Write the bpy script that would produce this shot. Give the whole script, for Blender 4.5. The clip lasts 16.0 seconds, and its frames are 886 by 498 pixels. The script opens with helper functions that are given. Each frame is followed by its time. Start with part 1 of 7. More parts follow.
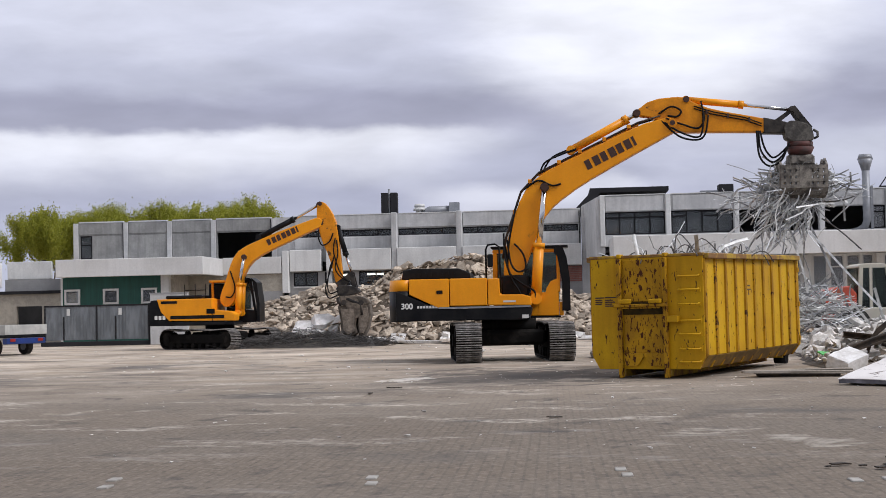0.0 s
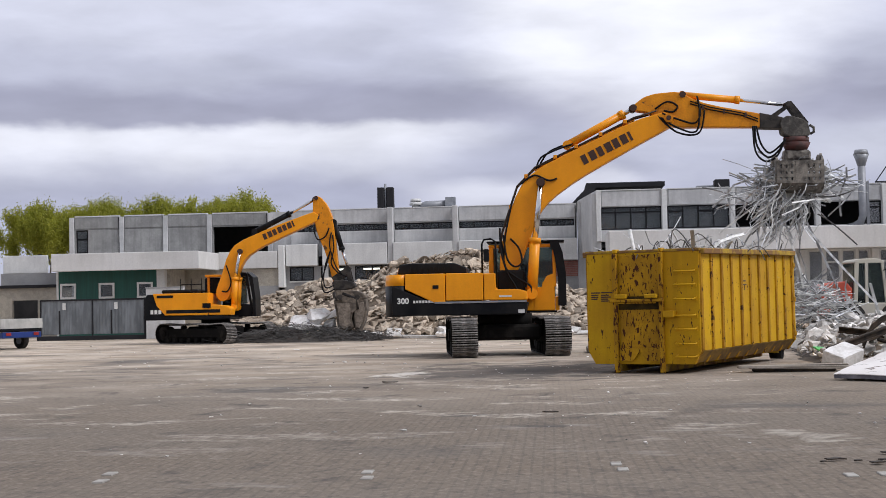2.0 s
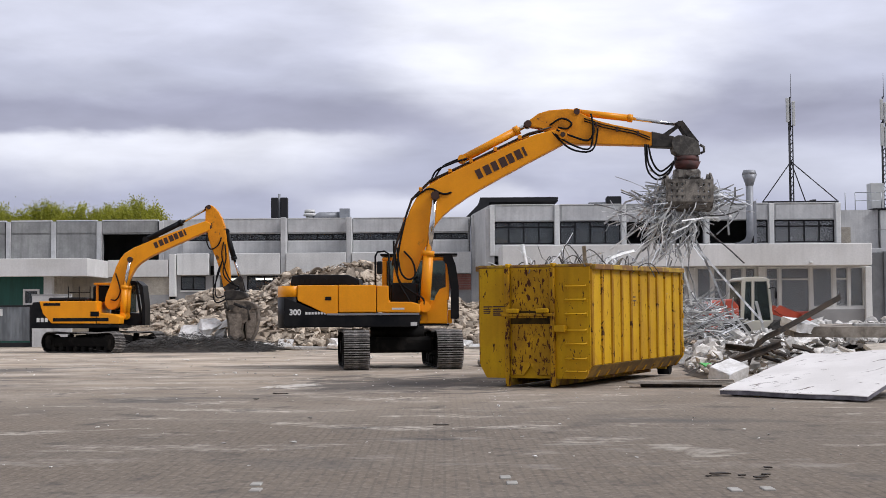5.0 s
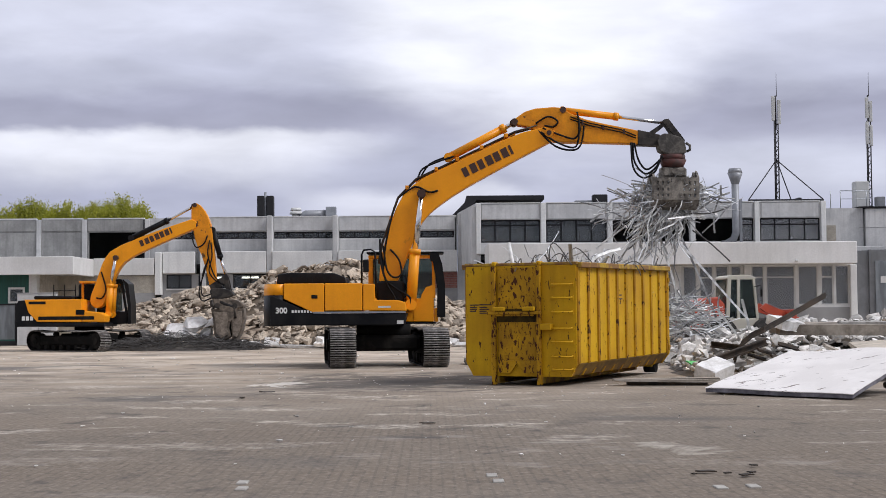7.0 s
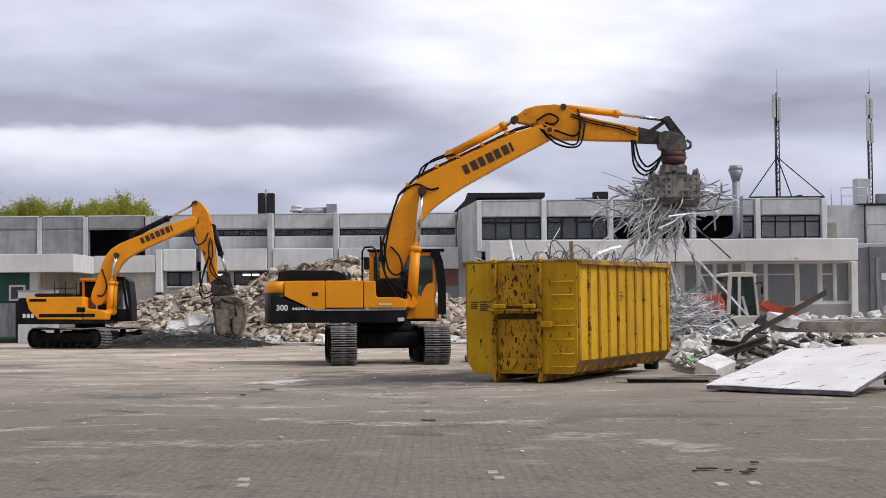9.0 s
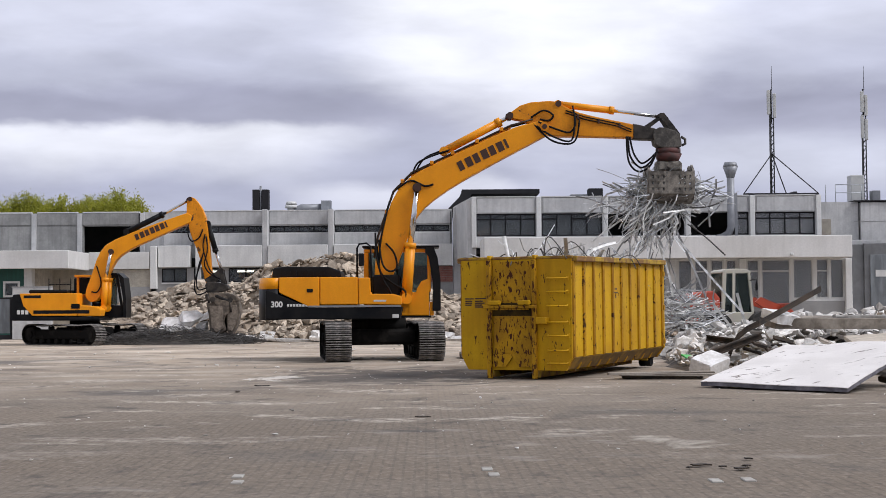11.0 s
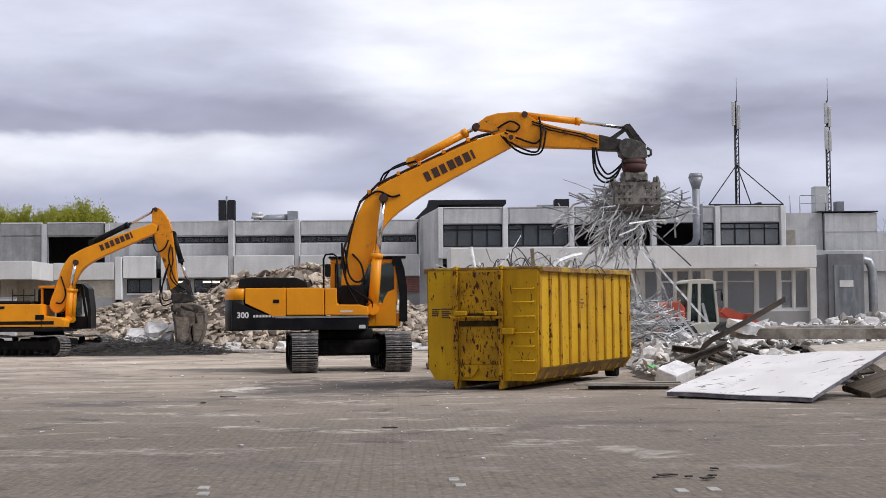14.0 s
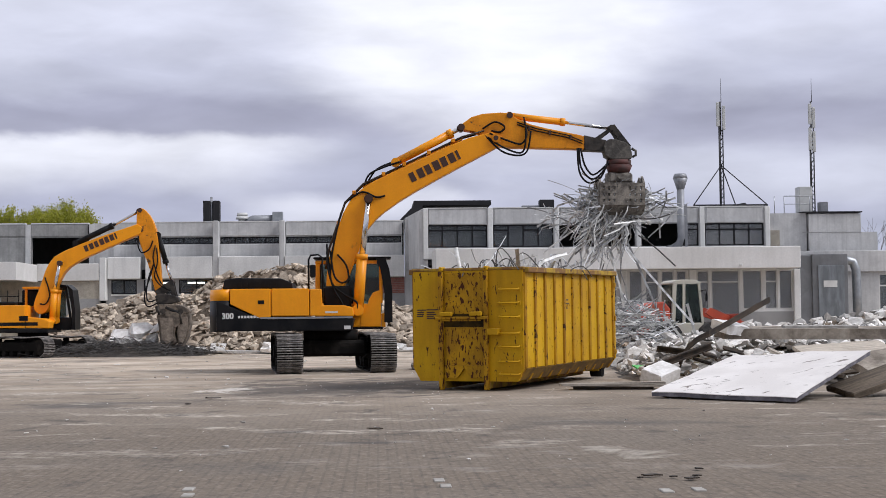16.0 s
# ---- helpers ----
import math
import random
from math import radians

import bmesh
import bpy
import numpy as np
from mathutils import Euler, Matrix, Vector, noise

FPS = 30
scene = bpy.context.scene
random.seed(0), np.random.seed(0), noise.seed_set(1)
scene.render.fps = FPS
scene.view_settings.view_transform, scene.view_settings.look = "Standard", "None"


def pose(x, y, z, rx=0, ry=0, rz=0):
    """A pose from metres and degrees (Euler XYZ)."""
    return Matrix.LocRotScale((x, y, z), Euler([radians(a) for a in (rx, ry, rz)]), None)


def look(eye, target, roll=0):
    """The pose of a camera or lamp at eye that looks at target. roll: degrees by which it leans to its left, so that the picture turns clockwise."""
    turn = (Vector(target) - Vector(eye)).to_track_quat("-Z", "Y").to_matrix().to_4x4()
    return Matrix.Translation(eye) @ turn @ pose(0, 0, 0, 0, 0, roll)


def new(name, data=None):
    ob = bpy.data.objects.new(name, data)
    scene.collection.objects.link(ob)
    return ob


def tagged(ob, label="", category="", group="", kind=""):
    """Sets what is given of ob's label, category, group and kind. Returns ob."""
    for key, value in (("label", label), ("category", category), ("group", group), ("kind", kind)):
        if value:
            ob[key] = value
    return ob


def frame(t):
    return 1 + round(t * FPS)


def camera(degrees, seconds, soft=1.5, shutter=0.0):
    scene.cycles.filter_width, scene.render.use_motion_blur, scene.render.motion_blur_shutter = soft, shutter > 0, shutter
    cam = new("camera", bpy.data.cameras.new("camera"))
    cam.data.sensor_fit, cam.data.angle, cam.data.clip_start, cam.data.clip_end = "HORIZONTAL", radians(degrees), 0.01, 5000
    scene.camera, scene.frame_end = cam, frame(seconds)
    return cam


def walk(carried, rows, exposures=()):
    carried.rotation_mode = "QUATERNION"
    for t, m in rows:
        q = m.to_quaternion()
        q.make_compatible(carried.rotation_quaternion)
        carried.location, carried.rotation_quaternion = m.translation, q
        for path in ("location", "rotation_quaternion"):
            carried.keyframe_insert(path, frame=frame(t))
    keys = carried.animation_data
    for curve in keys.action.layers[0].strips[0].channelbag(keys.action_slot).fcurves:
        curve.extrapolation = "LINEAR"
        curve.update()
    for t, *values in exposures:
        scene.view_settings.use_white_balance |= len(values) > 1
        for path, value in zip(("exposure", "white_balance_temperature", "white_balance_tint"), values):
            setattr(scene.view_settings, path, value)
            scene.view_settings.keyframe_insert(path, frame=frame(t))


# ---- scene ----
# The camera stands at one spot at eye height and pans; rows are seconds, heading, pitch and lean in degrees.
EYE = (0.0, 0.0, 1.5)
TURNS = [
    (0.0, -4.387, 2.358, 1.295), (0.5, -4.347, 2.466, 1.270), (1.0, -4.375, 2.451, 1.332), (1.5, -4.352, 2.358, 1.298),
    (2.0, -4.236, 2.145, 1.211), (2.5, -3.937, 2.694, 1.313), (3.0, -3.591, 2.978, 1.010), (3.5, -3.131, 3.116, 0.961),
    (4.0, -2.562, 2.865, 0.465), (4.5, -1.226, 2.731, 0.385), (5.0, 0.000, 2.580, 0.400), (5.2, 0.171, 2.535, 0.402), (7.3, 0.545, 2.490, 0.436), (7.5, 0.529, 2.455, 0.441),
    (8.0, 0.437, 2.400, 0.466), (8.5, 0.505, 2.446, 0.498), (9.0, 0.516, 2.396, 0.459), (9.2, 0.518, 2.350, 0.458), (11.3, 0.773, 2.235, 0.440), (11.5, 0.807, 2.216, 0.438),
    (12.0, 0.878, 2.183, 0.447), (12.5, 0.823, 1.972, 0.407), (13.0, 0.945, 1.964, 0.384), (13.5, 1.475, 2.111, 0.435),
    (14.0, 2.054, 2.667, 0.511), (14.5, 2.466, 2.868, 0.536), (15.0, 2.776, 2.806, 0.543), (15.5, 2.748, 2.742, 0.572),
    (16.0, 2.647, 2.687, 0.576),
]
cam = camera(34.17, 16.0, soft=0.6)
rows = []
for sec, head, tilt, lean in TURNS:
    a, p = radians(head), radians(tilt)
    aim = (EYE[0] + math.sin(a) * math.cos(p), EYE[1] + math.cos(a) * math.cos(p), EYE[2] + math.sin(p))
    rows.append((sec, look(EYE, aim, -lean)))
walk(cam, rows, [(0.0, -0.01, 6130, 13.5), (3.0, 0.0, 6130, 13.5), (4.0, -0.05, 6130, 13.5), (5.0, 0.02, 6130, 13.5), (16.0, 0.04, 6130, 13.5)])

# Overcast sky: a pale Nishita sky behind layered cloud, and a weak wide sun.
SUN_ELEV, SUN_TURN = radians(46), radians(110)
world = bpy.data.worlds.new("overcast_sky")
scene.world = world
world.use_nodes = True
wn, wl = world.node_tree.nodes, world.node_tree.links
wn.clear()


def wnode(kind, **values):
    n = wn.new(kind)
    for key, value in values.items():
        n.inputs[key].default_value = value
    return n


w_out, w_bg = wn.new("ShaderNodeOutputWorld"), wn.new("ShaderNodeBackground")
sky = wn.new("ShaderNodeTexSky")
sky.sky_type, sky.sun_disc, sky.sun_elevation, sky.sun_rotation = "NISHITA", False, SUN_ELEV, SUN_TURN
coord = wn.new("ShaderNodeTexCoord")
split = wn.new("ShaderNodeSeparateXYZ")
wl.new(coord.outputs["Generated"], split.inputs[0])


def wmath(op, a, b=None):
    n = wn.new("ShaderNodeMath")
    n.operation = op
    for i, v in enumerate((a, b)):
        if v is None:
            continue
        if isinstance(v, (int, float)):
            n.inputs[i].default_value = v
        else:
            wl.new(v, n.inputs[i])
    return n.outputs[0]


# layered cloud: long soft rolls that crowd together towards the horizon, their edges torn by noise
def cloud(scale, detail, offset, stretch, warp):
    m = wn.new("ShaderNodeMapping")
    m.inputs["Location"].default_value = offset
    m.inputs["Scale"].default_value = stretch
    wl.new(coord.outputs["Generated"], m.inputs["Vector"])
    n = wnode("ShaderNodeTexNoise", Scale=scale, Detail=detail, Roughness=0.5, Distortion=warp)
    wl.new(m.outputs[0], n.inputs["Vector"])
    return n.outputs["Fac"]


def wrange(value, lo, hi, a=0.0, b=1.0):
    n = wn.new("ShaderNodeMapRange")
    n.interpolation_type = "SMOOTHSTEP"
    for key, v in (("From Min", lo), ("From Max", hi), ("To Min", a), ("To Max", b)):
        n.inputs[key].default_value = v
    wl.new(value, n.inputs["Value"])
    return n.outputs[0]


def wmix(fac, under, colour):
    n = wn.new("ShaderNodeMixRGB")
    wl.new(fac, n.inputs[0])
    wl.new(under, n.inputs[1])
    n.inputs[2].default_value = (*colour, 1)
    return n.outputs[0]


def wobble(value, noise_out, amount):
    return wmath("ADD", value, wmath("MULTIPLY", wmath("SUBTRACT", noise_out, 0.5), amount))


big = cloud(3.0, 3.0, (1.3, 0.4, 0.0), (1.0, 1.0, 3.2), 0.1)
fine = cloud(9.0, 7.0, (0.4, 5.2, 0.0), (1.0, 1.0, 3.4), 0.2)
puff = cloud(14.0, 5.0, (3.7, 2.2, 1.1), (1.0, 1.0, 1.8), 0.1)
mottle = cloud(13.0, 7.0, (2.1, 1.7, 0.6), (1.0, 1.0, 3.4), 0.2)
DEG = 180 / math.pi
el = wmath("MULTIPLY", wmath("ARCSINE", split.outputs["Z"]), DEG)
az = wmath("MULTIPLY", wmath("ARCTAN2", split.outputs["X"], split.outputs["Y"]), DEG)
rolled = wobble(wobble(el, big, 4.5), fine, 2.2)
ramp = wn.new("ShaderNodeValToRGB")
wl.new(wmath("DIVIDE", wmath("MAXIMUM", rolled, 0.0), 20.0), ramp.inputs[0])
while len(ramp.color_ramp.elements) < 9:
    ramp.color_ramp.elements.new(0.5)
for e, (at, c) in zip(ramp.color_ramp.elements, (
        (0.00, (0.62, 0.64, 0.74, 1)), (0.12, (0.58, 0.60, 0.71, 1)), (0.21, (0.56, 0.57, 0.69, 1)), (0.29, (0.60, 0.61, 0.72, 1)),
        (0.36, (0.51, 0.51, 0.61, 1)), (0.42, (0.475, 0.475, 0.575, 1)), (0.48, (0.67, 0.68, 0.78, 1)), (0.57, (0.85, 0.86, 0.95, 1)), (0.78, (0.95, 0.96, 1.0, 1)))):
    e.position, e.color = at, c
ramp.color_ramp.interpolation = "EASE"
# a brighter gap low down on the one hand, a torn white bank with a crisp top on the other, and the thinnest cloud high up ahead
low_gap = wmath("MULTIPLY", wrange(wobble(az, fine, 8.0), 3.0, 13.0), wmath("MULTIPLY", wrange(rolled, 3.0, 5.2), wrange(rolled, 5.6, 7.6, 1.0, 0.0)))
bank_el = wobble(wobble(el, puff, 1.3), fine, 1.2)
bank = wmath("MULTIPLY", wmath("MULTIPLY", wrange(bank_el, 4.4, 6.6), wrange(bank_el, 6.75, 7.3, 1.0, 0.0)), wrange(wobble(wobble(az, fine, 5.0), puff, 3.0), -7.5, -1.0, 1.0, 0.0))
ahead = wn.new("ShaderNodeVectorMath")
ahead.operation = "DOT_PRODUCT"
ahead.inputs[1].default_value = Vector((0.072, 0.958, 0.252)).normalized()
wl.new(coord.outputs["Generated"], ahead.inputs[0])
thin = wrange(wobble(wobble(ahead.outputs["Value"], fine, 0.010), big, 0.008), 0.9865, 0.9980)
veil = wmix(wmath("MULTIPLY", low_gap, 0.75), ramp.outputs[0], (0.84, 0.85, 0.93))
veil = wmix(wmath("MULTIPLY", bank, 0.92), veil, (1.06, 1.06, 1.09))
low_bank = wmath("MULTIPLY", wmath("MULTIPLY", wrange(bank_el, 3.0, 4.5), wrange(bank_el, 4.7, 5.4, 1.0, 0.0)),
                 wmath("MULTIPLY", wrange(wobble(az, fine, 6.0), -7.0, -2.5), wrange(wobble(az, puff, 5.0), 2.0, 6.5, 1.0, 0.0)))
veil = wmix(wmath("MULTIPLY", low_bank, 0.7), veil, (1.0, 1.0, 1.05))
veil = wmix(thin, veil, (1.16, 1.16, 1.18))
tint = wn.new("ShaderNodeMixRGB")
tint.inputs[0].default_value = 0.05
wl.new(veil, tint.inputs[1])
dim = wn.new("ShaderNodeVectorMath")
dim.operation = "SCALE"
dim.inputs["Scale"].default_value = 0.10
wl.new(sky.outputs[0], dim.inputs[0])
wl.new(dim.outputs[0], tint.inputs[2])
uneven = wn.new("ShaderNodeVectorMath")
uneven.operation = "SCALE"
wl.new(tint.outputs[0], uneven.inputs[0])
wl.new(wmath("MULTIPLY", wmath("ADD", wmath("MULTIPLY", mottle, 0.5), 0.77), wrange(split.outputs["Y"], -0.7, 0.6, 0.74, 1.0)), uneven.inputs["Scale"])
wl.new(uneven.outputs[0], w_bg.inputs["Color"])
w_bg.inputs["Strength"].default_value = 0.83
wl.new(w_bg.outputs[0], w_out.inputs[0])

sun_data = bpy.data.lights.new("sun", "SUN")
sun_data.energy, sun_data.angle, sun_data.color = 2.2, radians(24), (1.0, 0.97, 0.93)
sun = new("sun", sun_data)
sun.matrix_world = look((0, 0, 0), (-math.sin(SUN_TURN) * math.cos(SUN_ELEV), -math.cos(SUN_TURN) * math.cos(SUN_ELEV), -math.sin(SUN_ELEV)))


# ---- building helpers ----
def part(name, bm, material, parent=None, label=""):
    """Link a bmesh as one mesh object, under a thing or under a part."""
    me = bpy.data.meshes.new(name)
    bm.normal_update()
    bm.to_mesh(me)
    bm.free()
    for m in (material if isinstance(material, (list, tuple)) else [material]):
        me.materials.append(m)
    ob = new(name, me)
    if parent is not None:
        ob.parent = parent
    if label:
        tagged(ob, label)
    return ob


def thing(name, m, label, category, group="", kind=""):
    ob = new(name)
    ob.empty_display_size = 0.2
    ob.matrix_basis = m
    return tagged(ob, label, category, group, kind)


def box(bm, x0, x1, y0, y1, z0, z1, bevel=0.0, m=None, index=0):
    """A box between the given bounds, its edges rounded off by bevel."""
    vs = [bm.verts.new(p) for p in ((x0, y0, z0), (x1, y0, z0), (x1, y1, z0), (x0, y1, z0),
                                    (x0, y0, z1), (x1, y0, z1), (x1, y1, z1), (x0, y1, z1))]
    fs = [bm.faces.new([vs[i] for i in f]) for f in ((3, 2, 1, 0), (4, 5, 6, 7), (0, 1, 5, 4), (1, 2, 6, 5), (2, 3, 7, 6), (3, 0, 4, 7))]
    for f in fs:
        f.material_index = index
    if bevel > 0:
        es = list({e for f in fs for e in f.edges})
        out = bmesh.ops.bevel(bm, geom=es, offset=bevel, segments=1, affect="EDGES", profile=0.5)
        vs = list({v for f in out["faces"] for v in f.verts} | {v for v in vs if v.is_valid})
    if m is not None:
        bmesh.ops.transform(bm, matrix=m, verts=vs)
    return vs


def boxes(*bounds, bevel=0.0):
    bm = bmesh.new()
    for b in bounds:
        box(bm, *b, bevel=bevel)
    return bm


def prism(bm, outline, y0, y1, bevel=0.0, m=None):
    """An outline in x, z, made solid between y0 and y1."""
    a = [bm.verts.new((x, y0, z)) for x, z in outline]
    b = [bm.verts.new((x, y1, z)) for x, z in outline]
    n = len(a)
    fs = [bm.faces.new(a), bm.faces.new(b[::-1])]
    for i in range(n):
        fs.append(bm.faces.new((a[i], b[i], b[(i + 1) % n], a[(i + 1) % n])))
    bmesh.ops.recalc_face_normals(bm, faces=fs)
    vs = a + b
    if bevel > 0:
        es = list({e for f in fs for e in f.edges})
        out = bmesh.ops.bevel(bm, geom=es, offset=bevel, segments=2, affect="EDGES", profile=0.6)
        vs = list({v for f in out["faces"] for v in f.verts} | {v for v in vs if v.is_valid})
    if m is not None:
        bmesh.ops.transform(bm, matrix=m, verts=vs)
    return vs


def tube(bm, pts, r, sides=8, r_end=None, cap=True):
    """A round bar along the points."""
    pts = [Vector(p) for p in pts]
    rings = []
    side = None
    for i, p in enumerate(pts):
        d = (pts[min(i + 1, len(pts) - 1)] - pts[max(i - 1, 0)]).normalized()
        if side is None:
            side = d.orthogonal().normalized()
        side = (side - d * side.dot(d)).normalized()
        up = d.cross(side)
        rad = r if r_end is None else r + (r_end - r) * i / (len(pts) - 1)
        rings.append([bm.verts.new(p + (side * math.cos(2 * math.pi * k / sides) + up * math.sin(2 * math.pi * k / sides)) * rad) for k in range(sides)])
    for r0, r1 in zip(rings, rings[1:]):
        for k in range(sides):
            f = bm.faces.new((r0[k], r0[(k + 1) % sides], r1[(k + 1) % sides], r1[k]))
            f.smooth = sides > 5
    if cap:
        bm.faces.new(rings[0][::-1])
        bm.faces.new(rings[-1])


def arc(p, q, sag, n=9, lift=(0, 0, -1)):
    p, q, lift = Vector(p), Vector(q), Vector(lift)
    return [p.lerp(q, i / (n - 1)) + lift * sag * math.sin(math.pi * i / (n - 1)) for i in range(n)]


# ---- materials ----
def material(name, base, rough=0.7, metal=0.0, other=None, spread=(0.4, 0.6), scale=1.0, grain=0.0, grain_scale=60.0, bump=0.0,
             bump_scale=40.0, stretch=(1, 1, 1), rust=None, rust_at=(0.6, 0.68), rust_scale=1.5, rust_stretch=(1, 1, 1), random_by=0.0, spec=0.5, streak=0.0):
    """A painted, weathered or mineral surface: two tones in patches, a fine grain, stains of another colour and a fine relief."""
    mat = bpy.data.materials.new(name)
    mat.use_nodes = True
    n, l = mat.node_tree.nodes, mat.node_tree.links
    b = n["Principled BSDF"]
    b.inputs["Roughness"].default_value, b.inputs["Metallic"].default_value = rough, metal
    b.inputs["Specular IOR Level"].default_value = spec
    tc = n.new("ShaderNodeTexCoord")

    def tex(sc, st, detail=4.0, warp=0.0):
        mp, t = n.new("ShaderNodeMapping"), n.new("ShaderNodeTexNoise")
        mp.inputs["Scale"].default_value = st
        t.inputs["Scale"].default_value, t.inputs["Detail"].default_value = sc, detail
        t.inputs["Roughness"].default_value, t.inputs["Distortion"].default_value = 0.6, warp
        l.new(tc.outputs["Object"], mp.inputs[0])
        l.new(mp.outputs[0], t.inputs["Vector"])
        return t.outputs["Fac"]

    def ramped(fac, lo, hi):
        r = n.new("ShaderNodeMapRange")
        r.inputs["From Min"].default_value, r.inputs["From Max"].default_value = lo, hi
        l.new(fac, r.inputs["Value"])
        return r.outputs[0]

    def mix(fac, a, c, kind="MIX"):
        m = n.new("ShaderNodeMixRGB")
        m.blend_type = kind
        for i, v in enumerate((fac, a, c)):
            if hasattr(v, "is_linked"):
                l.new(v, m.inputs[i])
            else:
                m.inputs[i].default_value = v if isinstance(v, (int, float)) else (*v, 1)
        return m.outputs[0]

    col = None
    other = other or tuple(v * 0.8 for v in base)
    col = mix(ramped(tex(scale, stretch, 5.0, 0.3), *spread), base, other)
    if streak:
        s = ramped(tex(2.2, (2.0, 2.0, 0.12), 4.0), 0.45, 0.75)
        f = n.new("ShaderNodeMath")
        f.operation = "MULTIPLY"
        f.inputs[1].default_value = streak
        l.new(s, f.inputs[0])
        col = mix(f.outputs[0], col, tuple(v * 0.35 for v in base))
    if grain:
        g = ramped(tex(grain_scale, (1, 1, 1), 3.0), 0.3, 0.7)
        gm = n.new("ShaderNodeMapRange")
        gm.inputs["To Min"].default_value, gm.inputs["To Max"].default_value = 1 - grain, 1 + grain
        l.new(g, gm.inputs["Value"])
        col = mix(1.0, col, gm.outputs[0], "MULTIPLY")
    if random_by:
        info = n.new("ShaderNodeObjectInfo")
        geo = n.new("ShaderNodeNewGeometry")
        add = n.new("ShaderNodeMath")
        add.operation = "ADD"
        l.new(info.outputs["Random"], add.inputs[0])
        l.new(geo.outputs["Random Per Island"], add.inputs[1])
        fr = n.new("ShaderNodeMath")
        fr.operation = "FRACT"
        l.new(add.outputs[0], fr.inputs[0])
        gm = n.new("ShaderNodeMapRange")
        gm.inputs["To Min"].default_value, gm.inputs["To Max"].default_value = 1 - random_by, 1 + random_by
        l.new(fr.outputs[0], gm.inputs["Value"])
        col = mix(1.0, col, gm.outputs[0], "MULTIPLY")
    if rust:
        fac = ramped(tex(rust_scale, rust_stretch, 7.0, 0.5), *rust_at)
        col = mix(fac, col, rust)
        rr = n.new("ShaderNodeMapRange")
        rr.inputs["To Min"].default_value, rr.inputs["To Max"].default_value = rough, 0.95
        l.new(fac, rr.inputs["Value"])
        l.new(rr.outputs[0], b.inputs["Roughness"])
    l.new(col, b.inputs["Base Color"])
    if bump:
        bp = n.new("ShaderNodeBump")
        bp.inputs["Strength"].default_value, bp.inputs["Distance"].default_value = bump, 0.02
        l.new(tex(bump_scale, stretch, 6.0), bp.inputs["Height"])
        l.new(bp.outputs[0], b.inputs["Normal"])
    return mat


def glass_material(name, tone, rough=0.05, ior=1.34):
    mat = bpy.data.materials.new(name)
    mat.use_nodes = True
    b = mat.node_tree.nodes["Principled BSDF"]
    b.inputs["Base Color"].default_value = (*tone, 1)
    b.inputs["Roughness"].default_value = rough
    b.inputs["Transmission Weight"].default_value = 0.92
    b.inputs["IOR"].default_value = ior
    return mat


CONCRETE = material("weathered_concrete", (0.60, 0.60, 0.595), 0.9, other=(0.49, 0.492, 0.493), scale=0.7, grain=0.06, grain_scale=9, bump=0.12, bump_scale=30, streak=0.32)
AGGREGATE = material("exposed_aggregate_panel", (0.335, 0.335, 0.325), 0.93, other=(0.25, 0.25, 0.245), scale=0.9, grain=0.08, grain_scale=10, bump=0.15, bump_scale=30, streak=0.4)
CONCRETE_PALE = material("pale_concrete", (0.77, 0.77, 0.75), 0.88, other=(0.66, 0.66, 0.645), scale=0.5, grain=0.07, grain_scale=12, bump=0.15, streak=0.16)
WHITE_FASCIA = material("white_fascia_paint", (0.74, 0.73, 0.71), 0.7, other=(0.65, 0.64, 0.615), scale=0.4, grain=0.05, grain_scale=10, streak=0.12)
PLINTH = material("grey_plinth_render", (0.36, 0.36, 0.36), 0.92, other=(0.28, 0.28, 0.28), scale=0.6, grain=0.1, grain_scale=20)
BEIGE = material("beige_brick", (0.45, 0.41, 0.34), 0.9, other=(0.36, 0.33, 0.28), scale=3.0, grain=0.2, grain_scale=25)
RED_BRICK = material("red_brick", (0.34, 0.155, 0.125), 0.9, other=(0.25, 0.12, 0.10), scale=3.0, grain=0.2, grain_scale=25)
# Room surfaces coloured dark to stand for the unlit depth behind openings.
DARK_VOID = material("unlit_room_tone", (0.11, 0.11, 0.113), 0.95, spec=0.1)
DARK_FRAME = material("dark_window_frame", (0.012, 0.012, 0.014), 0.6, spec=0.25)
WHITE_FRAME = material("white_window_frame", (0.70, 0.70, 0.68), 0.5)
ROOF_EDGE = material("bitumen_roof_edge", (0.03, 0.03, 0.033), 0.85, spec=0.2)
ROOF = material("gravel_roof", (0.25, 0.25, 0.25), 0.95, grain=0.3, grain_scale=8)
GREEN_PAINT = material("dark_green_cladding", (0.012, 0.085, 0.065), 0.6, other=(0.010, 0.065, 0.05), scale=1.5, stretch=(6, 1, 0.3))
CURTAIN = material("grey_room_wall", (0.36, 0.365, 0.37), 0.9, other=(0.12, 0.123, 0.13), scale=1.2, stretch=(1.5, 1.5, 0.25))
GALVANISED = material("galvanised_steel", (0.42, 0.44, 0.46), 0.45, 0.8, other=(0.33, 0.35, 0.37), scale=3.0, grain=0.1)
GREY_STEEL = material("grey_painted_steel", (0.30, 0.31, 0.33), 0.5, 0.3, other=(0.24, 0.25, 0.27), scale=2.0, streak=0.25)
FENCE_GREY = material("grey_fence_sheet", (0.25, 0.272, 0.29), 0.55, 0.35, other=(0.16, 0.175, 0.188), scale=1.2, stretch=(2, 2, 0.5), streak=0.3)
GLASS = glass_material("window_glass", (0.60, 0.64, 0.66))
DUSTY_GLASS = glass_material("dusty_window_glass", (0.80, 0.82, 0.83), 0.22, 1.75)


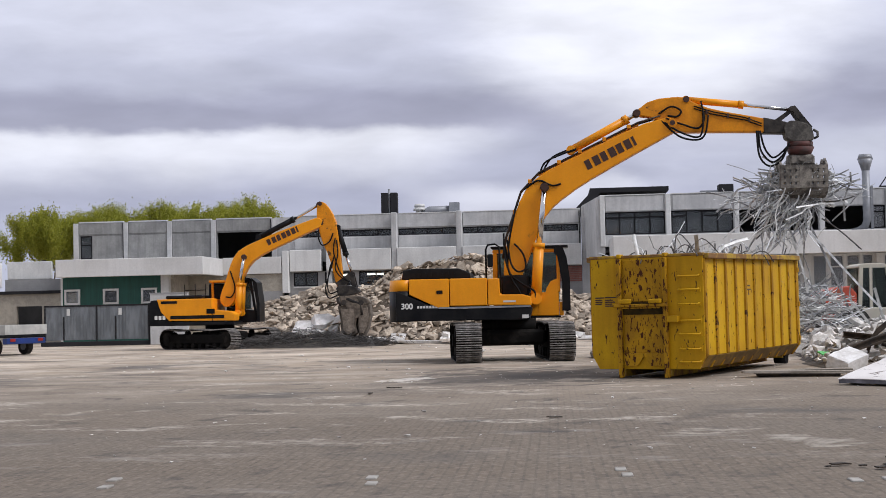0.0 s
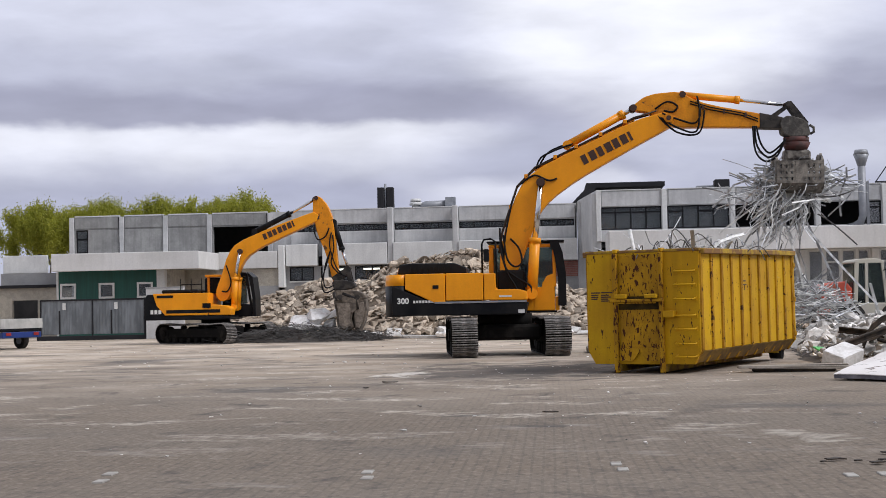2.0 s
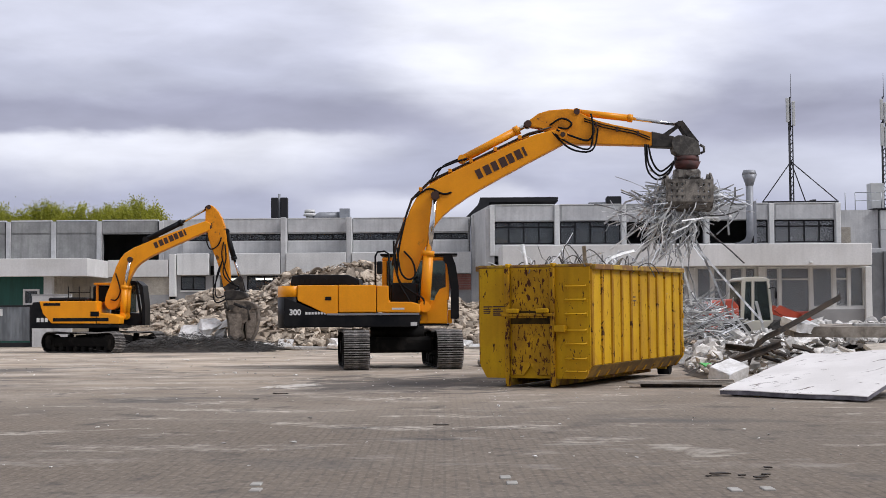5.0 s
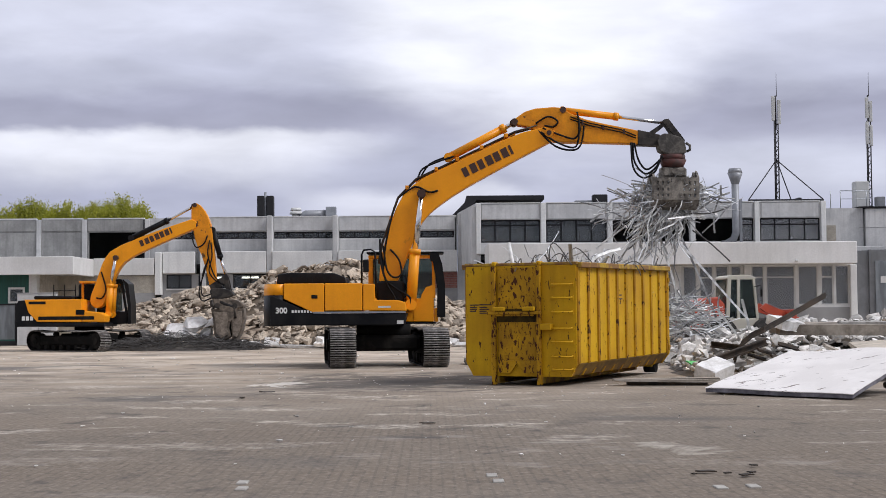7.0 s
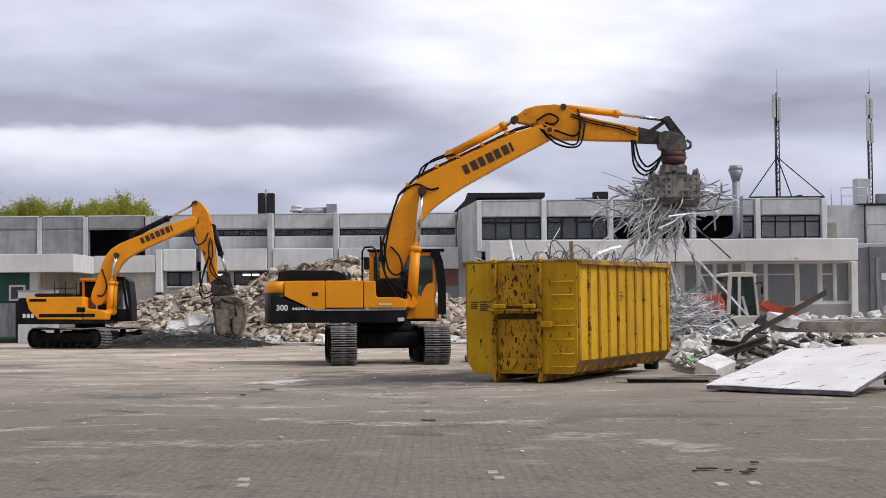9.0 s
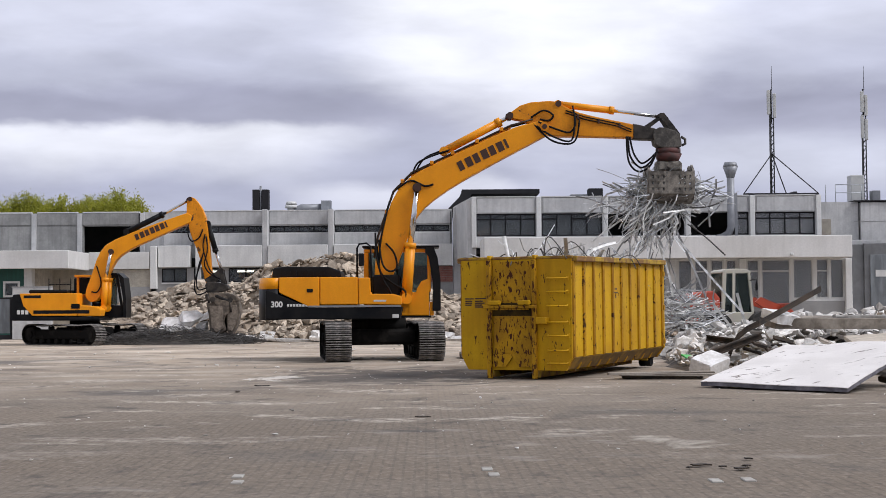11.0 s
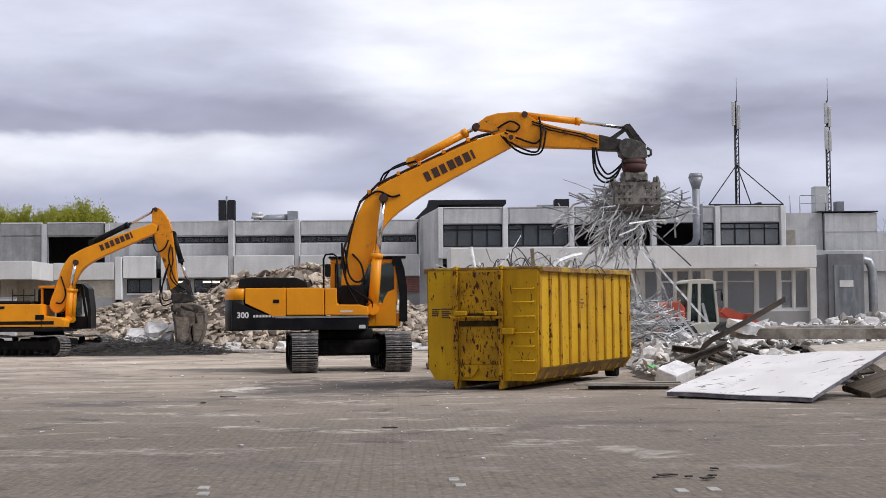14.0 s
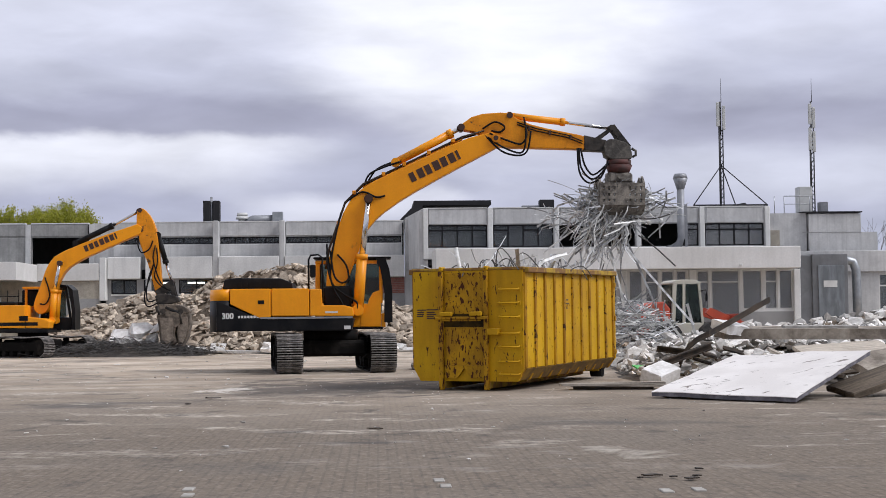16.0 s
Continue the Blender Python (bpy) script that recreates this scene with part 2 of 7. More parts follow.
# ---- ground ----
def ground_material():
    """Concrete block paving, worn and dusty: fine joints, pale dust drifts lying across, dark damp stains."""
    mat = bpy.data.materials.new("worn_block_paving")
    mat.use_nodes = True
    n, l = mat.node_tree.nodes, mat.node_tree.links
    b = n["Principled BSDF"]
    b.inputs["Roughness"].default_value = 0.92
    b.inputs["Specular IOR Level"].default_value = 0.25
    tc = n.new("ShaderNodeTexCoord")

    def tex(scale, st, detail=5.0, warp=0.0, at=(0, 0, 0)):
        mp, t = n.new("ShaderNodeMapping"), n.new("ShaderNodeTexNoise")
        mp.inputs["Scale"].default_value, mp.inputs["Location"].default_value = st, at
        t.inputs["Scale"].default_value, t.inputs["Detail"].default_value, t.inputs["Roughness"].default_value = scale, detail, 0.62
        t.inputs["Distortion"].default_value = warp
        l.new(tc.outputs["Object"], mp.inputs[0])
        l.new(mp.outputs[0], t.inputs["Vector"])
        return t.outputs["Fac"]

    def ramped(fac, lo, hi, a=0.0, c=1.0):
        r = n.new("ShaderNodeMapRange")
        for k, v in (("From Min", lo), ("From Max", hi), ("To Min", a), ("To Max", c)):
            r.inputs[k].default_value = v
        l.new(fac, r.inputs["Value"])
        return r.outputs[0]

    def mix(fac, a, c, kind="MIX"):
        m = n.new("ShaderNodeMixRGB")
        m.blend_type = kind
        for i, v in enumerate((fac, a, c)):
            if hasattr(v, "is_linked"):
                l.new(v, m.inputs[i])
            else:
                m.inputs[i].default_value = v if isinstance(v, (int, float)) else (*v, 1)
        return m.outputs[0]

    brick = n.new("ShaderNodeTexBrick")
    brick.inputs["Color1"].default_value = (0.178, 0.142, 0.107, 1)
    brick.inputs["Color2"].default_value = (0.160, 0.128, 0.098, 1)
    brick.inputs["Mortar"].default_value = (0.134, 0.109, 0.085, 1)
    for k, v in (("Scale", 1.0), ("Mortar Size", 0.013), ("Brick Width", 0.21), ("Row Height", 0.105), ("Bias", -0.1)):
        brick.inputs[k].default_value = v
    turned = n.new("ShaderNodeMapping")
    turned.inputs["Rotation"].default_value = (0, 0, radians(90))
    l.new(tc.outputs["Object"], turned.inputs[0])
    l.new(turned.outputs[0], brick.inputs["Vector"])
    col = mix(ramped(tex(0.10, (1, 1.6, 1), 4), 0.35, 0.7), brick.outputs["Color"], mix(0.5, brick.outputs["Color"], (0.21, 0.185, 0.155)))
    col = mix(ramped(tex(15.0, (1, 0.6, 1), 4), 0.5, 0.66, 0.0, 0.6), col, (0.27, 0.226, 0.178))
    col = mix(ramped(tex(11.0, (1, 0.5, 1), 5, 0.2, (3, 1, 0)), 0.53, 0.66, 0.0, 0.5), col, (0.075, 0.064, 0.054))
    # dust swept into thin streaks that run along x, strongest in the middle of the yard
    sep = n.new("ShaderNodeSeparateXYZ")
    l.new(tc.outputs["Object"], sep.inputs[0])
    zone = ramped(sep.outputs["Y"], 13.0, 20.0)
    streaks = ramped(tex(0.85, (0.42, 0.95, 1), 7, 0.4), 0.555, 0.61)
    m1_ = n.new("ShaderNodeMath")
    m1_.operation = "MULTIPLY"
    l.new(zone, m1_.inputs[0])
    l.new(streaks, m1_.inputs[1])
    col = mix(m1_.outputs[0], col, mix(ramped(tex(5.0, (1, 1, 1), 3), 0.35, 0.6), (0.50, 0.45, 0.385), col))
    patch = ramped(tex(0.55, (0.7, 1.3, 1), 5, 0.3, (9, 4, 0)), 0.62, 0.72, 0.0, 0.6)
    col = mix(patch, col, (0.36, 0.33, 0.29))
    # crushed concrete dust near the rubble
    far = n.new("ShaderNodeMath")
    far.operation = "MULTIPLY"
    l.new(ramped(sep.outputs["Y"], 18.0, 46.0), far.inputs[0])
    l.new(ramped(tex(0.30, (0.7, 1.0, 1), 6, 0.5), 0.34, 0.62, 0.30, 1.0), far.inputs[1])
    col = mix(far.outputs[0], col, mix(ramped(tex(0.9, (0.5, 0.8, 1), 6, 0.4, (5, 2, 0)), 0.4, 0.62), (0.47, 0.38, 0.285), (0.64, 0.55, 0.45)))
    stirred = n.new("ShaderNodeMath")
    stirred.operation = "MULTIPLY"
    reach_y = n.new("ShaderNodeMath")
    reach_y.operation = "MULTIPLY"
    l.new(ramped(sep.outputs["Y"], 24.0, 30.0), reach_y.inputs[0])
    l.new(ramped(sep.outputs["Y"], 36.0, 44.0, 1.0, 0.0), reach_y.inputs[1])
    l.new(reach_y.outputs[0], stirred.inputs[0])
    l.new(ramped(tex(0.75, (0.45, 0.75, 1), 8, 0.7, (4.2, 1.1, 0)), 0.52, 0.64, 0.0, 0.62), stirred.inputs[1])
    col = mix(stirred.outputs[0], col, (0.12, 0.10, 0.083))
    damp = ramped(tex(0.22, (0.7, 0.9, 1), 7, 0.5, (1.4, 7.7, 0)), 0.57, 0.66, 0.0, 0.7)
    col = mix(damp, col, (0.085, 0.08, 0.077))
    # an oily patch and spilt plaster where the machine has worked
    def spill(x, y, rx, ry, lo, hi, colour, under, at):
        m = n.new("ShaderNodeMapping")
        m.vector_type = "TEXTURE"
        m.inputs["Location"].default_value, m.inputs["Scale"].default_value = (x, y, 0), (rx, ry, 1)
        l.new(tc.outputs["Object"], m.inputs[0])
        d = n.new("ShaderNodeVectorMath")
        d.operation = "LENGTH"
        l.new(m.outputs[0], d.inputs[0])
        reach = ramped(d.outputs["Value"], 0.2, 1.0, 0.28, 0.0)
        add = n.new("ShaderNodeMath")
        add.operation = "ADD"
        l.new(reach, add.inputs[0])
        l.new(tex(1.3, (0.8, 0.7, 1), 7, 0.6, at), add.inputs[1])
        return mix(ramped(add.outputs[0], lo, hi, 0.0, 0.7), under, colour)

    col = spill(-0.8, 31.5, 3.6, 5.0, 0.57, 0.70, (0.055, 0.05, 0.048), col, (2, 8, 0))
    col = spill(-3.1, 30.8, 1.2, 2.4, 0.72, 0.77, (0.66, 0.62, 0.56), col, (6, 3, 0))
    col = spill(2.8, 16.0, 1.0, 1.6, 0.70, 0.80, (0.45, 0.41, 0.35), col, (1, 3, 0))
    l.new(col, b.inputs["Base Color"])
    bp = n.new("ShaderNodeBump")
    bp.inputs["Strength"].default_value, bp.inputs["Distance"].default_value = 0.5, 0.01
    l.new(tex(18.0, (1, 1, 1), 5), bp.inputs["Height"])
    l.new(bp.outputs[0], b.inputs["Normal"])
    return mat


PAVING = ground_material()
bm = bmesh.new()
nx, ny = 90, 110
xs = [-700 + 1400 * i / 8 for i in range(3)] + [-240 + 480 * i / nx for i in range(nx + 1)] + [350, 525, 700]
ys = [-80 + 8 * i for i in range(10)] + [i * 1.0 for i in range(100)] + [110, 140, 200, 300, 500, 800, 1300]
grid = []
for y in ys:
    grid.append([bm.verts.new((x, y, 0.025 * noise.noise(Vector((x * 0.15, y * 0.15, 0))) * (1 if -60 < x < 60 and 8 < y < 90 else 0) - 0.012)) for x in xs])
for r0, r1 in zip(grid, grid[1:]):
    for i in range(len(xs) - 1):
        f = bm.faces.new((r0[i], r0[i + 1], r1[i + 1], r1[i]))
        f.smooth = True
tagged(part("ground", bm, PAVING), "worn block-paved yard with dust streaks and damp stains", "ground", kind="structure")
WHITE_STONE = material("white_marker_block", (0.40, 0.38, 0.345), 0.9, other=(0.28, 0.262, 0.235), scale=6)
markers = thing("paving_marking", pose(0, 0, 0.016), "pale paving blocks set as bay markings", "marking", kind="structure")
for x, y in ((-1.68, 12.95), (-1.63, 12.5), (0.56, 13.35), (0.60, 12.9), (-4.08, 13.05), (-3.99, 12.5), (2.46, 12.3), (2.75, 12.35)):
    part("paving_block", boxes((x - 0.05, x + 0.05, y - 0.105, y + 0.105, -0.05, -0.012), bevel=0.006), WHITE_STONE, markers)


# ---- the school buildings ----
def window(parent, x0, x1, y, z0, z1, bays=2, transom=None, frame=DARK_FRAME, fw=0.07, transom_bays=None, depth=0.10, glass=GLASS):
    """A window in a wall that faces -y: frame with mullions and a transom, and one pane to each light."""
    bm = bmesh.new()
    box(bm, x0, x1, y, y + depth, z0, z0 + fw)
    box(bm, x0, x1, y, y + depth, z1 - fw, z1)
    w = (x1 - x0) / bays
    for i in range(bays + 1):
        c = min(max(x0 + i * w, x0 + fw / 2), x1 - fw / 2)
        box(bm, c - fw / 2, c + fw / 2, y + 0.003, y + depth - 0.003, z0 + fw, z1 - fw)
    lights = []
    for i in range(bays):
        a, b = x0 + i * w + fw / 2, x0 + (i + 1) * w - fw / 2
        if transom and (transom_bays is None or i in transom_bays):
            zt = z1 - transom
            box(bm, a, b, y + 0.006, y + depth - 0.006, zt - fw / 2, zt + fw / 2)
            lights += [(a, b, z0 + fw, zt - fw / 2), (a, b, zt + fw / 2, z1 - fw)]
        else:
            lights.append((a, b, z0 + fw, z1 - fw))
    win = part("window", bm, frame, parent)
    for a, b, c, d in lights:
        pane = part("pane", boxes((a, b, y + 0.045, y + 0.055, c, d)), glass, win)
        pane.visible_shadow = False
    return win


def wall_with(parent, name, x0, x1, y0, y1, z0, z1, holes, mat, label=""):
    """A wall between x0 and x1 with rectangular openings (a, b, c, d) that go through it."""
    bm = bmesh.new()
    xs = sorted({x0, x1, *[h[0] for h in holes], *[h[1] for h in holes]})
    for a, b in zip(xs, xs[1:]):
        m = (a + b) / 2
        cuts = sorted((h[2], h[3]) for h in holes if h[0] < m < h[1])
        z = z0
        for c, d in cuts + [(z1, z1)]:
            if c - z > 1e-4:
                box(bm, a, b, y0, y1, z, c)
            z = d
    bmesh.ops.remove_doubles(bm, verts=bm.verts, dist=1e-5)
    return part(name, bm, mat, parent, label)


# The long two-storey wing behind the rubble.
wing = thing("school_wing", pose(0, 84, 0), "long two-storey grey concrete school wing with strip windows", "building")
strips = []
for a, b in ((-15.05, -13.2), (-12.9, -9.4), (-9.05, -5.6), (-5.25, -1.75), (-1.4, 1.45)):
    strips.append((a, b, 5.85, 6.24))
left_holes = [(-28.15, -27.42, 4.9, 6.28), (-19.85, -16.6, 4.75, 6.28)]
wall_with(wing, "upper_wall", -28.5, -16.4, 0, 0.3, 4.4, 7.05, left_holes, AGGREGATE, "stained grey concrete panels")
wall_with(wing, "upper_wall", -16.4, 1.62, 0.05, 0.35, 4.4, 7.08, strips, CONCRETE)
grounds = [(-15.2, -13.75, 2.97, 3.78), (-13.35, -11.7, 2.97, 3.78), (-11.35, -9.35, 2.97, 3.78), (-9.0, -7.2, 2.97, 3.78), (-6.8, -5.6, 2.97, 3.78)]
wall_with(wing, "lower_wall", -15.5, 1.62, -0.6, -0.3, 0.0, 3.82, grounds, PLINTH, "grey rendered lower wall")
for x in (-28.38, -25.35, -22.7, -20.05, -16.42):
    part("pilaster", boxes((x - 0.14, x + 0.14, -0.12, -0.002, 4.5, 7.02), bevel=0.015), CONCRETE, wing)
for x in (-13.05, -9.22, -5.43, -1.58):
    part("pilaster", boxes((x - 0.15, x + 0.15, -0.9, 0.048, 3.0, 7.14), bevel=0.02), CONCRETE, wing)
part("pilaster", boxes((-15.75, -15.4, -1.25, -0.602, 2.6, 5.05), bevel=0.02), CONCRETE_PALE, wing)
for a, b in ((-15.35, -13.5), (-13.2, -9.4), (-9.05, -5.6), (-5.25, -1.75), (-1.4, 1.6)):
    part("parapet_panel", boxes((a, b, -1.0, -0.35, 3.83, 5.08), bevel=0.025), CONCRETE_PALE, wing, "pale concrete balcony panel")
    part("top_panel", boxes((max(a, -15.2), b, -0.06, 0.048, 6.30, 7.10), bevel=0.02), CONCRETE, wing)
    part("sill_panel", boxes((max(a, -15.2), b, -0.05, 0.048, 5.10, 5.80), bevel=0.02), CONCRETE, wing)
    part("coping", boxes((max(a, -15.2), b, -0.08, 0.3, 7.104, 7.15)), CONCRETE_PALE, wing)
for a, b in ((-28.2, -25.52), (-25.18, -22.86), (-22.54, -20.2), (-19.88, -16.6)):
    part("coping", boxes((a, b, -0.06, 0.3, 7.054, 7.12)), CONCRETE_PALE, wing)
    part("top_panel", boxes((a, b, -0.05, -0.002, 6.36, 7.03), bevel=0.015), AGGREGATE, wing)
    if a < -20 and a > -28:
        part("wall_panel", boxes((a, b, -0.05, -0.002, 4.6, 6.27), bevel=0.015), AGGREGATE, wing)
part("wall_panel", boxes((-27.38, -25.52, -0.05, -0.002, 4.6, 6.27), bevel=0.015), AGGREGATE, wing)
for x in (-25.52, -16.62, -9.42, 1.5):
    part("seam", boxes((x, x + 0.05, -0.125, -0.05, 4.7, 7.0)), ROOF_EDGE, wing, "dark open joint")
window(wing, -28.15, -27.42, 0.08, 4.9, 6.28, 1, 0.55)
for i, (a, b, c, d) in enumerate(strips):
    window(wing, a, b, 0.1, c, d, max(3, round((b - a) / 0.85)), frame=DARK_FRAME, fw=0.06)
for a, b, c, d in grounds:
    window(wing, a, b, -0.55, c, d, 2, frame=DARK_FRAME, fw=0.06)
    part("sill", boxes((a, b, -0.66, -0.602, c - 0.09, c - 0.01)), WHITE_FRAME, wing)
part("roof", boxes((-28.5, 1.6, 0.36, 14, 6.9, 7.0)), ROOF, wing)
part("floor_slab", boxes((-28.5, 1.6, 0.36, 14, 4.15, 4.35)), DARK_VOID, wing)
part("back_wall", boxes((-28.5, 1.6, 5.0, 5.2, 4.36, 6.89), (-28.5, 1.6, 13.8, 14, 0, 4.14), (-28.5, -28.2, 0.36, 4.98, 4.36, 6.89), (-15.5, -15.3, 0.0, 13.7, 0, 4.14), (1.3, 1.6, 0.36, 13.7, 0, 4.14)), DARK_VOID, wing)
part("end_wall", boxes((-28.5, -28.25, 5.21, 14, 4.36, 6.89), (-28.5, -28.25, 0.3, 14, 0, 4.14), (-28.24, 1.6, 13.75, 14, 4.36, 6.89)), CONCRETE, wing)
tubes_mat = bpy.data.materials.new("lit_ceiling_tube")
tubes_mat.use_nodes = True
tb = tubes_mat.node_tree.nodes["Principled BSDF"]
tb.inputs["Emission Color"].default_value, tb.inputs["Emission Strength"].default_value = (1.0, 0.93, 0.75, 1), 3.0
for x in (-12.2, -10.6, -8.2):
    lamp = thing("ceiling_lamp", pose(x, 85.3, 3.62), "lit fluorescent ceiling lamp inside the school wing", "ceiling lamp", "lamps in the school wing")
    part("housing", boxes((-0.5, 0.5, -0.15, 0.15, 0.06, 0.5)), WHITE_FRAME, lamp)
    part("diffuser", boxes((-0.48, 0.48, -0.13, 0.13, -0.04, 0.058)), tubes_mat, lamp)
part("louvre_band", boxes(*[(-1.3, 1.6, -0.68, -0.602, 2.9 + i * 0.1, 2.985 + i * 0.1) for i in range(9)]), RED_BRICK, wing, "dull red louvred band")

# Entrance block with the white fascia and the green front.
entry = thing("entrance_block", pose(0, 78, 0), "low entrance block with white fascia and dark green front", "building")
part("fascia", boxes((-27.56, -19.25, 0, 0.25, 3.68, 4.66), bevel=0.02), WHITE_FASCIA, entry, "off-white painted fascia")
part("fascia", boxes((-19.5, -19.25, 0.252, 5.0, 3.68, 4.66), bevel=0.02), WHITE_FASCIA, entry)
part("fascia", boxes((-27.56, -27.3, 0.252, 5.9, 3.68, 4.66), bevel=0.02), WHITE_FASCIA, entry)
part("fascia", boxes((-19.248, -15.8, 4.75, 5.0, 3.74, 4.72), bevel=0.02), WHITE_FASCIA, entry)
part("canopy_roof", boxes((-27.3, -19.5, 0.252, 5.9, 3.75, 3.95)), CONCRETE, entry)
green_holes = [(-27.4, -26.5, 2.15, 3.02), (-25.2, -24.3, 2.15, 3.02), (-23.02, -22.12, 2.15, 3.02)]
wall_with(entry, "front_wall", -27.5, -21.9, 1.0, 1.2, 0, 3.74, green_holes, GREEN_PAINT, "dark green painted cladding")
part("corner_post", boxes((-27.62, -27.502, 0.98, 1.2, 0, 3.67)), WHITE_FRAME, entry)
part("corner_post", boxes((-21.898, -21.45, 0.98, 1.5, 0, 3.74)), CONCRETE_PALE, entry)
for a, b, c, d in green_holes:
    window(entry, a, b, 0.95, c, d, 1, frame=WHITE_FRAME, fw=0.11, depth=0.2)
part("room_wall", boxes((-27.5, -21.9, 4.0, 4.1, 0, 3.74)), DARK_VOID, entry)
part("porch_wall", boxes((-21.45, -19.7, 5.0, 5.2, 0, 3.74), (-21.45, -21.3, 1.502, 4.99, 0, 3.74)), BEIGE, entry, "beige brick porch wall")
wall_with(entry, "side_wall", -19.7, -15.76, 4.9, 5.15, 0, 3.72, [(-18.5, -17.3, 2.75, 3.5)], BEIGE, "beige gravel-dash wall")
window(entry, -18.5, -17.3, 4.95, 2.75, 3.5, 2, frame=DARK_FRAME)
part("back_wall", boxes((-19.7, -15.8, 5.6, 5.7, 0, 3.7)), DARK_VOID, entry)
part("plinth", boxes((-19.7, -15.76, 4.84, 4.898, 0, 2.72)), PLINTH, entry)

# The right-hand block with the projecting ground floor.
block = thing("classroom_block", pose(0, 77.7, 0), "two-storey concrete classroom block, upper windows partly stripped out", "building")
RB = [(2.75, 6.0), (6.32, 9.6), (9.92, 14.08), (14.4, 17.55), (17.9, 21.15)]
wall_with(block, "upper_wall", 2.58, 21.5, 0, 0.3, 4.6, 7.33, [(a, b, 5.22, 6.45) for a, b in RB], CONCRETE, "grey concrete upper wall")
for x in (2.66, 6.16, 9.76, 14.24, 17.72, 21.32):
    part("pilaster", boxes((x - 0.13, x + 0.13, -0.14, -0.002, 4.6, 7.36), bevel=0.02), CONCRETE_PALE, block)
for a, b in RB:
    part("top_panel", boxes((a + 0.08, b - 0.06, -0.06, -0.002, 6.48, 7.28), bevel=0.02), CONCRETE, block)
    part("coping", boxes((a, b, -0.08, 0.32, 7.334, 7.38)), CONCRETE_PALE, block)
window(block, 2.75, 6.0, 0.08, 5.22, 6.45, 4, 0.3)
window(block, 6.32, 9.6, 0.08, 5.22, 6.45, 4, 0.3, transom_bays=(0, 2))
window(block, 17.9, 21.15, 0.08, 5.22, 6.45, 4, 0.34, glass=DUSTY_GLASS)
window(block, 16.75, 17.55, 0.08, 5.22, 6.45, 1, 0.34, glass=DUSTY_GLASS)
part("side_wall", boxes((2.3, 2.578, 0.0, 5.59, 0, 7.2), (1.65, 2.578, 5.6, 7.0, 0, 7.2)), CONCRETE, block)
bm = bmesh.new()
prism(bm, [(0, 0), (6.9, 0), (6.9, 3.1), (0, 3.18)], -0.2, 0, m=Matrix.Translation((2.575, 0, 4.2)) @ Matrix.Rotation(radians(97.5), 4, "Z"))
part("side_panel", bm, CONCRETE, block)
part("roof", boxes((2.58, 21.5, 0.32, 14, 7.1, 7.2)), ROOF, block)
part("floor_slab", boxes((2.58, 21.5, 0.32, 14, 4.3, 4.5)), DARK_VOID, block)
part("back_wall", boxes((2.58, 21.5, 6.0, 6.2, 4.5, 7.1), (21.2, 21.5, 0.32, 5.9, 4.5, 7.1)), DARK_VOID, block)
part("end_wall", boxes((2.58, 21.5, 13.75, 14, 0, 7.09), (21.25, 21.5, 6.3, 13.7, 0, 7.09), (2.3, 2.578, 7.01, 14, 0, 7.09)), CONCRETE, block)
part("canopy_fascia", boxes((3.0, 21.75, -4.7, -4.4, 3.82, 4.95), bevel=0.03), WHITE_FASCIA, block, "broad pale concrete fascia")
part("canopy_fascia", boxes((2.98, 3.25, -4.398, -0.15, 3.82, 4.93), bevel=0.02), WHITE_FASCIA, block)
part("canopy_fascia", boxes((21.5, 21.75, -4.398, -0.15, 3.82, 4.93), bevel=0.02), WHITE_FASCIA, block)
part("canopy_roof", boxes((3.25, 21.5, -4.398, -0.15, 4.3, 4.5)), ROOF, block)
part("canopy_ceiling", boxes((3.25, 21.5, -4.398, -0.15, 3.84, 3.9)), CONCRETE, block)
GF = [(13.2, 13.95, False), (14.05, 14.8, True), (14.9, 15.6, True), (15.7, 16.27, False), (16.78, 17.46, True), (17.55, 19.08, True),
      (19.2, 20.27, False), (20.4, 21.08, True), (21.15, 21.9, False), (4.2, 5.2, True), (5.4, 6.9, False), (7.1, 8.4, True), (8.6, 9.9, False), (10.2, 11.4, True), (11.5, 12.6, False)]
gf_holes = [(a, b, 1.0 if a == 17.55 else 1.72, 3.8) for a, b, _ in GF]
wall_with(block, "ground_wall", 3.1, 22.25, -2.7, -2.45, 0, 3.835, gf_holes, CONCRETE_PALE, "pale ground-floor wall")
for a, b, split_ in GF:
    window(block, a, b, -2.66, 1.0 if a == 17.55 else 1.72, 3.8, 1, 0.62 if split_ else None, frame=WHITE_FRAME, fw=0.07, glass=DUSTY_GLASS)
for x in (12.88, 16.52, 22.05):
    part("column", boxes((x - 0.17, x + 0.17, -3.0, -2.702, 0, 3.82), bevel=0.02), CONCRETE_PALE, block)
part("plinth", boxes((3.1, 17.5, -2.8, -2.702, 0, 1.6)), PLINTH, block)
part("plinth", boxes((19.1, 22.2, -2.8, -2.702, 0, 1.6)), PLINTH, block)
part("room_wall", boxes((3.1, 22.2, 1.0, 1.2, 0, 4.2), (22.0, 22.2, -2.4, 0.9, 0, 4.2), (3.1, 3.3, -2.4, 0.9, 0, 4.2)), CURTAIN, block)
part("wall_lamp", boxes((18.55, 18.72, -4.82, -4.702, 3.92, 4.05), bevel=0.03), WHITE_FRAME, block)

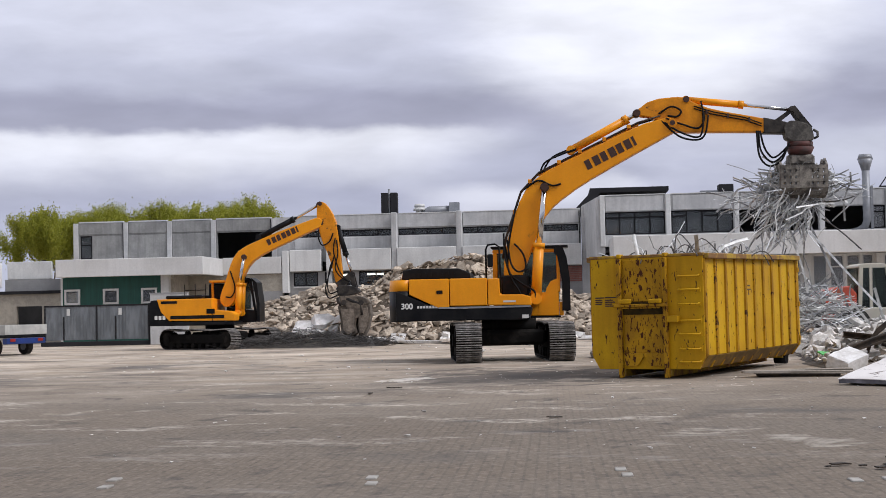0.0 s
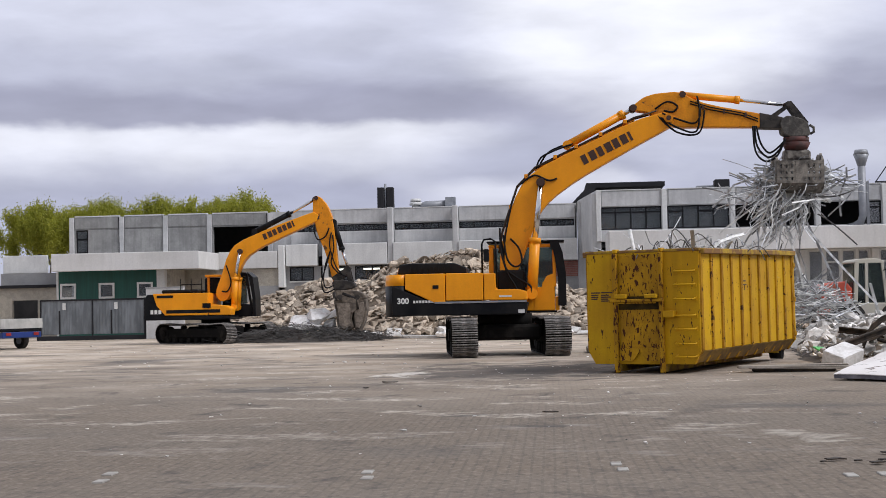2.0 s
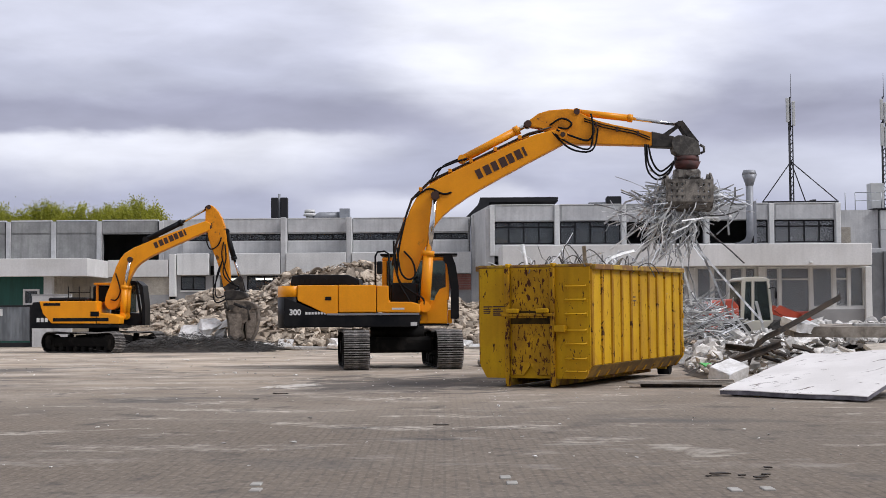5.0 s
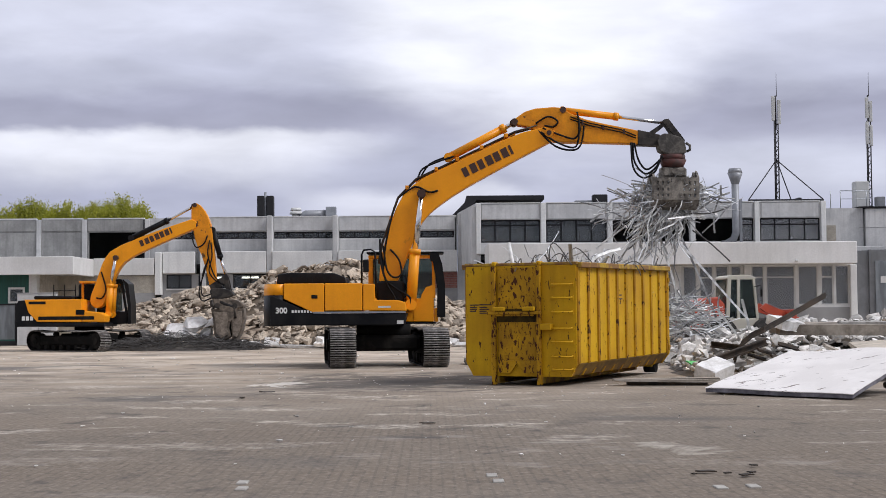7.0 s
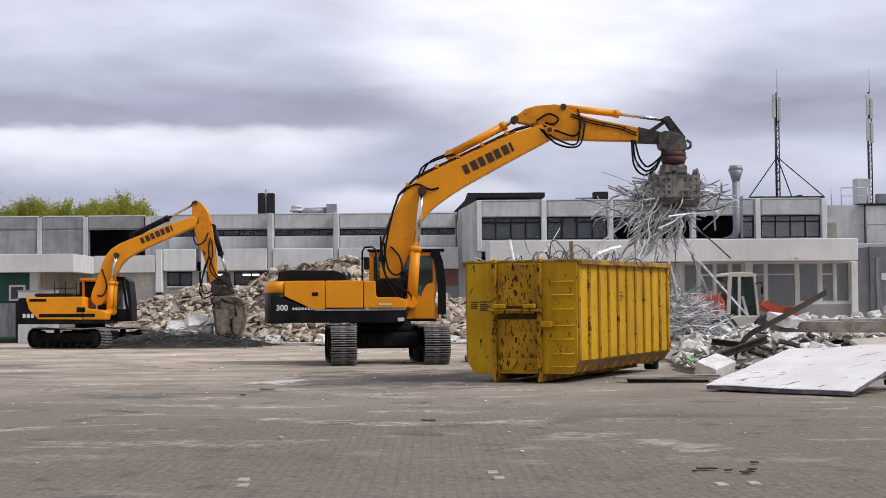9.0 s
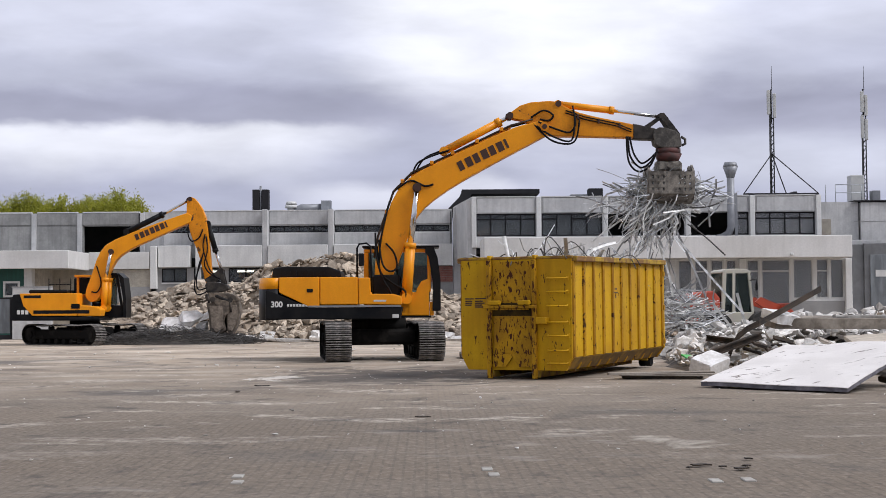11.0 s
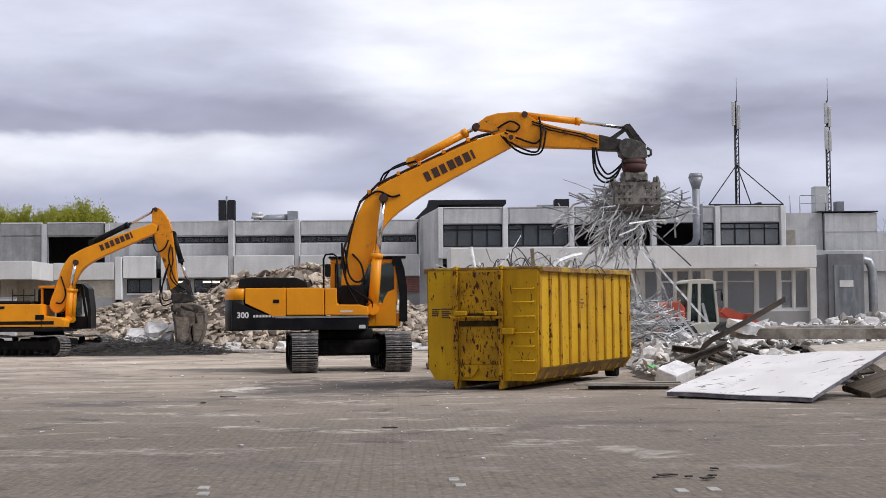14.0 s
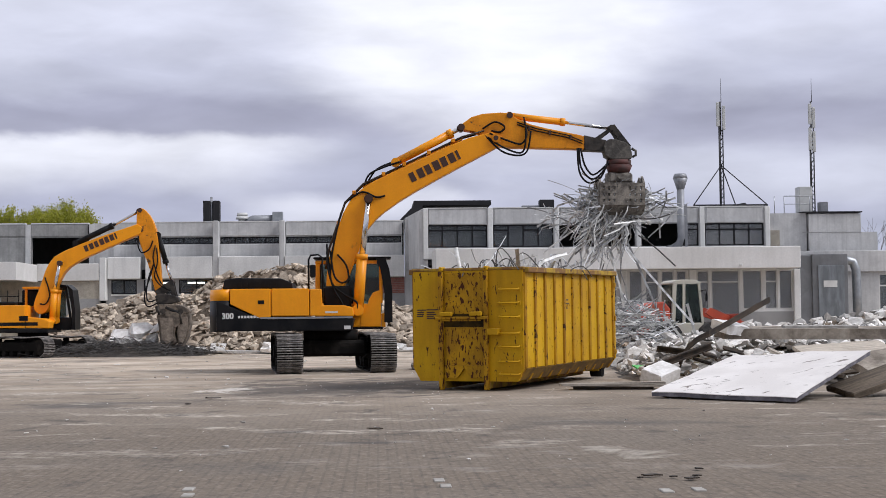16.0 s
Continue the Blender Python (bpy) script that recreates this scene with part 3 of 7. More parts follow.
# Stair tower and low wing at the far end.
tower = thing("stair_tower", pose(0, 79, 0), "plain grey concrete stair tower beside the classrooms", "building")
part("wall", boxes((21.6, 23.9, 0, 8, 0, 7.05)), CONCRETE, tower)
part("wall", boxes((23.98, 26.9, -0.2, 8, 0, 7.0)), CONCRETE, tower)
part("wall", boxes((26.95, 28.6, 2, 9, 0, 6.1)), CONCRETE, tower)
part("roof_edge", boxes((23.6, 26.95, -0.3, 8, 7.052, 7.12)), ROOF_EDGE, tower, "black bitumen roof edge")
part("vent_panel", boxes((21.75, 22.35, -0.1, -0.002, 4.9, 6.1)), BEIGE, tower, "cream panel")
part("joint", boxes((23.6, 26.9, -0.215, -0.202, 5.95, 5.975)), PLINTH, tower)
low = thing("low_wing", pose(0, 78.6, 0), "single-storey pale concrete wing with tall windows", "building")
low_holes = [(27.2, 28.3, 1.4, 3.6), (29.6, 31.2, 2.1, 3.6), (31.6, 33.4, 2.1, 3.6)]
wall_with(low, "wall", 22.3, 46, -1.6, -1.3, 0, 3.7, low_holes, CONCRETE)
part("parapet", boxes((22.3, 29.2, -1.75, -1.3, 3.704, 4.85), bevel=0.02), CONCRETE, low)
part("parapet", boxes((29.26, 46, -1.75, -1.3, 3.704, 4.85), bevel=0.02), CONCRETE, low)
part("roof", boxes((22.3, 46, -1.29, 0.3, 4.4, 4.5)), ROOF, low)
part("back_wall", boxes((22.3, 46, 1.5, 1.7, 0, 4.39)), CURTAIN, low)
for a, b, c, d in low_holes:
    window(low, a, b, -1.55, c, d, 1 if a < 29 else 2, 0.65, frame=WHITE_FRAME)

# Ventilation cabinet with its bent duct.
hvac = thing("ventilation_cabinet", pose(22.9, 75.6, 0), "grey steel ventilation cabinet with a bent duct", "ventilation unit")
CABINET = material("dusty_cabinet_steel", (0.20, 0.205, 0.215), 0.6, 0.2, other=(0.15, 0.155, 0.16), scale=1.2, streak=0.25)
part("cabinet", boxes((-0.65, 0.05, -0.5, 0.9, 0, 4.55), (0.05, 1.95, -0.6, 0.9, 0, 4.6), bevel=0.02), CABINET, hvac)
part("door", boxes((0.35, 1.75, -0.66, -0.602, 1.3, 4.0), bevel=0.01), FENCE_GREY, hvac)
part("label_plate", boxes((0.62, 1.35, -0.68, -0.662, 2.85, 3.2)), WHITE_FRAME, hvac, "blank white plate")
bm = bmesh.new()
tube(bm, [(1.7, 0.1, 4.1), (2.1, 0.1, 4.3), (2.45, 0.1, 4.2), (2.62, 0.1, 3.8), (2.65, 0.1, 2.5), (2.65, 0.1, 0.1)], 0.24, 12)
part("duct", bm, GALVANISED, hvac, "bent galvanised duct")


# ---- on the roofs ----
vent = thing("roof_chimney", pose(-9.75, 86, 7.0), "dark slatted chimney box with a pole on the flat roof", "chimney")
part("casing", boxes((-0.48, -0.08, -0.35, 0.35, 0, 1.5), (0.08, 0.48, -0.35, 0.35, 0, 1.5), bevel=0.02), ROOF_EDGE, vent)
bm = bmesh.new()
tube(bm, [(0, -0.2, 0), (0, -0.2, 1.72)], 0.07, 8)
part("pole", bm, GREY_STEEL, vent)
fan = thing("roof_fan", pose(-7.95, 86, 7.0), "white mushroom roof ventilator", "roof vent")
bm = bmesh.new()
for r0, r1, z0, z1 in ((0.24, 0.24, 0, 0.4), (0.40, 0.36, 0.4, 0.56), (0.34, 0.3, 0.6, 0.78)):
    tube(bm, [(0, 0, z0), (0, 0, z1)], r0, 14, r1)
part("hood", bm, WHITE_FRAME, fan)
duct = thing("roof_duct", pose(-6.9, 86, 7.0), "grey roof duct ending in a square box", "duct")
bm = bmesh.new()
tube(bm, [(-0.75, 0, 0.0), (-0.68, 0, 0.28), (-0.45, 0, 0.38), (0.75, 0, 0.4)], 0.26, 10)
part("pipe", bm, GREY_STEEL, duct)
part("box", boxes((0.75, 1.35, -0.35, 0.35, 0, 0.82), bevel=0.01), GALVANISED, duct)
dome = thing("roof_dome", pose(-11.6, 86, 7.0), "small white rooflight dome", "rooflight")
bm = bmesh.new()
bmesh.ops.create_uvsphere(bm, u_segments=14, v_segments=8, radius=0.32, matrix=Matrix.Diagonal((1, 1, 0.75, 1)))
part("dome", bm, WHITE_FRAME, dome)
bm = bmesh.new()
prism(bm, [(1.2, 7.0), (2.2, 8.02), (2.2, 8.3), (6.75, 8.3), (6.75, 8.05), (2.75, 8.03), (2.5, 7.0)], 84.2, 90)
tagged(part("raised_roof", bm, ROOF_EDGE), "raised black bitumen roof edge over the stair hall", "roof", kind="structure")

flue = thing("steel_flue", pose(16.42, 76.9, 4.52), "grey steel flue with a conical cowl standing before the wall", "chimney")
bm = bmesh.new()
tube(bm, [(-0.62, 0.55, 0.52), (-0.4, 0.3, 0.56), (-0.12, 0.05, 0.75), (0, 0, 1.1), (0, 0, 3.7)], 0.2, 14)
part("pipe", bm, GREY_STEEL, flue)
bm = bmesh.new()
tube(bm, [(0, 0, 3.7), (0, 0, 4.02), (0, 0, 4.3)], 0.2, 14, 0.4)
tube(bm, [(0, 0, 4.3), (0, 0, 4.55)], 0.4, 14, 0.32)
part("cowl", bm, GREY_STEEL, flue)
part("bracket", boxes((0.2, 0.34, -0.06, 0.06, 0, 2.9)), GREY_STEEL, flue)


def mast(x, y, z, top, panels, label):
    """A lattice mast with panel aerials and a whip."""
    t = thing("antenna_mast", pose(x, y, z), label, "antenna", "masts on the roof")
    bm = bmesh.new()
    h = top - z
    for dx, dy in ((-0.11, -0.08), (0.11, -0.08), (0, 0.12)):
        tube(bm, [(dx, dy, 0), (dx, dy, h * 0.78)], 0.035, 6)
    n = int(h * 0.78 / 0.24)
    for i in range(n):
        a, b = (-0.11, 0.11) if i % 2 else (0.11, -0.11)
        tube(bm, [(a, -0.08, i * 0.24), (b, -0.08, (i + 1) * 0.24)], 0.022, 4)
        tube(bm, [(0, 0.12, i * 0.24), (b, -0.08, (i + 1) * 0.24)], 0.018, 4)
    part("lattice", bm, MAST_STEEL, t)
    bm = bmesh.new()
    tube(bm, [(0, 0, h * 0.7), (0, 0, h)], 0.05, 8)
    tube(bm, [(0.06, 0, h - 0.05), (0.06, 0, h + 1.35)], 0.02, 6, 0.008)
    part("pole", bm, MAST_STEEL, t)
    for dx, dy, z0, z1 in panels:
        part("panel_antenna", boxes((dx - 0.09, dx + 0.09, dy - 0.07, dy + 0.07, z0 - z, z1 - z), bevel=0.025), ANTENNA_GREY, t, "pale grey panel aerial")
    return t


MAST_STEEL = material("dark_mast_steel", (0.05, 0.05, 0.055), 0.6, 0.5)
ANTENNA_GREY = material("antenna_cover", (0.55, 0.56, 0.55), 0.5)
m1 = mast(19.9, 82, 7.35, 13.75, [(-0.17, -0.1, 12.3, 13.7), (0.17, -0.1, 12.1, 13.5), (0, 0.2, 12.3, 13.6)], "dark lattice mast with panel aerials and splayed stays")
bm = bmesh.new()
for ex, ey in ((-1.75, -0.6), (2.45, -0.6), (1.25, 1.6)):
    tube(bm, [(0, 0, 2.7), (ex, ey, 0.40)], 0.032, 6)
part("stay", bm, MAST_STEEL, m1)
part("base_frame", boxes((-1.8, 2.5, -0.66, -0.54, 0.3, 0.40), (-1.8, -1.65, -0.7, 1.6, 0.0, 0.298), (2.35, 2.5, -0.7, 1.6, 0.0, 0.298), (1.1, 1.3, -0.4, 1.7, 0.0, 0.5)), MAST_STEEL, m1)
m2 = mast(25.2, 82, 7.0, 13.75, [(-0.1, -0.12, 12.4, 13.6), (0.12, -0.12, 12.2, 13.4), (-0.1, -0.12, 10.9, 12.2), (0.12, -0.12, 10.8, 12.0)], "lattice mast with two tiers of panel aerials")
part("base_frame", boxes((-0.3, 0.3, -0.3, 0.3, 0, 0.25)), MAST_STEEL, m2)
cab_ = thing("equipment_cabinet", pose(24.55, 81.5, 7.0), "pale grey telecom cabinet on the roof", "cabinet")
part("body", boxes((-0.4, 0.35, -0.4, 0.4, 0.22, 1.72), bevel=0.03), ANTENNA_GREY, cab_)
part("foot_frame", boxes((-0.5, 1.6, -0.45, 0.45, 0.1, 0.215)), MAST_STEEL, cab_)
part("side_unit", boxes((0.85, 1.3, -0.3, 0.3, 0.22, 0.85), bevel=0.02), GREY_STEEL, cab_)
rail = thing("roof_railing", pose(22.2, 79.3, 7.03), "thin galvanised roof railing and ladder hoops", "railing")
bm = bmesh.new()
for x in (0.0, 0.55, 2.0):
    tube(bm, [(x, 0, 0), (x, 0, 1.0)], 0.025, 6)
tube(bm, [(0.55, 0, 1.0), (2.2, 0, 1.0)], 0.025, 6)
tube(bm, [(0.55, 0, 0.55), (2.2, 0, 0.55)], 0.02, 6)
part("rail", bm, GALVANISED, rail)
lad = thing("roof_ladder", pose(11.75, 77.4, 6.3), "galvanised cat ladder at the roof edge", "ladder")
bm = bmesh.new()
for x in (-0.22, 0.22):
    tube(bm, [(x, 0, 0), (x, 0, 2.0), (x, 0.25, 2.15), (x, 0.45, 2.0)], 0.025, 6)
for i in range(8):
    tube(bm, [(-0.22, 0, 0.15 + i * 0.26), (0.22, 0, 0.15 + i * 0.26)], 0.016, 5)
part("rail", bm, GALVANISED, lad)
unit = thing("roof_unit", pose(9.6, 80, 7.2), "dark rooftop ventilation unit with hoses", "roof vent")
part("box", boxes((-0.5, 0.3, -0.4, 0.4, 0, 0.75), bevel=0.03), ROOF_EDGE, unit)
part("pipe", boxes((-1.5, -0.502, -0.2, 0.2, 0, 0.45), bevel=0.05), GREY_STEEL, unit)


# ---- excavators ----
ORANGE = material("orange_machine_paint", (0.90, 0.345, 0.004), 0.36, other=(0.82, 0.302, 0.004), scale=0.9, grain=0.04, grain_scale=30, rust=(0.20, 0.10, 0.03), rust_at=(0.68, 0.80), rust_scale=1.6, streak=0.10, spec=0.3)
ORANGE_WORN = material("worn_orange_paint", (0.80, 0.295, 0.004), 0.5, other=(0.68, 0.235, 0.004), scale=2.0, grain=0.08, grain_scale=18, rust=(0.13, 0.065, 0.028), rust_at=(0.645, 0.70), rust_scale=3.6, streak=0.2, spec=0.3)
BLACK_PAINT = material("black_machine_paint", (0.005, 0.006, 0.008), 0.45, other=(0.014, 0.014, 0.015), scale=1.5, rust=(0.03, 0.027, 0.024), rust_at=(0.64, 0.85), rust_scale=1.2, spec=0.12)
RUBBER = material("black_rubber_hose", (0.008, 0.008, 0.009), 0.6, spec=0.15)
CHROME = material("chromed_rod", (0.75, 0.75, 0.76), 0.12, 1.0)
TRACK_STEEL = material("dusty_track_steel", (0.30, 0.28, 0.26), 0.75, 0.2, other=(0.10, 0.095, 0.09), scale=5, grain=0.2, grain_scale=30, random_by=0.15)
TRACK_DARK = material("muddy_shaded_undercarriage", (0.010, 0.0095, 0.009), 0.85, other=(0.035, 0.031, 0.027), scale=2.5, spread=(0.5, 0.75), spec=0.08)
TOOL_STEEL = material("dusty_attachment_steel", (0.27, 0.245, 0.21), 0.8, 0.1, other=(0.09, 0.08, 0.07), scale=4, grain=0.25, grain_scale=22)
TOOL_DARK = material("dark_attachment_steel", (0.018, 0.017, 0.017), 0.6, 0.2, other=(0.06, 0.052, 0.045), scale=3, spec=0.3)
PULV = material("brown_dusty_jaw_steel", (0.165, 0.135, 0.105), 0.9, 0.0, other=(0.07, 0.058, 0.047), scale=3.5, grain=0.35, grain_scale=9, bump=0.5, bump_scale=8)
JAW_PLATE = material("scuffed_jaw_plate", (0.14, 0.115, 0.092), 0.9, 0.0, other=(0.24, 0.20, 0.16), scale=4.5, grain=0.3, grain_scale=14)
ROTATOR_RED = material("dull_red_paint", (0.10, 0.028, 0.022), 0.7, other=(0.06, 0.03, 0.026), scale=4)
HITCH_GREY = material("grimy_hitch_steel", (0.13, 0.12, 0.105), 0.8, 0.1, other=(0.06, 0.055, 0.05), scale=5, spread=(0.4, 0.55), grain=0.3, grain_scale=20)
LETTER_DARK = material("dark_brown_decal", (0.055, 0.022, 0.012), 0.5)
LETTER_WHITE = material("white_decal", (0.75, 0.75, 0.73), 0.5)
CAB_GLASS = glass_material("tinted_cab_glass", (0.12, 0.17, 0.16))
SEAT_DARK = material("dark_cab_interior", (0.01, 0.01, 0.011), 0.8, spec=0.2)


def lettering(text, size, m, mat, parent, name="model_number"):
    curve = bpy.data.curves.new(name, "FONT")
    curve.body, curve.size, curve.extrude, curve.offset = text, size, 0.004, 0.006 * size / 0.2
    tmp = bpy.data.objects.new(name, curve)
    scene.collection.objects.link(tmp)
    me = bpy.data.meshes.new_from_object(tmp.evaluated_get(bpy.context.evaluated_depsgraph_get()))
    bpy.data.objects.remove(tmp)
    me.materials.clear()
    me.materials.append(mat)
    ob = new(name, me)
    ob.parent = parent
    ob.matrix_basis = m
    return ob


def crawler(parent, side_y, length, radius, shoe_w, m, lift=0.0):
    """One crawler track: side frame, sprocket, idler, rollers and a loop of grouser shoes."""
    half = length / 2 - radius
    bm = bmesh.new()
    box(bm, -half - 0.1, half + 0.1, side_y - shoe_w * 0.3, side_y + shoe_w * 0.3, radius * 0.55, radius * 1.5, bevel=0.05)
    for i in range(8):
        x = -half + 2 * half * (i + 0.5) / 8
        tube(bm, [(x, side_y - shoe_w * 0.36, radius * 0.36), (x, side_y + shoe_w * 0.36, radius * 0.36)], radius * 0.26, 10)
    for x in (-half * 0.4, half * 0.4):
        tube(bm, [(x, side_y - shoe_w * 0.2, radius * 1.62), (x, side_y + shoe_w * 0.2, radius * 1.62)], radius * 0.16, 8)
    bmesh.ops.transform(bm, matrix=m, verts=bm.verts)
    tr = part("track", bm, TRACK_DARK, parent, "crawler track with steel shoes")
    for x, nm in ((-half, "sprocket"), (half, "idler")):
        bm = bmesh.new()
        tube(bm, [(x, side_y - shoe_w * 0.34, radius), (x, side_y + shoe_w * 0.34, radius)], radius * 0.72, 18)
        tube(bm, [(x, side_y - shoe_w * 0.42, radius), (x, side_y + shoe_w * 0.42, radius)], radius * 0.38, 12)
        bmesh.ops.transform(bm, matrix=m, verts=bm.verts)
        part(nm, bm, TRACK_DARK, tr)
    bm = bmesh.new()
    # Plate takes the dark tone, so the gaps between grousers look shaded.
    box(bm, -0.096, 0.096, -shoe_w / 2, shoe_w / 2, -0.03, -0.004, bevel=0.008)
    for f in bm.faces:
        f.material_index = 1
    for gx, gh in ((-0.07, 0.03), (0.0, 0.042), (0.07, 0.03)):
        box(bm, gx - 0.015, gx + 0.015, -shoe_w / 2 + 0.01, shoe_w / 2 - 0.01, -0.006, gh, bevel=0.006)
    me = bpy.data.meshes.new("track_shoe")
    bm.to_mesh(me)
    bm.free()
    me.materials.append(TRACK_STEEL)
    me.materials.append(TRACK_DARK)
    loop = 4 * half + 2 * math.pi * radius
    n = round(loop / 0.203)
    rr = radius - 0.03
    for i in range(n):
        s = loop * i / n
        if s < 2 * half:
            p, a = (-half + s, 2 * radius - 0.03), 0
        elif s < 2 * half + math.pi * radius:
            q = (s - 2 * half) / radius
            p, a = (half + rr * math.sin(q), radius + rr * math.cos(q)), q
        elif s < 4 * half + math.pi * radius:
            p, a = (half - (s - 2 * half - math.pi * radius), 0.03), math.pi
        else:
            q = (s - 4 * half - math.pi * radius) / radius
            p, a = (-half - rr * math.sin(q), radius - rr * math.cos(q)), math.pi + q
        if 0 < s < 2 * half:
            p = (p[0], p[1] - 0.035 * math.sin(math.pi * s / half) ** 2)
        ob = new("track_shoe", me)
        ob.parent = tr
        ob.matrix_basis = m @ Matrix.Translation((p[0], side_y, p[1])) @ Matrix.Rotation(a, 4, "Y")
    return tr


def cylinder(parent, p, q, r_end, y, r, barrel_mat, name="hydraulic_cylinder"):
    """A hydraulic ram in the plane of the boom: barrel from p to q, chromed rod on to r_end."""
    bm = bmesh.new()
    P, Q, E = (Vector((a[0], y, a[1])) for a in (p, q, r_end))
    tube(bm, [P, Q], r, 12)
    d = (Q - P).normalized()
    tube(bm, [Q - d * 0.1, Q + d * 0.04], r * 1.18, 12)
    tube(bm, [P + Vector((0, -r * 1.1, 0)), P + Vector((0, r * 1.1, 0))], r * 1.1, 12)
    ram = part(name, bm, barrel_mat, parent)
    bm = bmesh.new()
    tube(bm, [Q, E], r * 0.55, 10)
    part("rod", bm, CHROME, ram, "bright chromed rod")
    bm = bmesh.new()
    tube(bm, [E + Vector((0, -r * 0.8, 0)), E + Vector((0, r * 0.8, 0))], r * 0.85, 12)
    part("rod_eye", bm, LETTER_DARK, ram)
    return ram


def pin(parent, p, w, r, mat):
    bm = bmesh.new()
    tube(bm, [(p[0], -w, p[1]), (p[0], w, p[1])], r, 14)
    return part("pin", bm, mat, parent)


def smooth_outline(pts, keep=()):
    """Round the corners of an outline by cutting each one."""
    out = []
    n = len(pts)
    for i, p in enumerate(pts):
        a, c = Vector(pts[i - 1]), Vector(pts[(i + 1) % n])
        v = Vector(p)
        if i in keep:
            out.append(tuple(v))
        else:
            out += [tuple(v.lerp(a, 0.22)), tuple(v.lerp(c, 0.22))]
    return out


def hoses(parent, lines, r=0.028):
    for pts in lines:
        bm = bmesh.new()
        curve = []
        pts = [Vector(p) for p in pts]
        for i in range(len(pts) - 1):
            p0, p1, p2, p3 = pts[max(i - 1, 0)], pts[i], pts[i + 1], pts[min(i + 2, len(pts) - 1)]
            for k in range(5):
                t = k / 5
                curve.append(0.5 * ((2 * p1) + (p2 - p0) * t + (2 * p0 - 5 * p1 + 4 * p2 - p3) * t * t + (3 * p1 - p0 - 3 * p2 + p3) * t ** 3))
        curve.append(pts[-1])
        tube(bm, curve, r, 6)
        part("hose", bm, RUBBER, parent)


def brand_bars(parent, origin, angle, size, y, mat, count=7):
    """Plain blocks where the maker's lettering stands on the boom."""
    for i in range(count):
        bm = bmesh.new()
        w = size * 0.80
        box(bm, 0, w * (0.85, 1.0, 0.9, 1.05, 0.95, 1.0, 0.4)[i], -0.006, 0.006, -0.05 * size, 1.12 * size)
        bmesh.ops.transform(bm, matrix=Matrix.Translation((origin[0], y, origin[1])) @ Matrix.Rotation(-angle, 4, "Y") @ Matrix.Translation((i * size * 1.06, 0, 0)), verts=bm.verts)
        part("decal_block", bm, mat, parent)


# --- the larger machine, holding scrap over the yard ---
big = thing("excavator", pose(-1.33, 41.5, 0), "large orange and black crawler excavator holding a sorting grab", "excavator", "excavators")
turn = Matrix.Rotation(radians(96), 4, "Z")
for sy in (-1.27, 1.27):
    crawler(big, sy, 4.95, 0.53, 0.72, turn)
bm = bmesh.new()
box(bm, -1.0, 1.0, -0.95, 0.95, 0.42, 0.86, bevel=0.08, m=turn)
box(bm, -1.5, 1.5, -0.3, 0.3, 0.48, 0.80, bevel=0.05, m=turn @ Matrix.Rotation(radians(90), 4, "Z"))
part("car_body", bm, TRACK_DARK, big)
bm = bmesh.new()
tube(bm, [(0, 0, 0.84), (0, 0, 1.16)], 0.78, 28)
part("slew_ring", bm, TRACK_DARK, big)
# upper structure, facing +x
bm = bmesh.new()
prism(bm, [(-3.1, 1.16), (0.62, 1.14), (0.7, 1.48), (-1.9, 1.48), (-3.02, 1.98), (-3.1, 1.98)], -1.47, 1.47, bevel=0.03)
part("lower_body", bm, BLACK_PAINT, big, "black lower side panels")
bm = bmesh.new()
out = []
for k in range(13):
    a = -math.pi / 2 + math.pi * k / 12
    out.append((-2.75 - 0.66 * math.cos(a) ** 0.6, 1.46 * math.sin(a)))
for z0, z1, mi in ((1.14, 2.0, 0), (2.0, 2.31, 1)):
    lo = [bm.verts.new((x, y, z0)) for x, y in out]
    hi = [bm.verts.new((x * 0.995 if z1 > 2.1 else x, y, z1)) for x, y in out]
    for i in range(12):
        f = bm.faces.new((lo[i + 1], lo[i], hi[i], hi[i + 1]))
        f.material_index, f.smooth = mi, True
    for f in (bm.faces.new(lo), bm.faces.new(hi[::-1]), bm.faces.new((lo[0], lo[12], hi[12], hi[0]))):
        f.material_index = mi
bmesh.ops.recalc_face_normals(bm, faces=bm.faces)
part("counterweight", bm, [BLACK_PAINT, ORANGE], big, "rounded black counterweight with orange top")
bm = bmesh.new()
prism(bm, [(-2.72, 2.32), (-2.72, 1.9), (-1.88, 1.5), (-1.6, 1.5), (-1.6, 2.32)], -1.485, -0.5, bevel=0.025)
part("engine_door", bm, ORANGE, big)
bm = bmesh.new()
prism(bm, [(-1.58, 2.32), (-1.58, 1.56), (-0.54, 1.56), (-0.54, 2.31), (-0.6, 2.32)], -1.485, -0.5, bevel=0.025)
part("side_door", bm, ORANGE, big)
bm = bmesh.new()
prism(bm, [(-0.52, 2.30), (-0.52, 1.56), (0.68, 1.54), (0.66, 1.78), (0.45, 1.84), (-0.18, 1.85), (-0.2, 2.30)], -1.48, -0.52, bevel=0.03)
part("tool_box", bm, ORANGE, big)
part("trim_stripe", boxes((-1.9, 0.66, -1.489, -1.474, 1.485, 1.535)), GREY_STEEL, big, "grey stripe")
part("engine_cover", boxes((-2.72, -0.6, -0.498, 1.42, 1.5, 2.30), bevel=0.04), ORANGE, big)
bm = bmesh.new()
prism(bm, [(-2.98, 2.325), (-2.93, 2.60), (-2.6, 2.64), (-1.35, 2.62), (-1.05, 2.5), (-1.02, 2.325)], -0.95, 0.9, bevel=0.04)
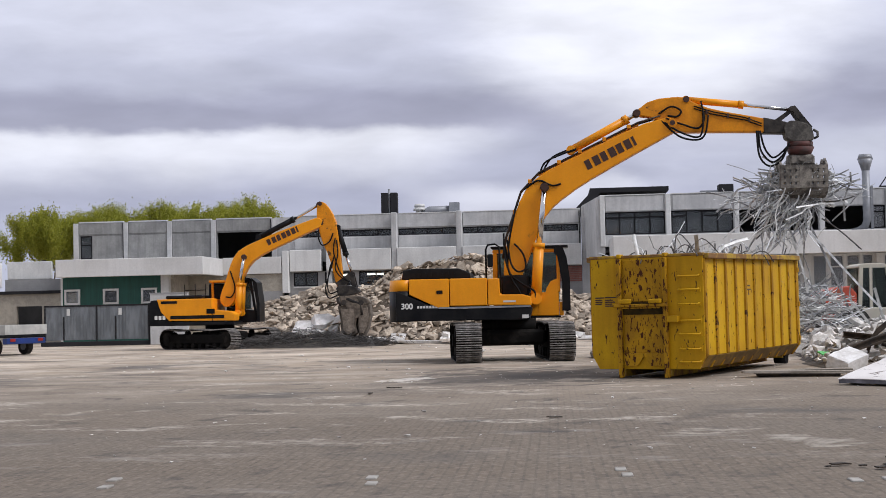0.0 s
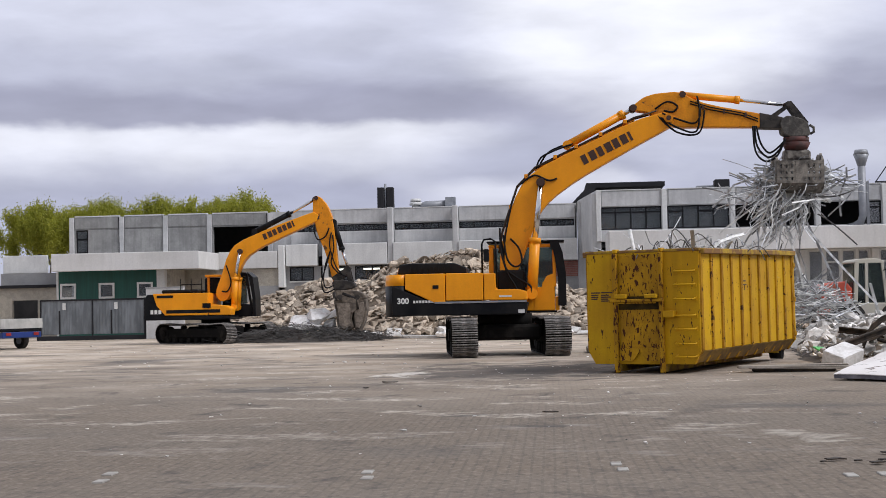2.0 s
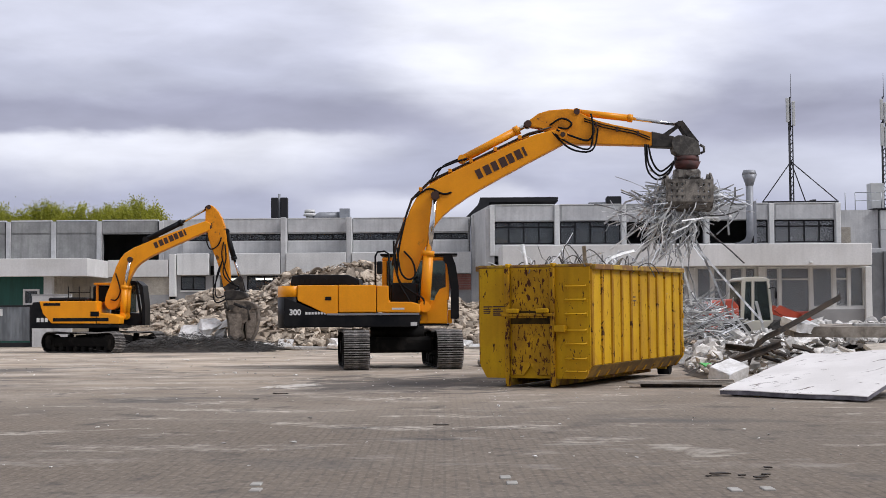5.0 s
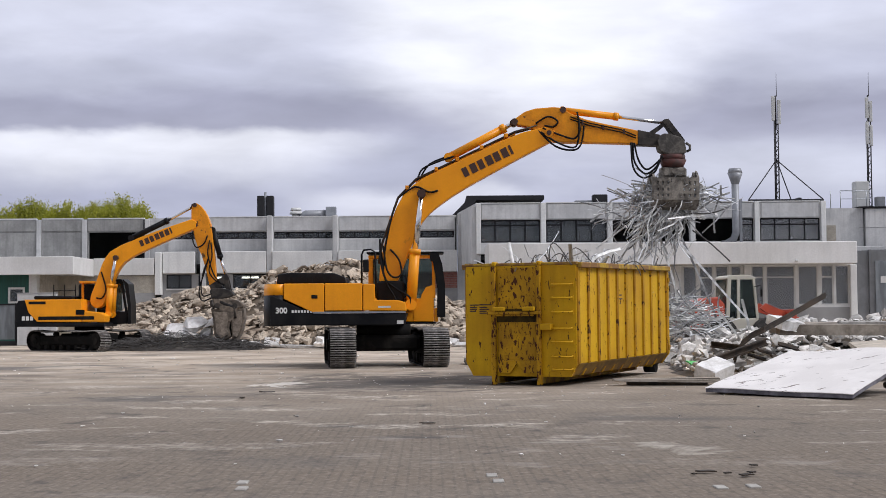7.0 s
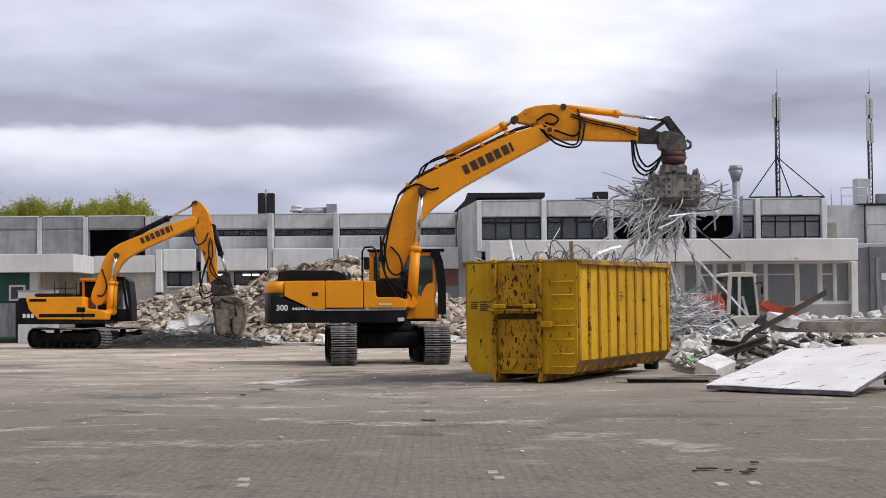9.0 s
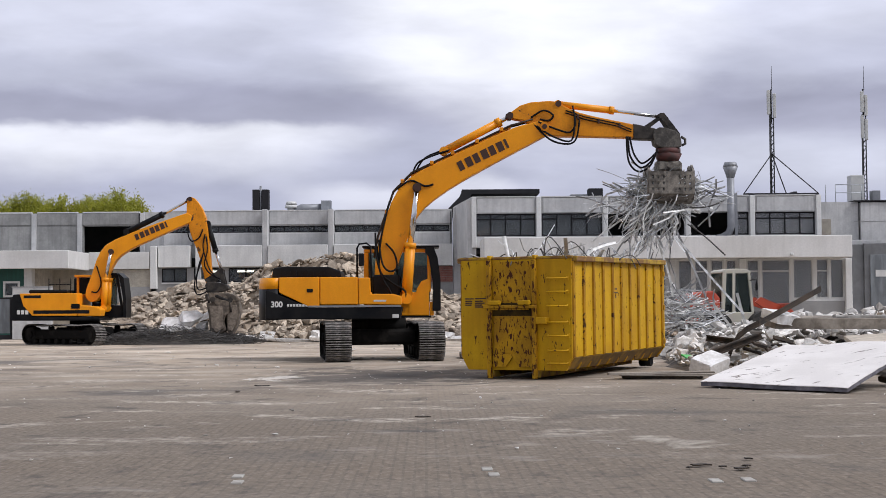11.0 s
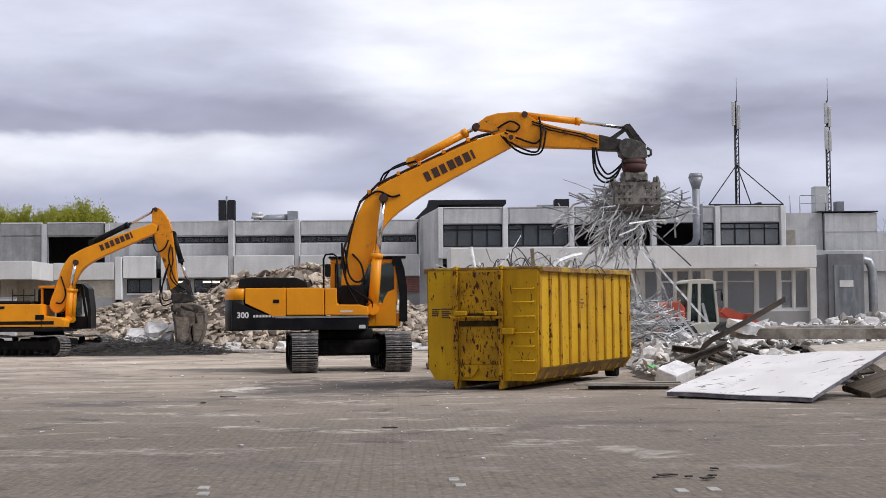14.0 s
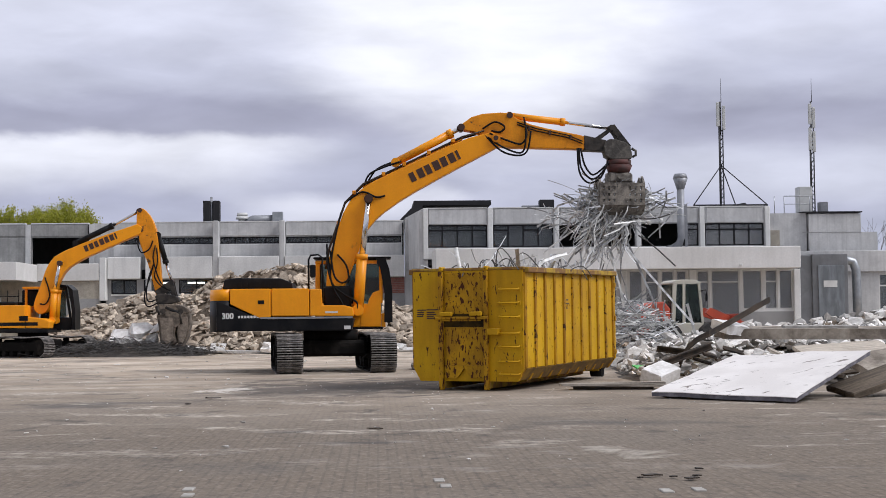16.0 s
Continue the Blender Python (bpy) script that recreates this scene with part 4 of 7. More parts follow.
part("hood", bm, BLACK_PAINT, big, "black louvred engine hood")
part("grille", boxes(*[(-2.7 + i * 0.16, -2.6 + i * 0.16, -0.97, -0.952, 2.38, 2.52) for i in range(8)]), SEAT_DARK, big)
bm = bmesh.new()
tube(bm, [(-2.95, -0.5, 2.3), (-2.95, -0.5, 2.5)], 0.09, 10, 0.05)
part("beacon", bm, ORANGE, big)
part("door_latch", boxes((-1.95, -1.78, -1.496, -1.486, 1.9, 2.0), bevel=0.01), BLACK_PAINT, big)
lettering("300", 0.22, Matrix.Translation((-2.95, -1.475, 1.50)) @ Matrix.Rotation(radians(90), 4, "X"), LETTER_WHITE, big)
part("decal_bar", boxes(*[(-2.50 + i * 0.085, -2.44 + i * 0.085, -1.479, -1.471, 1.51, 1.58) for i in range(7)]), LETTER_WHITE, big, "small white marking")
part("decal_bar", boxes((-0.1, 0.25, -1.486, -1.479, 1.63, 1.68)), LETTER_WHITE, big)
part("reflector", boxes((0.42, 0.6, -1.489, -1.473, 1.18, 1.28)), LETTER_WHITE, big)
# cab on the far side of the boom
cab_shell = part("cab", boxes((-0.45, 1.5, 0.42, 1.44, 3.06, 3.16), bevel=0.025), ORANGE, big, "orange cab with dark guard")
for b in ((-0.45, -0.31, 0.42, 0.5, 2.06, 3.058), (-0.45, -0.31, 1.36, 1.44, 2.06, 3.058), (1.40, 1.50, 0.42, 0.5, 1.91, 3.058), (1.40, 1.50, 1.36, 1.44, 1.91, 3.058), (0.85, 0.93, 0.43, 0.49, 1.91, 3.058)):
    part("pillar", boxes(b, bevel=0.02), ORANGE, cab_shell)
for b in ((-0.34, 1.45, 0.42, 0.5, 1.22, 1.9), (-0.34, 1.45, 1.36, 1.44, 1.22, 1.9), (-0.45, -0.345, 0.42, 1.44, 1.22, 2.05), (1.46, 1.58, 0.42, 1.44, 1.22, 1.62)):
    part("cab_panel", boxes(b, bevel=0.02), ORANGE, cab_shell)
part("side_glass", boxes((-0.31, 0.85, 0.44, 0.46, 1.9, 3.05)), CAB_GLASS, cab_shell)
part("side_glass", boxes((0.93, 1.4, 0.44, 0.46, 1.9, 3.05)), CAB_GLASS, cab_shell)
part("rear_glass", boxes((-0.42, -0.40, 0.5, 1.36, 2.05, 3.05)), CAB_GLASS, cab_shell)
part("front_glass", boxes((1.45, 1.47, 0.5, 1.36, 1.62, 3.05)), CAB_GLASS, cab_shell)
bm = bmesh.new()
prism(bm, [(0.86, 1.24), (1.44, 1.24), (1.44, 2.30), (1.22, 2.22), (1.10, 2.02), (1.04, 1.80), (0.86, 1.74)], 0.408, 0.419, bevel=0.004)
part("door_skin", bm, ORANGE, cab_shell)
part("operator_seat", boxes((0.5, 1.0, 0.65, 1.2, 1.5, 1.8), (0.48, 0.66, 0.68, 1.17, 1.75, 2.6), bevel=0.05), SEAT_DARK, cab_shell)
part("cab_floor", boxes((-0.45, 1.5, 0.42, 1.44, 1.16, 1.215)), BLACK_PAINT, cab_shell)
bow = [(1.34, 3.22), (1.55, 3.2), (1.64, 2.9), (1.72, 2.3), (1.73, 1.7), (1.70, 1.36)]
bm = bmesh.new()
for x, z in bow[1:]:
    tube(bm, [(x, 0.40, z), (x, 1.46, z)], 0.026, 6)
for y in (0.38, 1.48):
    prism(bm, [(1.34, 3.25), (1.58, 3.24), (1.7, 2.9), (1.78, 2.3), (1.78, 1.36), (1.54, 1.36), (1.56, 2.2), (1.43, 2.95), (1.34, 3.05)], y - 0.02, y + 0.02)
guard = part("cab_guard", bm, BLACK_PAINT, cab_shell, "black front guard bars")
for y in [0.42 + 0.102 * i for i in range(11)]:
    bm = bmesh.new()
    tube(bm, [(x + 0.01, y, z) for x, z in bow], 0.018, 6)
    ob = part("roof_bar", bm, BLACK_PAINT, cab_shell)
part("roof_guard", boxes((-0.5, 1.75, 0.36, 1.5, 3.2, 3.26), bevel=0.02), BLACK_PAINT, cab_shell)
bm = bmesh.new()
rail_pts = [(-0.56, -1.3, 2.3), (-0.56, -1.3, 3.12), (-0.5, -1.3, 3.24), (-0.3, -1.3, 3.26), (-0.18, -1.3, 3.18), (-0.16, -1.3, 1.9)]
tube(bm, rail_pts, 0.028, 8)
tube(bm, [(-0.56, -1.3, 2.6), (-0.56, -0.6, 2.6)], 0.02, 6)
part("handrail", bm, BLACK_PAINT, big)
part("mirror", boxes((-0.52, -0.36, -1.36, -1.3, 2.62, 2.98), bevel=0.03), BLACK_PAINT, big)
for y in (-0.42, 0.28):
    part("swing_bracket", boxes((-0.18, 0.6, y, y + 0.12, 1.4, 2.4), bevel=0.05), BLACK_PAINT, big)
PIPE = material("dark_steel_pipe", (0.05, 0.035, 0.025), 0.6, 0.3)
for y in (-0.26, -0.2, 0.2, 0.26):
    bm = bmesh.new()
    tube(bm, [(-0.14, y, 2.9), (-0.04, y, 3.5), (0.4, y, 4.8), (0.92, y, 5.34), (2.12, y, 5.92), (3.76, y, 6.72), (4.4, y, 6.9)], 0.022, 6)
    part("boom_pipe", bm, PIPE, big)
# boom and stick in the plane y = 0
BOOM = [(-0.12, 2.3), (-0.09, 2.9), (0.02, 3.5), (0.44, 4.75), (0.96, 5.28), (2.14, 5.86), (3.78, 6.64), (4.62, 6.86), (4.92, 6.72), (4.82, 6.45),
        (3.41, 5.69), (2.14, 4.97), (1.38, 4.42), (1.02, 3.98), (0.78, 3.35), (0.46, 2.5), (0.22, 2.06), (-0.02, 2.02)]
bm = bmesh.new()
prism(bm, smooth_outline(BOOM, keep=(7, 8, 9)), -0.29, 0.29, bevel=0.03)
boom = part("boom", bm, ORANGE, big, "long bent orange boom")
part("boom_top_plate", (lambda b: (prism(b, [(0.9, 5.27), (2.1, 5.88), (3.78, 6.69), (3.78, 6.65), (2.1, 5.84), (0.94, 5.22)], -0.12, 0.12), b)[1])(bmesh.new()), ORANGE_WORN, boom)
brand_bars(boom, (2.32, 5.39), math.atan2(0.80, 1.6), 0.235, -0.295, LETTER_DARK)
pin(boom, (1.08, 4.89), 0.58, 0.11, LETTER_DARK)
pin(boom, (4.73, 6.68), 0.36, 0.13, ORANGE_WORN)
STICK = [(3.66, 7.02), (4.14, 7.38), (5.08, 7.46), (5.34, 7.27), (5.87, 7.06), (7.42, 6.76), (7.88, 6.62), (7.88, 6.38), (5.87, 6.42), (5.0, 6.42), (4.66, 6.52), (4.2, 6.86), (3.78, 6.92)]
bm = bmesh.new()
prism(bm, smooth_outline(STICK, keep=(6, 7)), -0.21, 0.21, bevel=0.03)
stick = part("stick", bm, ORANGE_WORN, big, "scuffed orange dipper stick")
bm = bmesh.new()
prism(bm, [(7.3, 6.80), (7.95, 6.66), (7.95, 6.34), (7.3, 6.36)], -0.225, 0.225, bevel=0.02)
part("stick_end", bm, TOOL_DARK, stick)
pin(stick, (3.74, 7.0), 0.27, 0.10, LETTER_DARK)
pin(stick, (5.14, 7.36), 0.25, 0.09, LETTER_DARK)
bm = bmesh.new()
tube(bm, [(4.73, -0.385, 6.68), (4.73, -0.362, 6.68)], 0.07, 14)
part("pin_cap", bm, LETTER_DARK, boom)
for z in (0.0, 0.07):
    bm = bmesh.new()
    tube(bm, [(5.35, -0.23, 7.16 - z), (5.9, -0.235, 6.98 - z), (6.8, -0.235, 6.80 - z), (7.25, -0.235, 6.62 - z)], 0.017, 6)
    part("stick_pipe", bm, RUBBER, stick)
for x, z in ((5.7, 6.98), (6.3, 6.86), (6.9, 6.74)):
    part("pipe_clamp", boxes((x - 0.03, x + 0.03, -0.26, -0.205, z - 0.07, z + 0.07), bevel=0.008), LETTER_DARK, stick)
cylinder(big, (1.85, 5.98), (3.45, 6.84), (3.72, 7.0), 0.0, 0.12, ORANGE)
cylinder(big, (5.14, 7.37), (6.73, 7.20), (8.1, 7.03), 0.0, 0.10, ORANGE)
for y in (-0.42, 0.42):
    cylinder(big, (0.80, 1.72), (0.90, 3.27), (1.08, 4.89), y, 0.15, ORANGE)
bm = bmesh.new()
for y in (-0.2, 0.2):
    prism(bm, [(7.48, 6.66), (7.58, 6.70), (8.16, 7.1), (8.14, 6.96), (7.7, 6.62), (7.5, 6.55)], y - 0.03, y + 0.03)
    prism(bm, [(8.04, 7.08), (8.18, 7.12), (8.66, 6.5), (8.52, 6.36)], y - 0.05, y + 0.05)
tube(bm, [(8.1, -0.26, 7.03), (8.1, 0.26, 7.03)], 0.08, 10)
part("bucket_link", bm, TOOL_DARK, big, "dark steel linkage")
bm = bmesh.new()
prism(bm, smooth_outline([(7.84, 6.58), (8.1, 6.72), (8.62, 6.56), (8.7, 6.2), (8.66, 6.1), (7.95, 6.1)]), -0.3, 0.3, bevel=0.03)
tube(bm, [(8.72, 0, 6.45), (8.84, 0, 6.38), (8.84, 0, 6.25), (8.74, 0, 6.2)], 0.04, 8)
hitch = part("quick_hitch", bm, HITCH_GREY, big, "dusty grey quick hitch")
bm = bmesh.new()
tube(bm, [(8.34, 0, 6.1), (8.34, 0, 5.94)], 0.36, 18)
tube(bm, [(8.34, 0, 5.95), (8.34, 0, 5.72)], 0.40, 18, 0.3)
part("rotator", bm, ROTATOR_RED, big, "dull red rotator")
bm = bmesh.new()
box(bm, 8.0, 8.7, -0.3, 0.3, 5.42, 5.72, bevel=0.06)
for x in (7.95, 8.6):
    prism(bm, [(x, 5.3), (x + 0.13, 5.3), (x + 0.13 if x < 8.3 else x, 5.72), (x + 0.04, 5.72)], -0.25, 0.25)
tube(bm, [(8.34, -0.36, 5.6), (8.34, 0.36, 5.6)], 0.09, 10)
grab = part("sorting_grab", bm, TOOL_STEEL, big, "dusty grey sorting grab with slotted shells")
for sgn in (-1, 1):
    bm = bmesh.new()
    y0, y1 = sorted((sgn * 0.50, sgn * 0.58))
    for k in range(9):
        x = 7.74 + 0.152 * k
        box(bm, x - 0.05, x + 0.05, y0, y1, 4.78, 5.40)
    for z in (4.80, 4.97, 5.14, 5.34):
        box(bm, 7.70, 9.0, y0 - 0.006, y1 + 0.006, z - 0.045, z + 0.045)
    box(bm, 8.22, 8.50, y0 - 0.01, y1 + 0.01, 4.78, 5.40)
    pts = [(sgn * 0.58, 4.80), (sgn * 0.50, 4.80), (sgn * 0.36, 4.64), (sgn * 0.10, 4.56), (sgn * 0.10, 4.50), (sgn * 0.40, 4.57)]
    prism(bm, pts, 0, 1.30, m=Matrix.Translation((9.0, 0, 0)) @ Matrix.Rotation(radians(90), 4, "Z"))
    for x in (7.69, 8.95):
        prism(bm, [(sgn * 0.58, 4.8), (sgn * 0.56, 5.4), (sgn * 0.2, 5.62), (sgn * 0.12, 5.5), (sgn * 0.3, 5.0), (sgn * 0.16, 4.58), (sgn * 0.4, 4.6)], -0.06, 0, m=Matrix.Translation((x, 0, 0)) @ Matrix.Rotation(radians(90), 4, "Z"))
    part("shell", bm, TOOL_STEEL, grab)
hoses(big, [[(0.95, -0.15, 5.3), (1.1, -0.18, 5.62), (1.5, -0.2, 5.82), (2.0, -0.15, 6.0)],
            [(1.0, -0.05, 5.3), (1.25, -0.08, 5.72), (1.6, -0.1, 5.92), (2.1, -0.05, 6.08)],
            [(4.4, -0.26, 6.78), (4.9, -0.34, 6.3), (5.4, -0.34, 6.18), (5.65, -0.3, 6.35), (5.75, -0.25, 6.9)],
            [(4.5, -0.3, 6.7), (5.0, -0.36, 6.38), (5.5, -0.36, 6.28), (5.6, -0.3, 6.9), (5.55, -0.2, 7.3)],
            [(4.35, -0.25, 6.95), (4.7, -0.28, 7.15), (4.98, -0.28, 7.02), (4.86, -0.27, 6.86), (4.6, -0.26, 6.9)],
            [(4.55, -0.28, 6.82), (5.05, -0.30, 6.62), (5.45, -0.30, 6.52), (5.62, -0.28, 6.75), (5.60, -0.25, 7.05)],
            [(7.1, -0.24, 6.42), (7.15, -0.34, 5.7), (7.42, -0.36, 5.4), (7.75, -0.34, 5.55), (7.95, -0.3, 5.95)],
            [(7.15, -0.24, 6.42), (7.2, -0.3, 5.85), (7.5, -0.3, 5.52), (7.8, -0.3, 5.7), (8.0, -0.28, 6.05)],
            [(7.2, -0.2, 6.42), (7.3, -0.26, 5.95), (7.5, -0.28, 5.66), (7.7, -0.26, 5.72), (8.0, -0.25, 6.0)],
            [(0.0, -0.34, 3.4), (0.1, -0.45, 2.75), (0.3, -0.5, 2.5), (0.52, -0.45, 2.6), (0.45, -0.36, 3.0), (0.2, -0.32, 3.3)],
            [(-0.05, -0.34, 3.2), (0.05, -0.44, 2.5), (0.35, -0.46, 2.2), (0.75, -0.56, 1.95), (0.78, -0.56, 1.75)],
            [(-0.1, -0.33, 3.6), (-0.06, -0.42, 2.9), (0.12, -0.46, 2.3), (0.3, -0.48, 2.0), (0.42, -0.5, 1.75)],
            [(0.3, -0.32, 4.5), (0.16, -0.40, 3.9), (0.05, -0.40, 3.3), (0.0, -0.40, 2.6)],
            [(0.5, -0.30, 4.85), (0.9, -0.32, 5.1), (1.3, -0.32, 4.95), (1.55, -0.31, 5.0)]])

for x, z in ((0.22, 4.2), (0.66, 5.08), (1.5, 5.62), (2.1, 5.91), (2.8, 6.25), (3.5, 6.6)):
    part("pipe_clamp", boxes((x - 0.05, x + 0.05, -0.30, 0.30, z - 0.05, z + 0.06), bevel=0.01), ORANGE_WORN, boom)
# the whole arm leans a little forward about its foot
ARM_PARTS = {"boom", "stick", "bucket_link", "quick_hitch", "rotator", "sorting_grab", "hydraulic_cylinder", "hose", "boom_pipe"}
lean_arm = Matrix.Translation((0.2, 0, 2.1)) @ Matrix.Rotation(radians(0.75), 4, "Y") @ Matrix.Translation((-0.2, 0, -2.1))
for ob in big.children:
    if ob.name.split(".")[0] in ARM_PARTS:
        ob.matrix_basis = lean_arm @ ob.matrix_basis

# --- the smaller machine, working at the heap ---
small = thing("excavator", pose(-14.35, 61.0, 0), "orange crawler excavator with a concrete pulveriser in the rubble", "excavator", "excavators")
turn2 = Matrix.Rotation(radians(-33), 4, "Z")
for sy in (-1.19, 1.19):
    crawler(small, sy, 4.4, 0.43, 0.6, turn2)
bm = bmesh.new()
box(bm, -0.9, 0.9, -0.85, 0.85, 0.36, 0.72, bevel=0.08, m=turn2)
part("car_body", bm, TRACK_DARK, small)
bm = bmesh.new()
tube(bm, [(0, 0, 0.7), (0, 0, 1.0)], 0.62, 24)
part("slew_ring", bm, TRACK_DARK, small)
bm = bmesh.new()
prism(bm, [(-2.72, 1.02), (-2.76, 1.7), (-2.66, 2.1), (-2.36, 2.12), (-2.2, 1.6), (-1.85, 1.2), (0.9, 1.16), (0.9, 1.0)], -1.3, 1.3, bevel=0.05)
part("lower_body", bm, BLACK_PAINT, small, "black counterweight and lower panels")
bm = bmesh.new()
prism(bm, [(-2.38, 2.14), (-2.22, 1.62), (-1.86, 1.22), (-0.02, 1.2), (-0.02, 2.14)], -1.325, -0.4, bevel=0.03)
part("side_door", bm, ORANGE, small)
bm = bmesh.new()
prism(bm, [(0.0, 1.66), (0.0, 1.2), (0.95, 1.18), (0.98, 1.46), (0.76, 1.58)], -1.325, -0.5, bevel=0.04)
part("tool_box", bm, ORANGE, small)
part("engine_cover", boxes((-2.3, -0.05, -0.398, 1.3, 1.2, 2.12), bevel=0.04), ORANGE, small)
part("hood", boxes((-2.2, -0.6, -0.6, 1.0, 2.145, 2.3), bevel=0.05), BLACK_PAINT, small)
part("trim_stripe", boxes((-1.8, 0.5, -1.335, -1.32, 1.30, 1.44)), BLACK_PAINT, small)
part("grille", boxes((-2.2, -1.5, -1.335, -1.32, 1.95, 2.06)), BLACK_PAINT, small)
part("battery_recess", boxes((-0.25, 0.1, -1.34, -1.32, 1.5, 1.7)), BLACK_PAINT, small)
part("decal_bar", boxes(*[(-2.48 + i * 0.17, -2.36 + i * 0.17, -1.318, -1.307, 1.28, 1.45) for i in range(3)]), LETTER_WHITE, small, "small white marking")
bm = bmesh.new()
for x in (-1.2, -0.75, -0.3):
    tube(bm, [(x, -1.2, 2.12), (x, -1.2, 2.75)], 0.022, 6)
tube(bm, [(-1.2, -1.2, 2.5), (-0.3, -1.2, 2.5)], 0.02, 6)
part("handrail", bm, BLACK_PAINT, small)
bm = bmesh.new()
prism(bm, [(0.2, 1.1), (0.2, 1.75), (1.5, 1.6), (1.5, 1.1)], 0.45, 1.4, bevel=0.04)
cab2 = part("cab", bm, BLACK_PAINT, small, "dark cab with guard bars")
bm = bmesh.new()
prism(bm, [(0.2, 2.86), (0.35, 3.05), (1.25, 3.0), (1.32, 2.84)], 0.45, 1.4, bevel=0.03)
part("cab_roof", bm, BLACK_PAINT, cab2)
for y0, y1 in ((0.45, 0.53), (1.32, 1.4)):
    for foot, head in ((0.2, 0.22), (0.72, 0.7), (1.4, 1.2)):
        bm = bmesh.new()
        prism(bm, [(foot, 1.58), (head, 2.88), (head + 0.1, 2.88), (foot + 0.1, 1.58)], y0, y1)
        part("pillar", bm, BLACK_PAINT, cab2)
part("side_glass", boxes((0.3, 0.72, 0.47, 0.485, 1.7, 2.86)), CAB_GLASS, cab2)
part("side_glass", boxes((0.81, 1.26, 0.47, 0.485, 1.66, 2.86)), CAB_GLASS, cab2)
part("rear_glass", boxes((0.25, 0.265, 0.53, 1.32, 1.7, 2.86)), CAB_GLASS, cab2)
part("operator_seat", boxes((0.4, 0.9, 0.65, 1.2, 1.5, 1.9), (0.38, 0.56, 0.68, 1.17, 1.85, 2.7), bevel=0.05), SEAT_DARK, cab2)
bm = bmesh.new()
prism(bm, [(1.3, 3.02), (1.55, 2.8), (1.66, 1.9), (1.66, 1.1), (1.52, 1.1), (1.52, 1.9), (1.38, 2.8)], 0.36, 1.5, bevel=0.02)
part("cab_guard", bm, BLACK_PAINT, cab2)
part("roof_lamp_bar", boxes((-0.4, 0.3, -0.2, 0.9, 2.82, 2.92), (-0.35, -0.25, 0.0, 0.1, 2.1, 2.84), bevel=0.02), ORANGE_WORN, small)
part("rear_cab_post", boxes((-0.6, 0.1, 0.5, 1.3, 2.1, 2.8), bevel=0.05), BLACK_PAINT, small)
BOOM2 = [(0.06, 2.0), (0.12, 2.35), (0.32, 2.85), (0.62, 3.77), (1.0, 4.26), (2.46, 4.86), (3.75, 5.3), (4.35, 5.5), (4.56, 5.37), (4.5, 5.1), (3.32, 4.60), (2.03, 4.03), (1.40, 3.62), (1.06, 3.01), (0.86, 2.47), (0.62, 1.85), (0.30, 1.74)]
bm = bmesh.new()
prism(bm, smooth_outline(BOOM2, keep=(7, 8, 9)), -0.27, 0.27, bevel=0.03)
boom2 = part("boom", bm, ORANGE, small, "bent orange boom")
brand_bars(boom2, (2.22, 4.36), math.atan2(0.55, 1.30), 0.215, -0.275, LETTER_DARK)
PIVOT2, SWING2 = (4.5, 5.25), radians(9.5)


def swung(*pts):
    """Points of the plane of the arm, turned about the boom's tip."""
    c, d = math.cos(SWING2), math.sin(SWING2)
    return [(PIVOT2[0] + (x - PIVOT2[0]) * c - (z - PIVOT2[1]) * d, PIVOT2[1] + (x - PIVOT2[0]) * d + (z - PIVOT2[1]) * c) for x, z in pts]


STICK2 = swung((4.46, 6.1), (4.73, 6.18), (5.02, 5.69), (5.15, 5.04), (5.05, 3.74), (4.94, 2.5), (4.66, 2.45), (4.58, 3.74), (4.38, 4.5), (4.33, 5.4))
bm = bmesh.new()
prism(bm, smooth_outline(STICK2, keep=(5, 6)), -0.2, 0.2, bevel=0.03)
stick2 = part("stick", bm, ORANGE_WORN, small, "scuffed orange dipper stick")
for p in swung((4.5, 5.25), (4.6, 6.08)):
    pin(stick2, p, 0.26, 0.09, LETTER_DARK)
cylinder(small, (1.76, 4.72), (3.27, 5.45), swung((4.52, 6.07))[0], 0.0, 0.12, BLACK_PAINT)
cylinder(small, *swung((5.14, 4.95), (5.27, 3.74), (5.38, 2.9)), 0.0, 0.11, BLACK_PAINT)
for y in (-0.38, 0.38):
    cylinder(small, (0.88, 1.5), (0.95, 2.75), (1.18, 3.88), y, 0.13, ORANGE)
bm = bmesh.new()
for y in (-0.2, 0.2):
    prism(bm, swung((4.62, 2.62), (5.42, 2.98), (5.5, 2.86), (5.1, 2.5), (4.75, 2.42)), y - 0.03, y + 0.03)
    prism(bm, swung((5.3, 2.96), (5.46, 2.96), (5.5, 2.2), (5.3, 2.2)), y - 0.04, y + 0.04)
part("bucket_link", bm, TOOL_DARK, small)
bm = bmesh.new()
prism(bm, smooth_outline(swung((4.62, 2.5), (5.1, 2.45), (5.56, 2.25), (5.6, 2.0), (4.66, 2.0))), -0.34, 0.34, bevel=0.04)
part("quick_hitch", bm, TOOL_DARK, small)
TOOL_AT = Matrix.Translation((0.46, 0, 0.10))
bm = bmesh.new()
prism(bm, smooth_outline([(4.62, 2.04), (5.66, 2.02), (6.12, 1.80), (6.06, 1.62), (4.70, 1.60)]), -0.40, 0.40, bevel=0.04, m=TOOL_AT)
tool = part("pulveriser", bm, PULV, small, "dust-covered concrete pulveriser with two toothed jaws")
